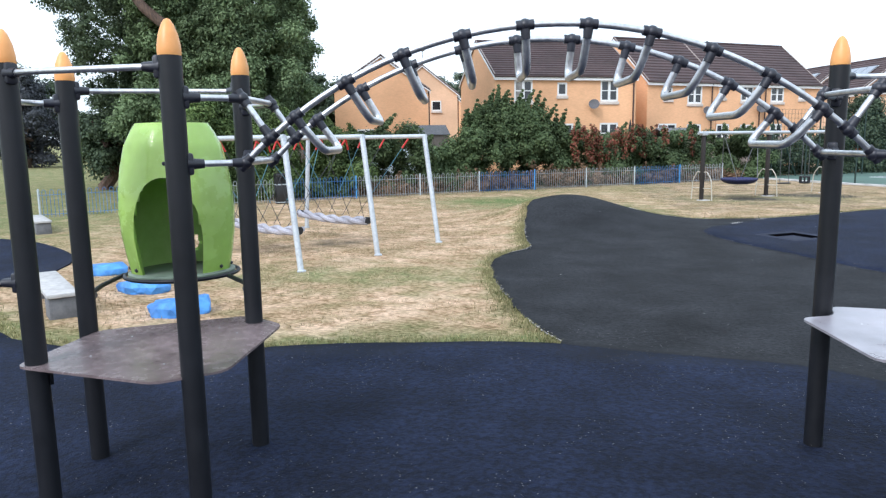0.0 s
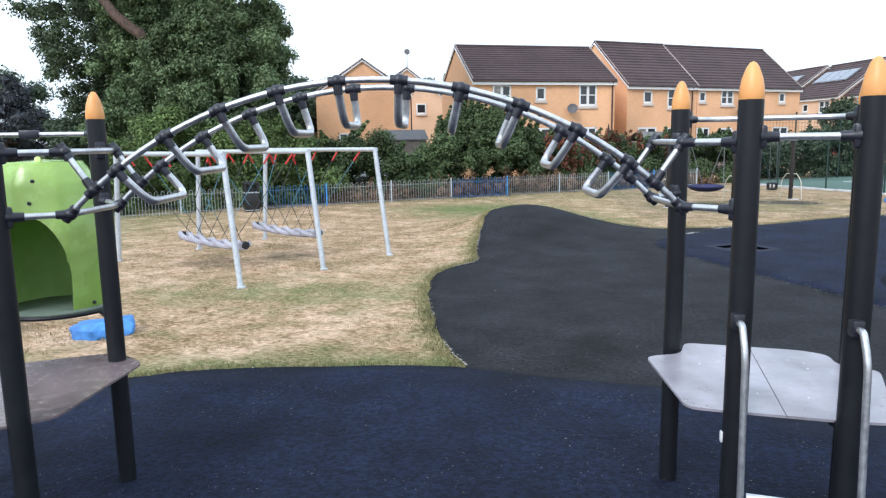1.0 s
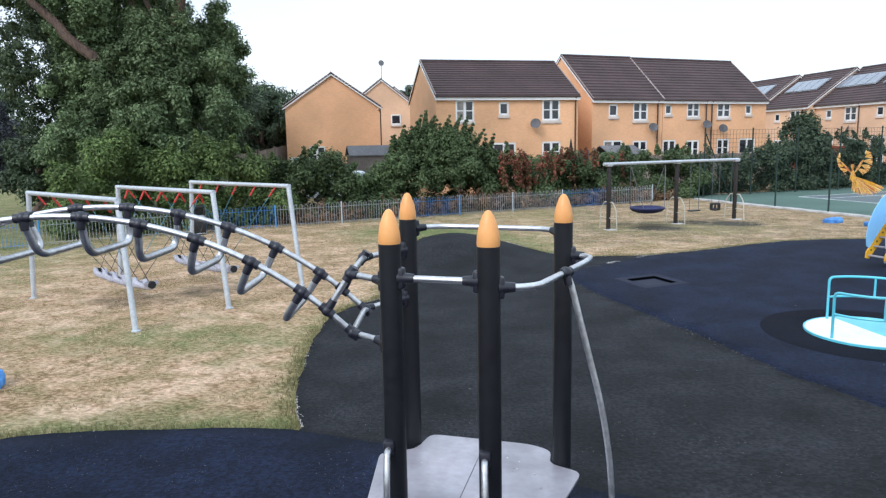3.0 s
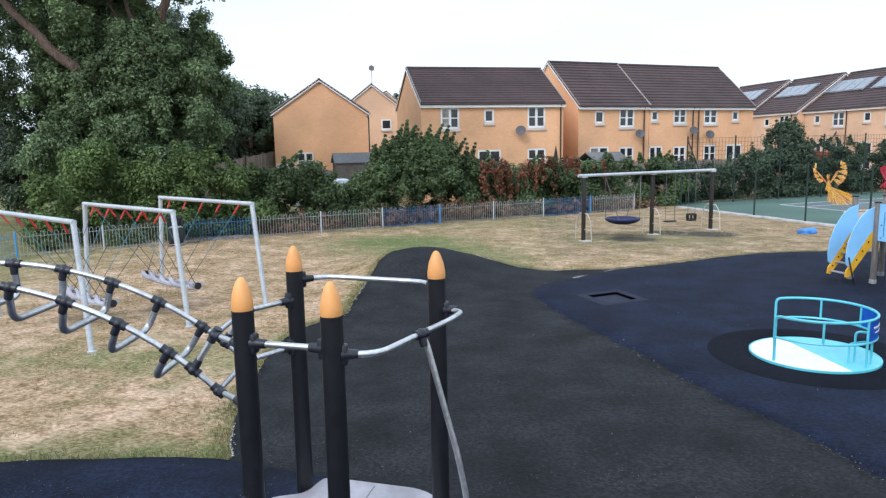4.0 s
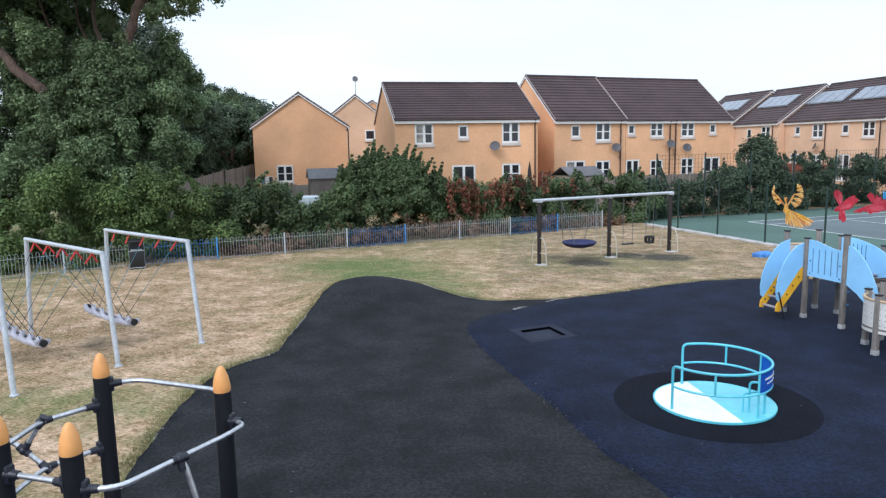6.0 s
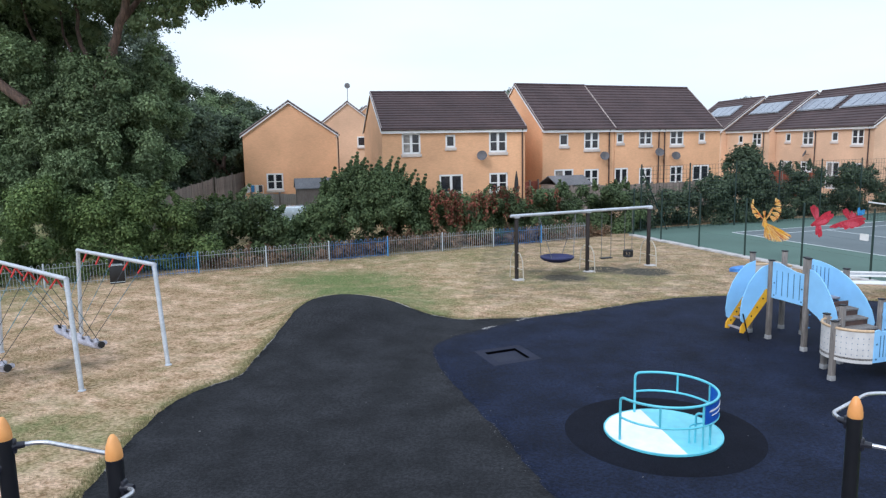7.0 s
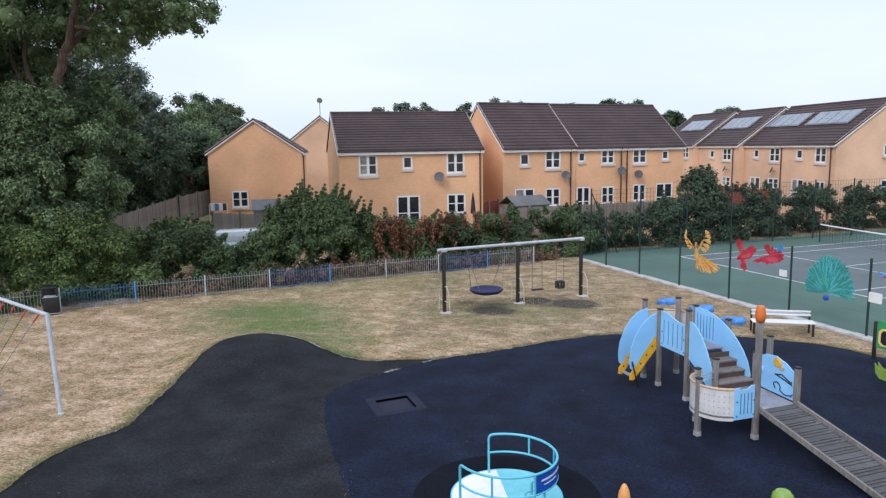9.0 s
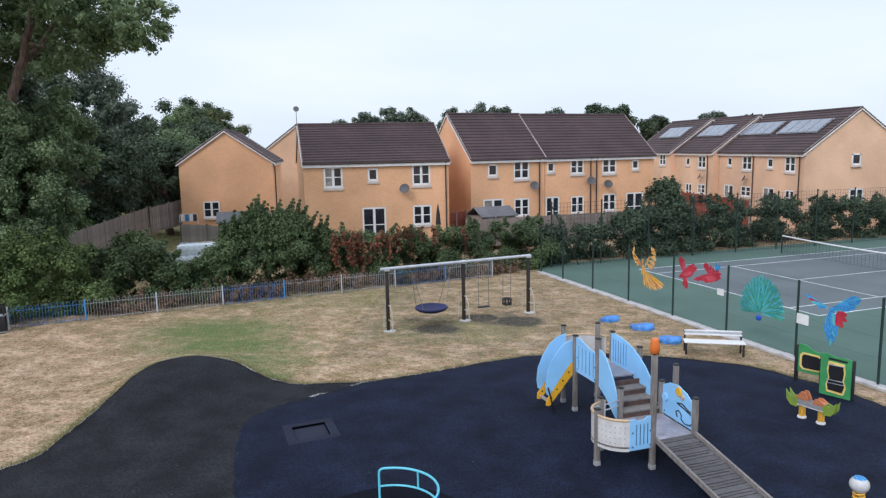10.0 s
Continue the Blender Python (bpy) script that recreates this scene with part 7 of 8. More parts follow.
# stairs between the decks
for k in range(3):
    z = LO_Z + (HI - LO_Z) * (k + 1) / 4
    t = 0.80 - 0.27 * k
    a, b = T3 + E1 * 0.95 * t + E2 * 0.06, T4 + E1 * 0.95 * t - E2 * 0.06
    part("step", slab(bmesh.new(), [tuple(a - E1 * 0.03), tuple(b - E1 * 0.03), tuple(b + E1 * 0.25), tuple(a + E1 * 0.25)], z - 0.035, z), M_GREY_WOOD, mp, smooth=False)
    part("riser", slab(bmesh.new(), [tuple(a + E1 * 0.205), tuple(b + E1 * 0.205), tuple(b + E1 * 0.23), tuple(a + E1 * 0.23)], z - 0.145, z - 0.036), M_RISER, mp, smooth=False)
part("riser", slab(bmesh.new(), [tuple(T3 + E2 * 0.06 + E1 * 0.2), tuple(T4 - E2 * 0.06 + E1 * 0.2), tuple(T4 - E2 * 0.06 + E1 * 0.225), tuple(T3 + E2 * 0.06 + E1 * 0.225)], HI - 0.145, HI - 0.036), M_RISER, mp, smooth=False)
# steep ladder with yellow strings and blue handrail boards
lt, lb = T2 - E1 * 0.06, T2 - E1 * 0.10 - E2 * 0.67
for off in (0.0, 0.50):
    a, b = lt - E1 * off, lb - E1 * off
    ux = V3(b - a, 0)
    part("string", sheet(bmesh.new(), [(-0.02, 1.22), (0.12, 1.20), (1.06, 0.34), (1.08, 0.20), (0.94, 0.18), (-0.02, 0.98)], V3(a, 0), ux, V(0, 0, 1), 0.03), M_YELLOW, mp, "yellow ladder side with bolt holes", smooth=False)
    part("panel", sheet(bmesh.new(), [(-0.05, 1.22), (0.14, 1.20), (0.62, 0.76), (0.96, 0.43), (1.06, 0.48), (1.10, 0.68), (1.05, 0.98), (0.86, 1.30), (0.60, 1.56), (0.32, 1.72), (-0.05, 1.80)], V3(a, 0), ux, V(0, 0, 1), 0.022), M_SKY_PANEL, mp, "pale blue curved handrail board", smooth=False)
    nn = ux.cross(V(0, 0, 1)).normalized()
    for k in range(4):
        c = V3(a, 0) + ux * (0.22 + 0.22 * k) + V(0, 0, 0.98 - 0.2 * k)
        bm = tube(bmesh.new(), [c - nn * 0.018, c + nn * 0.018], 0.022, 10)
        part("bolt", bm, M_BROWN_POST, mp, smooth=False)
for k in range(5):
    t = 0.12 + 0.2 * k
    a = lt.lerp(lb, t)
    c = a - E1 * 0.25
    part("tread", box(bmesh.new(), V3(c, 1.10 - 0.21 * k), (0.48, 0.10, 0.03), -67, 0.006), M_DECK, mp)
part("leg", tube(bmesh.new(), [V3(lb + E1 * 0.04 - E2 * 0.02, 0.66), V3(lb + E1 * 0.10 + E2 * 0.14, -0.03)], 0.016, 8), M_POST, mp)
# ramp of cross boards
RA0, RA1 = TF + E2 * 0.06, T8 - E2 * 0.02
ER = E1
rl = 3.0
for k in range(21):
    t0, t1 = k / 21 + 0.004, (k + 1) / 21 - 0.004
    z0, z1 = LO_Z * (1 - t0) + 0.02, LO_Z * (1 - t1) + 0.02
    bm = bmesh.new()
    c = [V3(RA0 + ER * rl * t0, z0), V3(RA1 + ER * rl * t0, z0), V3(RA1 + ER * rl * t1, z1), V3(RA0 + ER * rl * t1, z1)]
    up = [bm.verts.new(v) for v in c]
    dn = [bm.verts.new(v - V(0, 0, 0.035)) for v in c]
    bm.faces.new(up), bm.faces.new(dn[::-1])
    for j in range(4):
        bm.faces.new((up[j], dn[j], dn[(j + 1) % 4], up[(j + 1) % 4]))
    part("ramp_board", bm, M_RAMP_WOOD, mp, smooth=False)
    if k % 2 == 0 and k > 0:
        bm = bmesh.new()
        tm = (t0 + t1) / 2
        zm = (z0 + z1) / 2
        o = [V3(RA0.lerp(RA1, 0.14) + ER * rl * tm, zm + 0.01), V3(RA0.lerp(RA1, 0.86) + ER * rl * tm, zm + 0.01)]
        tube(bm, o, 0.014, 4)
        part("cleat", bm, M_RAMP_WOOD, mp)
for p in (RA0, RA1):
    bm = bmesh.new()
    a, b = V3(p, LO_Z + 0.04), V3(p + ER * rl, 0.06)
    side = V3(E2, 0) * 0.025
    vs = [bm.verts.new(v) for v in (a - side - V(0, 0, 0.05), a + side - V(0, 0, 0.05), a + side + V(0, 0, 0.05), a - side + V(0, 0, 0.05), b - side - V(0, 0, 0.05), b + side - V(0, 0, 0.05), b + side + V(0, 0, 0.05), b - side + V(0, 0, 0.05))]
    for f in ((0, 1, 2, 3), (4, 5, 6, 7), (0, 1, 5, 4), (1, 2, 6, 5), (2, 3, 7, 6), (3, 0, 4, 7)):
        bm.faces.new([vs[j] for j in f])
    part("ramp_kerb", bm, M_GREY_WOOD, mp, smooth=False)


# ---- rocks, benches ----
def rock(x, y, rx, ry, h, turn, seed, label="blue painted boulder lying in the grass"):
    bm = bmesh.new()
    bmesh.ops.create_icosphere(bm, subdivisions=3, radius=1.0)
    for v in bm.verts:
        q = V(v.co.x, v.co.y, 0.35 * v.co.z)
        k = 1 + 0.30 * noise.noise(q * 1.5 + V(seed, 0, 0)) + 0.14 * noise.noise(q * 3.1 + V(0, seed, 0))
        z = max(v.co.z, -0.45) * h * (1 + 0.15 * noise.noise(v.co * 2.0 + V(0, 0, seed)))
        flat = h * (0.46 + 0.13 * v.co.x - 0.07 * v.co.y + 0.07 * noise.noise(V(v.co.x * 2.0 + seed, v.co.y * 2.0, 0)))
        foot = 1 - 0.22 * max(0.0, 0.25 - v.co.z)
        z = flat + (z - flat) * 0.07 if z > flat else z
        v.co = V(v.co.x * rx * k * foot, v.co.y * ry * k * foot, z)
    return whole("boulder", bm, M_BLUE_ROCK, label, "boulder", "blue boulders", smooth=False, m=pose(x, y, 0.03, 0, 0, turn))


rock(-6.45, 8.0, 0.42, 0.26, 0.30, 25, 1.0)
rock(-7.62, 9.25, 0.40, 0.28, 0.25, -15, 4.0)
rock(-9.05, 10.5, 0.42, 0.30, 0.27, 10, 7.0)
rock(11.8, 25.55, 0.36, 0.25, 0.30, 10, 11.0)
rock(12.78, 24.4, 0.42, 0.29, 0.33, 0, 14.0)
rock(13.3, 22.75, 0.44, 0.29, 0.31, -8, 17.0)


def stone_bench(x, y, turn):
    b = thing("stone_bench", "low bench of a pale slab on two grey blocks", "bench", "stone benches", pose(x, y, 0, 0, 0, turn))
    part("slab", box(bmesh.new(), (0, 0, 0.295), (1.85, 0.36, 0.055), 0, 0.012), M_CONCRETE, b)
    for k in (-0.72, 0.72):
        part("block", box(bmesh.new(), (k, 0, 0.115), (0.34, 0.33, 0.305), 0, 0.03), M_SHED_ROOF, b)
    return b


stone_bench(-8.35, 8.30, -47)
stone_bench(-14.2, 16.0, -47)

bench = thing("bench", "white slatted steel bench with a backrest", "bench", m=pose(14.35, 21.6, 0, 0, 0, -7))
for y, z, tilt in ((-0.02, 0.40, 0), (-0.17, 0.40, 0), (-0.32, 0.40, 0)):
    part("seat_slat", box(bmesh.new(), (0, y, z), (1.75, 0.13, 0.035), 0, 0.01), M_WHITE, bench)
part("back_plate", box(bmesh.new(), (0, 0.105, 0.605), (1.66, 0.012, 0.16), 0, 0.004), M_GALV, bench, "grey steel back sheet")
for z in (0.555, 0.665):
    part("back_slat", box(bmesh.new(), (0, 0.09 + (z - 0.62) * 0.2, z), (1.68, 0.03, 0.05), 0, 0.01), M_WHITE, bench)
for k in (-0.82, 0.82):
    bm = bmesh.new()
    box(bm, (k, -0.30, 0.18), (0.06, 0.06, 0.40), 0, 0.01), box(bm, (k, 0.13, 0.34), (0.05, 0.06, 0.70), 0, 0.01), box(bm, (k, -0.1, 0.37), (0.05, 0.44, 0.04), 0, 0.008)
    part("leg", bm, M_BROWN_POST, bench)

# ---- play panels, springers ----
pp = thing("blackboard_stand", "green double play stand with framed blackboards on dark posts", "play board")
for x, y, z in ((15.80, 19.07, 1.02), (16.33, 18.72, 0.8), (16.04, 18.13, 0.98), (16.55, 17.60, 1.02)):
    part("post", box(bmesh.new(), (x, y, z / 2), (0.09, 0.09, z), -42, 0.015), M_BLACK, pp)


def play_board(a, b, outline, frame_line, inner):
    """A green board with a yellow border and a blackboard on its face."""
    a, b = Vector(a), Vector(b)
    ux = V3(b - a, 0)
    nn = V3(b - a, 0).cross(V(0, 0, 1)).normalized()
    ob = part("board", sheet(bmesh.new(), outline, V3(a, 0), ux, V(0, 0, 1), 0.035), M_GREEN_PANEL, pp, smooth=False)
    yb = part("border", sheet(bmesh.new(), frame_line, V3(a, 0) + nn * 0.026, ux, V(0, 0, 1), 0.016), M_PALE_YELLOW, ob, "pale yellow border", smooth=False)
    part("blackboard", sheet(bmesh.new(), inner, V3(a, 0) + nn * 0.038, ux, V(0, 0, 1), 0.014), M_BLACKBOARD, yb, smooth=False)
    return ob, a, ux, nn


def shrink(outline, k):
    cx, cz = sum(p[0] for p in outline) / len(outline), sum(p[1] for p in outline) / len(outline)
    return [(cx + (x - cx) * k, cz + (z - cz) * k) for x, z in outline]


oct_ = [(0.12, 0.46), (0.24, 0.37), (0.94, 0.37), (1.02, 0.44), (1.02, 0.73), (0.92, 0.81), (0.22, 0.84), (0.12, 0.76)]
play_board((15.80, 19.05), (16.28, 18.63), [(0.0, 0.30), (1.04, 0.28), (1.04, 0.86), (0.62, 0.92), (0.34, 1.04), (0.10, 1.06), (0.0, 0.98)], oct_, shrink(oct_, 0.8))
wavy = [(0.24, 0.13), (0.78, 0.10), (0.86, 0.30), (0.78, 0.47), (0.82, 0.68), (0.78, 0.90), (0.26, 0.93), (0.22, 0.71), (0.28, 0.51), (0.20, 0.32)]
pb, pa, pux, pnn = play_board((15.97, 18.04), (16.50, 17.56), [(0.0, 0.04), (1.0, 0.02), (1.0, 1.02), (0.74, 1.06), (0.5, 1.04), (0.22, 1.11), (0.0, 1.09)], wavy, shrink(wavy, 0.84))
for z in (0.37, 0.45, 0.84):
    part("shelf", tube(bmesh.new(), [V3(pa, z) + pux * 0.24 + pnn * 0.05, V3(pa, z) + pux * 0.80 + pnn * 0.05], 0.012, 6), M_STEEL, pb)
part("slot", sheet(bmesh.new(), rounded([(0.25, 0.965), (0.86, 0.94), (0.86, 0.99), (0.25, 1.015)], 0.02), V3(pa, 0) + pnn * 0.02, pux, V(0, 0, 1), 0.01), M_BLACKBOARD, pb, smooth=False)


def spring(par, x, y, z0, z1, r=0.075, turns=6):
    pts = [V(x + r * math.cos(a), y + r * math.sin(a), z0 + (z1 - z0) * a / (turns * 2 * math.pi)) for a in (k * math.pi / 6 for k in range(turns * 12 + 1))]
    return part("spring", tube(bmesh.new(), pts, 0.017, 6), M_YELLOW, par, "yellow coil spring")


sp = thing("spring_seesaw", "lime and orange seesaw on two yellow springs", "springer", m=pose(0, 0, 0))
S1, S2 = Vector((14.90, 16.42)), Vector((15.17, 16.06))
for s in (S1, S2):
    spring(sp, s.x, s.y, 0.06, 0.33, 0.062)
    part("base", lathe(bmesh.new(), [(0.10, -0.01), (0.10, 0.05), (0.075, 0.06)], 14, (s.x, s.y, 0)), M_WHITE, sp)
mid_s, dir_s = (S1 + S2) / 2, (S2 - S1).normalized()
ux = V3(dir_s, 0)
for side in (-0.075, 0.075):
    o = V3(mid_s, -0.08) + V(-dir_s.y, dir_s.x, 0) * side
    for sg in (1, -1):
        part("wing", sheet(bmesh.new(), [(sg * x * 0.66, z) for x, z in ((0.28, 0.46), (0.50, 0.34), (0.72, 0.36), (0.86, 0.48), (0.90, 0.70), (0.80, 0.62), (0.70, 0.56), (0.55, 0.58), (0.40, 0.62), (0.28, 0.60))], o, ux, V(0, 0, 1), 0.025), M_LIME_PANEL, sp, smooth=False)
    part("middle", sheet(bmesh.new(), [(-0.28, 0.42), (0.28, 0.42), (0.29, 0.52), (0.10, 0.51), (-0.05, 0.54), (-0.29, 0.55)], o + V(0, 0, 0.004), ux, V(0, 0, 1), 0.032), M_FOOT, sp, "worn pale grey board", smooth=False)
    for hump in ([(-0.31, 0.555), (-0.05, 0.545), (-0.08, 0.64), (-0.14, 0.735), (-0.22, 0.735), (-0.31, 0.62)], [(0.06, 0.515), (0.30, 0.525), (0.31, 0.60), (0.20, 0.66), (0.11, 0.65)]):
        part("backrest", sheet(bmesh.new(), hump, o + V(0, 0, 0.004), ux, V(0, 0, 1), 0.032), M_SPRING_ORANGE, sp, smooth=False)
for k in (-0.24, 0.24):
    c = mid_s + dir_s * k
    part("seat", box(bmesh.new(), V3(c, 0.50), (0.20, 0.2, 0.03), math.degrees(math.atan2(dir_s.y, dir_s.x)), 0.008), M_SPRING_ORANGE, sp)
part("plate", box(bmesh.new(), V3(mid_s, 0.335), (0.62, 0.18, 0.03), math.degrees(math.atan2(dir_s.y, dir_s.x)), 0.008), M_WHITE, sp)

sr = thing("spring_ball", "round pale ball seat on a yellow spring", "springer")
spring(sr, 14.05, 12.0, 0.05, 0.44, 0.085)
part("base", lathe(bmesh.new(), [(0.14, -0.01), (0.14, 0.05), (0.1, 0.06)], 14, (14.05, 12.0, 0)), M_WHITE, sr)
part("ball", lathe(bmesh.new(), [(0, 0.44), (0.10, 0.455), (0.145, 0.51), (0.16, 0.57), (0.145, 0.63), (0.10, 0.685), (0, 0.70)], 22, (14.05, 12.0, 0)), M_BALL, sr)
part("top", lathe(bmesh.new(), [(0.105, 0.680), (0.08, 0.704), (0, 0.716)], 18, (14.05, 12.0, 0)), M_FEATHER_BLUE, sr)


lb_ = thing("spring_ball", "round lime green ball seat on a yellow spring", "springer")
spring(lb_, 10.15, 10.15, 0.05, 0.44, 0.085)
part("base", lathe(bmesh.new(), [(0.14, -0.01), (0.14, 0.05), (0.1, 0.06)], 14, (10.15, 10.15, 0)), M_WHITE, lb_)
part("ball", lathe(bmesh.new(), [(0, 0.44), (0.10, 0.455), (0.145, 0.51), (0.16, 0.57), (0.145, 0.63), (0.10, 0.685), (0, 0.70)], 22, (10.15, 10.15, 0)), M_LIME_PANEL, lb_)


# ---- painted ornaments on the court fence ----
OA = V3(FENCE_A, 0)
OX = V3(FD, 0)
ON = V3(-FN, 0)


def along_fence(x, y):
    return (Vector((x, y)) - FENCE_A).dot(FD)


def feather(par, a, b, w, material, deep):
    """A flat tapering strip fixed to the fence, from a to b, both (along, height)."""
    pa, pb = (OA + OX * k[0] + V(0, 0, k[1]) + ON * deep for k in (a, b))
    d = pb - pa
    n = d.normalized().cross(ON) * w
    pts = [(0, 0.2), (0.35, 0.45), (0.78, 0.5), (0.95, 0.25), (1.0, 0.0), (0.93, -0.28), (0.75, -0.5), (0.35, -0.42), (0, -0.2)]
    bm = bmesh.new()
    f = [bm.verts.new(pa + d * x + n * y + ON * 0.004) for x, y in pts]
    g = [bm.verts.new(pa + d * x + n * y) for x, y in pts]
    bm.faces.new(f), bm.faces.new(g[::-1])
    for j in range(len(pts)):
        k = (j + 1) % len(pts)
        bm.faces.new((f[j], f[k], g[k], g[j]))
    return part("feather", bm, material, par, smooth=False)


rg = random.Random(4)


def spray(par, root, tips, n, w, material, deep, short=0.55, start=0.35):
    """Strips from near a root towards a run of tips."""
    for k in range(n):
        t = (k + rg.random()) / n * (len(tips) - 1)
        j = min(int(t), len(tips) - 2)
        tip = Vector(tips[j]).lerp(Vector(tips[j + 1]), t - j)
        r = Vector(root)
        reach = 1.0 if k % 3 == 0 else rg.uniform(short, 1.0)
        feather(par, tuple(r.lerp(tip, rg.uniform(0, start))), tuple(r.lerp(tip, reach)), w * rg.uniform(0.75, 1.2), material[k % len(material)], deep + 0.0016 * (k % 9))


def ornament(label):
    return thing("fence_ornament", label, "ornament", "painted fence ornaments")


GOLDS = (M_FEATHER_GOLD, M_FEATHER_STRAW, M_YELLOW, M_FEATHER_GOLD, M_FEATHER_RUST)
o = ornament("golden orange cut-out ornament of lacy feathered strips")
for root, tips, n in (((8.45, 1.72), [(8.22, 1.62), (8.06, 1.80)], 9), ((8.25, 1.84), [(8.02, 1.80), (7.94, 2.02)], 10), ((8.12, 2.02), [(7.92, 2.02), (7.92, 2.24)], 9), ((8.06, 2.16), [(7.93, 2.24), (8.04, 2.38)], 7),
                      ((8.88, 1.78), [(9.10, 1.56), (9.32, 1.70)], 11), ((8.98, 1.92), [(9.32, 1.72), (9.44, 1.92)], 12), ((9.05, 2.08), [(9.44, 1.94), (9.46, 2.16)], 12), ((9.10, 2.22), [(9.45, 2.18), (9.36, 2.38)], 10), ((9.12, 2.30), [(9.34, 2.40), (9.16, 2.48)], 7)):
    spray(o, root, tips, n, 0.055, GOLDS, 0.03, 0.5, 0.3)
spray(o, (8.62, 1.60), [(8.10, 2.05), (8.30, 1.85)], 5, 0.06, GOLDS, 0.045, 0.8, 0.1)
spray(o, (8.72, 1.60), [(9.02, 1.98), (9.10, 2.2)], 6, 0.07, GOLDS, 0.045, 0.8, 0.1)
spray(o, (8.66, 1.78), [(8.55, 1.34), (8.70, 1.26), (8.84, 1.36)], 14, 0.06, GOLDS, 0.05)
spray(o, (8.70, 1.50), [(8.66, 0.92), (8.90, 0.84), (9.2, 0.80), (9.5, 0.84), (9.85, 0.95), (10.02, 1.12), (9.6, 1.26)], 70, 0.048, GOLDS, 0.04, 0.4, 0.6)
spray(o, (8.66, 1.68), [(8.60, 1.95), (8.72, 1.96)], 5, 0.07, GOLDS, 0.06)
REDS = (M_FEATHER_RED, M_FEATHER_RED, M_FEATHER_PINK)
o = ornament("red cut-out ornament of feathered strips")
spray(o, (11.10, 1.72), [(10.74, 2.28), (10.86, 2.36), (11.02, 2.28)], 10, 0.14, REDS, 0.03)
spray(o, (11.08, 1.80), [(11.04, 1.28), (11.23, 1.20), (11.36, 1.34)], 9, 0.13, REDS, 0.035)
spray(o, (10.82, 1.60), [(11.62, 2.18), (11.78, 2.06), (11.6, 1.86), (11.4, 1.72)], 14, 0.15, REDS, 0.05)
o = ornament("red cut-out ornament with a blue tip")
spray(o, (12.25, 1.92), [(11.52, 1.60), (11.8, 1.62), (12.1, 1.68)], 8, 0.11, REDS, 0.03)
spray(o, (12.45, 1.86), [(12.05, 2.26), (12.16, 2.32), (12.42, 2.26), (12.6, 2.18)], 10, 0.14, REDS, 0.035)
spray(o, (12.05, 1.80), [(12.8, 2.16), (13.02, 2.02), (12.9, 1.86), (12.6, 1.72), (12.3, 1.66)], 16, 0.17, REDS, 0.05)
spray(o, (12.66, 2.14), [(12.66, 2.40), (12.9, 2.36), (12.95, 2.26)], 5, 0.10, (M_FEATHER_BLUE,), 0.06)
o = ornament("teal fan-shaped cut-out ornament of many strips")
FAN = [(13.84, 1.02), (13.80, 1.30), (13.86, 1.60), (13.99, 1.88), (14.3, 2.19), (14.67, 2.32), (15.05, 2.26), (15.4, 1.98), (15.62, 1.52), (15.68, 1.02)]
TEALS = (M_FEATHER_TEAL, M_FEATHER_GREEN, M_FEATHER_TEAL, M_FEATHER_AQUA)
for reach, n, deep in ((1.0, 90, 0.03), (0.80, 66, 0.045), (0.58, 44, 0.06)):
    tips = [tuple(Vector((14.68, 1.10)).lerp(Vector(q), reach)) for q in FAN]
    spray(o, (14.68, 1.10), tips, n, 0.072 * (0.5 + 0.5 * reach), TEALS, deep, 0.9, 0.5)
part("disc", lathe(bmesh.new(), [(0, -0.10), (0.065, -0.07), (0.09, 0), (0.065, 0.07), (0, 0.10)], 12, tuple(OA + OX * 14.69 + ON * 0.10 + V(0, 0, 0.95))), M_ROYAL, o)
BLUES = (M_FEATHER_BLUE, M_FEATHER_AQUA, M_FEATHER_BLUE, M_FEATHER_BLUE)
o = ornament("bright blue cut-out ornament with a red patch")
spray(o, (17.15, 1.76), [(16.28, 2.03), (16.45, 1.92), (16.72, 1.72)], 9, 0.09, BLUES + (M_FEATHER_RED,), 0.03)
spray(o, (17.15, 1.70), [(17.95, 2.28), (18.14, 2.22), (18.02, 1.98), (17.75, 1.80)], 18, 0.13, BLUES, 0.03)
spray(o, (17.22, 1.82), [(17.02, 1.10), (17.16, 0.86), (17.28, 0.70), (17.45, 0.98), (17.46, 1.3)], 20, 0.14, BLUES, 0.04)
spray(o, (17.44, 1.74), [(17.42, 1.34), (17.62, 1.30), (17.76, 1.52), (17.74, 1.74)], 10, 0.13, (M_FEATHER_RED,), 0.065)
for x, y, z, w, h in ((15.31, 23.92, 1.43, 0.32, 0.22), (16.74, 20.88, 1.26, 0.42, 0.30)):
    s0 = along_fence(x, y)
    bm = bmesh.new()
    sheet(bm, rounded([(-w / 2, -h / 2), (w / 2, -h / 2), (w / 2, h / 2), (-w / 2, h / 2)], 0.03), OA + OX * s0 + V(0, 0, z) + ON * 0.045, OX, V(0, 0, 1), 0.012)
    whole("notice", bm, M_WHITE, "blank white notice fixed to the court fence", "sign", "notices", smooth=False)


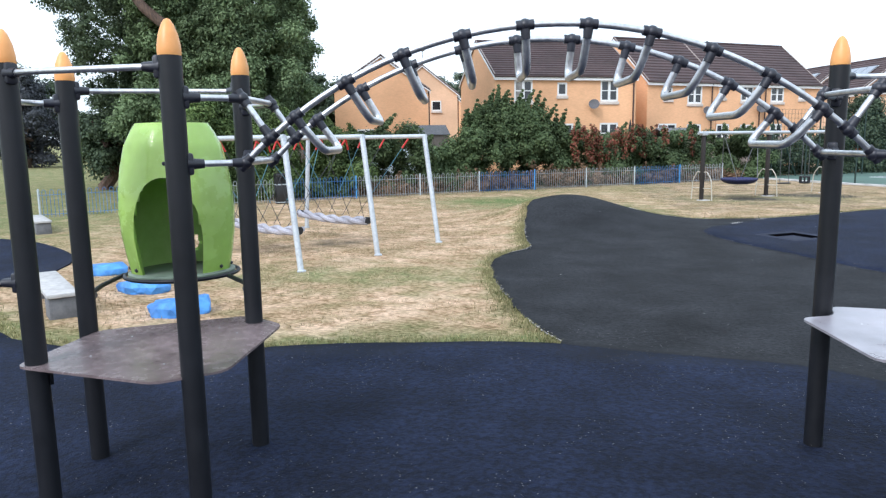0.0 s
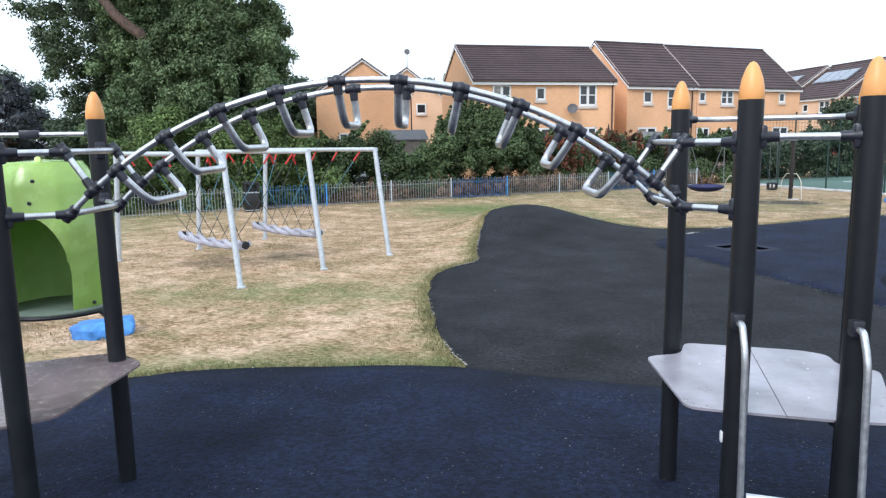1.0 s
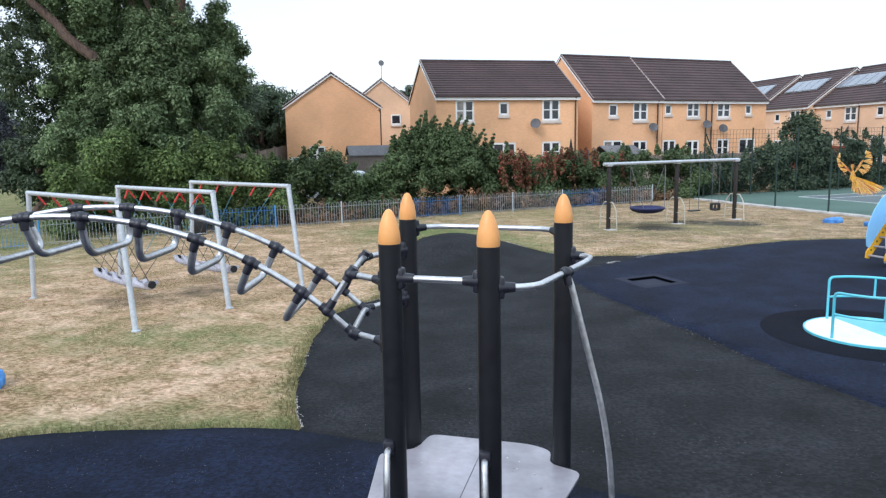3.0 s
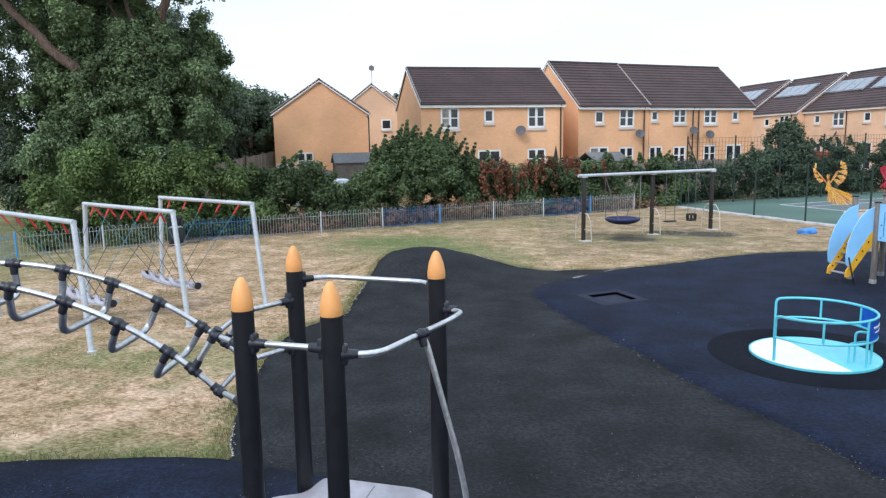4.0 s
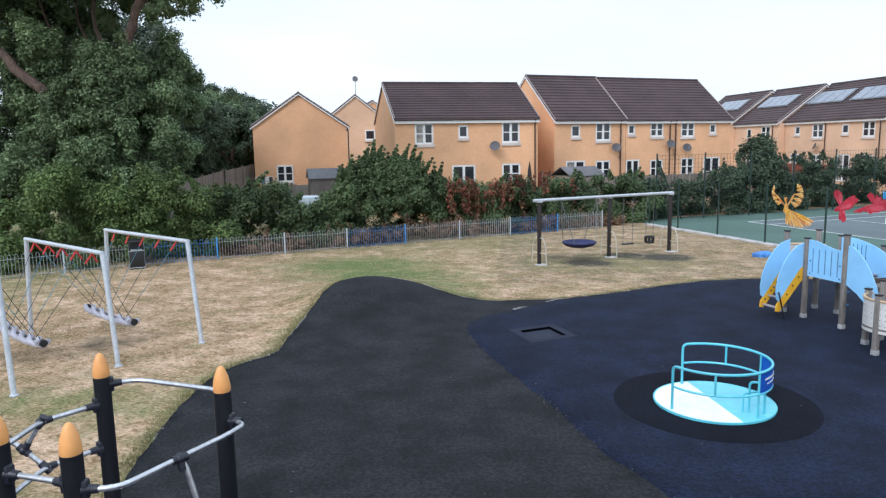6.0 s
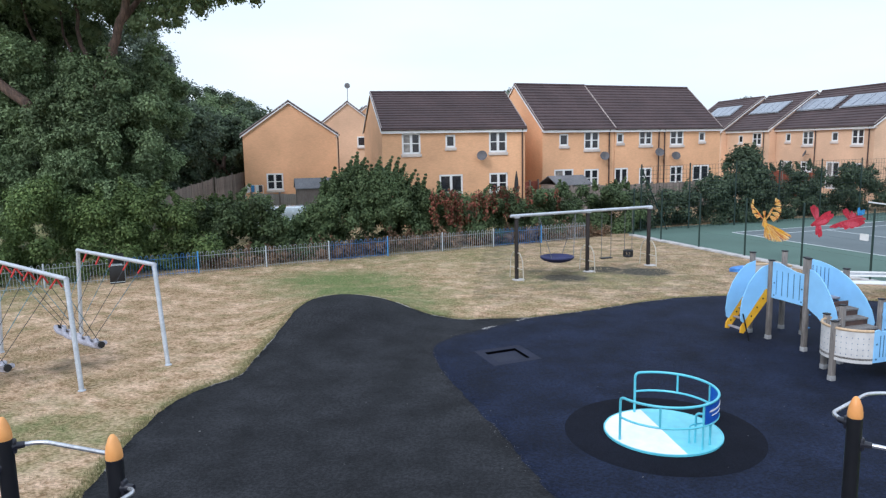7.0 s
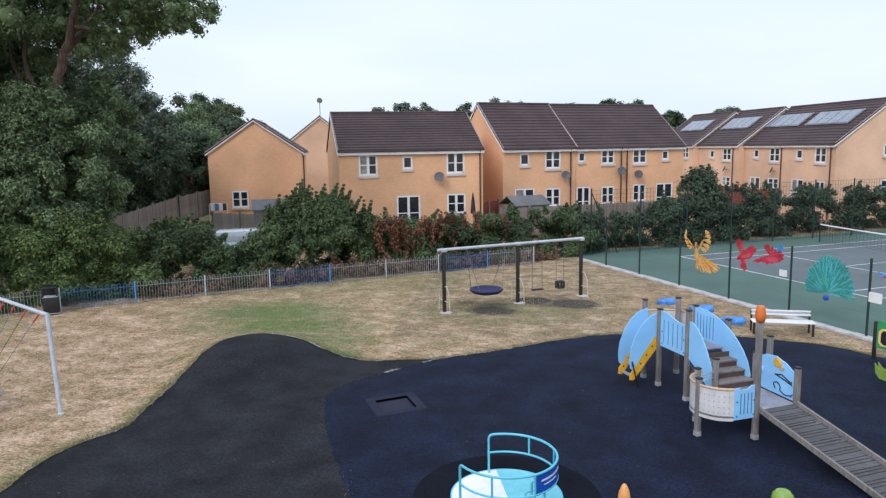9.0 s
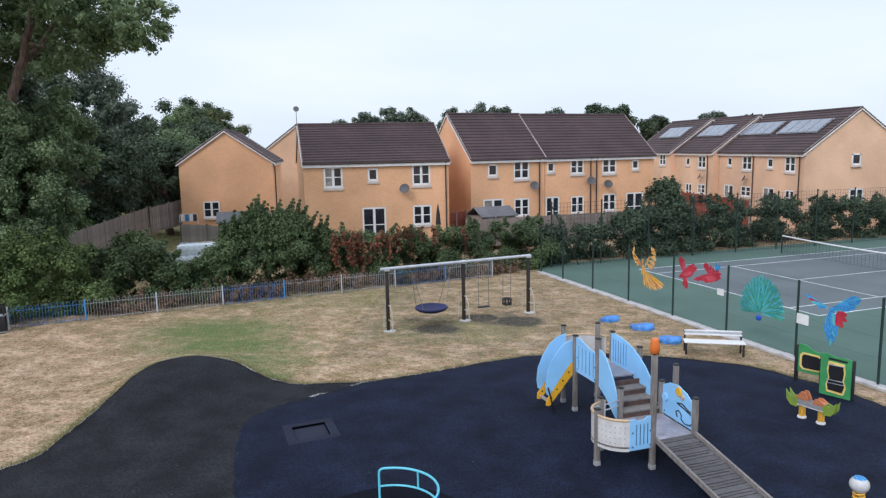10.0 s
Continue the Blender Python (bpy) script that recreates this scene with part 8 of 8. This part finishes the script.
# ---- gardens behind the hedge ----
def board_fence(a, b, h, material, label, z0=0.0, z1=None):
    a, b = Vector(a), Vector(b)
    f = thing("garden_fence", label, "fence")
    z1 = z0 if z1 is None else z1
    n = max(2, int((b - a).length / 0.16))
    th = math.degrees(math.atan2((b - a).y, (b - a).x))
    bm = bmesh.new()
    box(bm, (0, 0, 0), ((b - a).length / n - 0.012, 0.025, h))
    me = mesh_of(bm, "board", material, False)
    if n <= 140:
        for k in range(n):
            p = a.lerp(b, (k + 0.5) / n)
            part("board", me, None, f).matrix_basis = pose(p.x, p.y, z0 + (z1 - z0) * k / n + h / 2 + 0.02 * math.sin(k * 5.1), 0, 0, th)
    m = max(2, int((b - a).length / 1.9))
    for k in range(m + 1):
        p = a.lerp(b, k / m)
        part("post", box(bmesh.new(), (p.x, p.y, z0 + (z1 - z0) * k / m + h / 2 + 0.04), (0.1, 0.1, h + 0.12), th), M_FENCE_WOOD, f, smooth=False)
    return f


board_fence((-15.5, 35.5), (-16.6, 46.0), 1.8, M_FENCE_WOOD, "weathered grey board fence beside the trees", 0.4, 0.9)
board_fence((-16.5, 46.2), (-15.3, 49.2), 1.8, M_FENCE_WOOD, "weathered board fence behind the garden", 0.9, 1.3)
board_fence((-12.6, 42.6), (-8.4, 41.0), 1.6, M_FENCE_PALE, "pale grey panel fence between the gardens", 0.3)
board_fence((4.3, 43.4), (5.4, 45.2), 1.9, M_FENCE_RED, "red-brown board fence between two houses", 0.4)
board_fence((5.6, 42.6), (18.0, 48.4), 1.7, M_FENCE_WOOD, "weathered fence along the terrace gardens", 0.3)
board_fence((25.6, 52.5), (23.2, 62.5), 1.9, M_FENCE_RED, "brown fence before the terrace", 0.3)


def shed(x, y, turn, w, dpt, h, label):
    s = thing("shed", label, "shed", m=pose(x, y, 0.4, 0, 0, turn))
    part("wall", box(bmesh.new(), (0, 0, h / 2), (w, dpt, h)), M_FENCE_WOOD, s, smooth=False)
    bm = bmesh.new()
    for sg in (1, -1):
        vs = [bm.verts.new(k) for k in ((-w / 2 - 0.1, sg * (dpt / 2 + 0.12), h - 0.03), (w / 2 + 0.1, sg * (dpt / 2 + 0.12), h - 0.03), (w / 2 + 0.1, 0, h + 0.5), (-w / 2 - 0.1, 0, h + 0.5))]
        vs2 = [bm.verts.new(v.co + V(0, 0, 0.05)) for v in vs]
        bm.faces.new(vs), bm.faces.new(vs2)
        for j in range(4):
            bm.faces.new((vs[j], vs[(j + 1) % 4], vs2[(j + 1) % 4], vs2[j]))
    part("roof", bm, M_SHED_ROOF, s, smooth=False)
    return s


shed(-7.6, 39.6, 20, 2.2, 1.8, 2.0, "small grey garden shed with a felt roof")
shed(7.1, 44.6, 29, 2.4, 2.0, 1.7, "garden shed with a grey felt roof")
shed(-8.75, 45.6, 18, 1.7, 1.4, 1.45, "grey shed beside a brick house")
par = thing("parasol", "closed dark garden parasol", "parasol")
part("canopy", lathe(bmesh.new(), [(0.02, 3.1), (0.10, 2.6), (0.16, 1.9), (0.12, 1.85)], 10, (4.0, 41.2, 0)), M_BLACK, par)
part("pole", tube(bmesh.new(), [(4.0, 41.2, 0), (4.0, 41.2, 2.0)], 0.025, 6), M_GREY_WOOD, par)
car = thing("car", "pale parked car seen over the hedge", "car", m=pose(-8.0, 35.4, 0, 0, 0, 20))
bm = bmesh.new()
box(bm, (0, 0, 0.75), (4.1, 1.7, 0.75), 0, 0.16)
part("body", bm, M_CAR, car)
bm = bmesh.new()
box(bm, (-0.1, 0, 1.38), (2.3, 1.45, 0.6), 0, 0.2)
part("cabin", bm, M_CAR, car)
for x in (-1.25, 1.25):
    for y in (-0.78, 0.78):
        bm = bmesh.new()
        tube(bm, [(x, y - 0.1, 0.32), (x, y + 0.1, 0.32)], 0.32, 16)
        part("wheel", bm, M_BLACK, car)
dryer = thing("clothes_airer", "folding clothes airer hung with washing", "clothes airer", m=pose(-13.8, 46.3, 0.0, 0, 0, 17))
part("frame", tube(bmesh.new(), bend([(-0.6, 0, -0.05), (-0.6, 0, 2.2), (0.6, 0, 2.2), (0.6, 0, -0.05)], 0.1), 0.02, 6), M_WHITE, dryer)
for k, (x, m_) in enumerate(((-0.4, M_WHITE), (-0.1, M_FEATHER_BLUE), (0.2, M_WHITE), (0.42, M_HAZY_PURPLE))):
    part("cloth", sheet(bmesh.new(), [(-0.12, -0.5), (0.12, -0.46), (0.12, 0.0), (-0.12, 0.0)], V(x, -0.02 * k, 2.2), V(1, 0, 0), V(0, 0, 1), 0.02), m_, dryer, smooth=False)

# ---- small litter ----
rr = np.random.default_rng(11)


def flakes(n, low, high, size, label, speckled=False):
    """Pale flakes scattered over the rubber between two corners of the plan, in patches where speckled."""
    q = rr.uniform(low, high, (n * 5, 2))
    q = q[inside(q[:, 0], q[:, 1], DARK_ZONE) | inside(q[:, 0], q[:, 1], BLUE_ZONE)]
    if speckled:
        q = q[np.array([noise.noise(V(x * 0.9, y * 0.9, 6.0)) + 0.7 * noise.noise(V(x * 3, y * 3, 6.0)) > 0.0 for x, y in q])]
    q = q[:n]
    pts = np.column_stack([q, hill(q[:, 0], q[:, 1]) + 0.026])
    v, f = leaves(rr, pts, size, 0.6)
    z = np.repeat(pts[:, 2], 4)
    v[:, 2] = z + (v[:, 2] - z) * 0.25
    return whole("litter", arrays_mesh("litter", v, f, M_BITS), None, label, "litter", kind="stuff")


flakes(4600, (-6.5, 2.6), (4.5, 7.5), 0.0085, "pale chips and dry leaves on the rubber", True)
flakes(90, (-3, 6), (10, 19), 0.026, "pale dry leaves blown across the rubber")


# ---- ragged grass and chips along the rubber's edge ----
def edge_strip(lines, n, spread, size, material, name, label, category, tall=1.0, outside=True, run=True, patchy=None):
    ends = [(np.array(ln)[:-1], np.array(ln)[1:]) if run else (np.array(ln), np.array(ln)) for ln in lines]
    a, b = np.vstack([k[0] for k in ends]), np.vstack([k[1] for k in ends])
    pick = rr.integers(0, len(a), n * 6)
    q = a[pick] + (b - a)[pick] * rr.random((n * 6, 1))
    if patchy:
        q = q[np.array([noise.noise(V(x * 1.3, y * 1.3, 4.0)) + 0.5 * noise.noise(V(x * 5, y * 5, 4.0)) > patchy for x, y in q])]
    q = q + rr.normal(size=q.shape) * spread
    on = inside(q[:, 0], q[:, 1], DARK_ZONE) | inside(q[:, 0], q[:, 1], BLUE_ZONE)
    q = q[on != outside][:n]
    n = len(q)
    pts = np.column_stack([q, hill(q[:, 0], q[:, 1]) + 0.012])
    if tall <= 0:
        v, f = leaves(rr, pts, size, 0.6)
        z = np.repeat(pts[:, 2], 4)
        v[:, 2] = z + np.abs(v[:, 2] - z) * 0.5
    else:
        a = rr.uniform(0, 6.28, n)
        h = size * rr.uniform(0.5, 1.4, n) * tall
        lean = rr.normal(size=(n, 2)) * size * 0.8
        w = 0.006
        dx, dy = np.cos(a) * w, np.sin(a) * w
        v = np.stack([np.column_stack([pts[:, 0] - dx, pts[:, 1] - dy, pts[:, 2] - 0.02]), np.column_stack([pts[:, 0] + dx, pts[:, 1] + dy, pts[:, 2] - 0.02]),
                      np.column_stack([pts[:, 0] + lean[:, 0] + dx * 0.3, pts[:, 1] + lean[:, 1] + dy * 0.3, pts[:, 2] + h]), np.column_stack([pts[:, 0] + lean[:, 0] - dx * 0.3, pts[:, 1] + lean[:, 1] - dy * 0.3, pts[:, 2] + h])], 1).reshape(-1, 3)
        f = np.arange(4 * n).reshape(n, 4)
    return whole(name, arrays_mesh(name, v, f, material), None, label, category, kind="stuff")


NORTH_EDGE = [q for q in EASTG_S if q[1] > 14]
edge_strip([WEST_S, NORTH_EDGE, GRASS_S], 16000, 0.12, 0.026, M_BLADE_GREEN, "grass_tufts", "ragged dry grass along the rubber edge", "grass")
edge_strip([WEST_S], 2600, 0.012, 0.018, M_CHIP, "edge_chips", "pale broken edging stones beside the rubber", "stones", 0, False, patchy=-0.12)
edge_strip([WEST_S, GRASS_S[:20]], 260, 0.03, 0.028, M_CHIP, "edge_chips", "pale broken edging stones beside the rubber", "stones", 0, False, patchy=0.18)
edge_strip([[q for q in WEST_S if q[1] > 17.2]], 420, 0.02, 0.034, M_CHIP, "edge_chips", "pale crumbs of edging round the mound", "stones", 0, False, patchy=-0.1)
edge_strip([NORTH_EDGE[-40:], EAST_S[:14]], 700, 0.03, 0.032, M_CHIP, "edge_chips", "pale broken edging stones beside the rubber", "stones", 0, False, patchy=0.05)
edge_strip([EAST_S], 800, 0.05, 0.018, M_BITS, "seam_debris", "pale grit caught along the seam of the rubber", "grit", 0, False, patchy=0.0)
field = rr.uniform((-9.5, 7), (14, 31), (60000, 2))
lumps = np.array([noise.noise(V(x * 0.8, y * 0.8, 2.0)) + 0.6 * noise.noise(V(x * 2.6, y * 2.6, 5.0)) for x, y in field])
field = field[(lumps > 0.05) & ((field[:, 0] - 9.75) * 25.1 + (field[:, 1] - 35.6) * 11.75 < -8)]
edge_strip([field], 30000, 0.05, 0.016, M_BLADE, "grass_tufts", "thin dry grass tufts over the lawn", "grass", run=False)
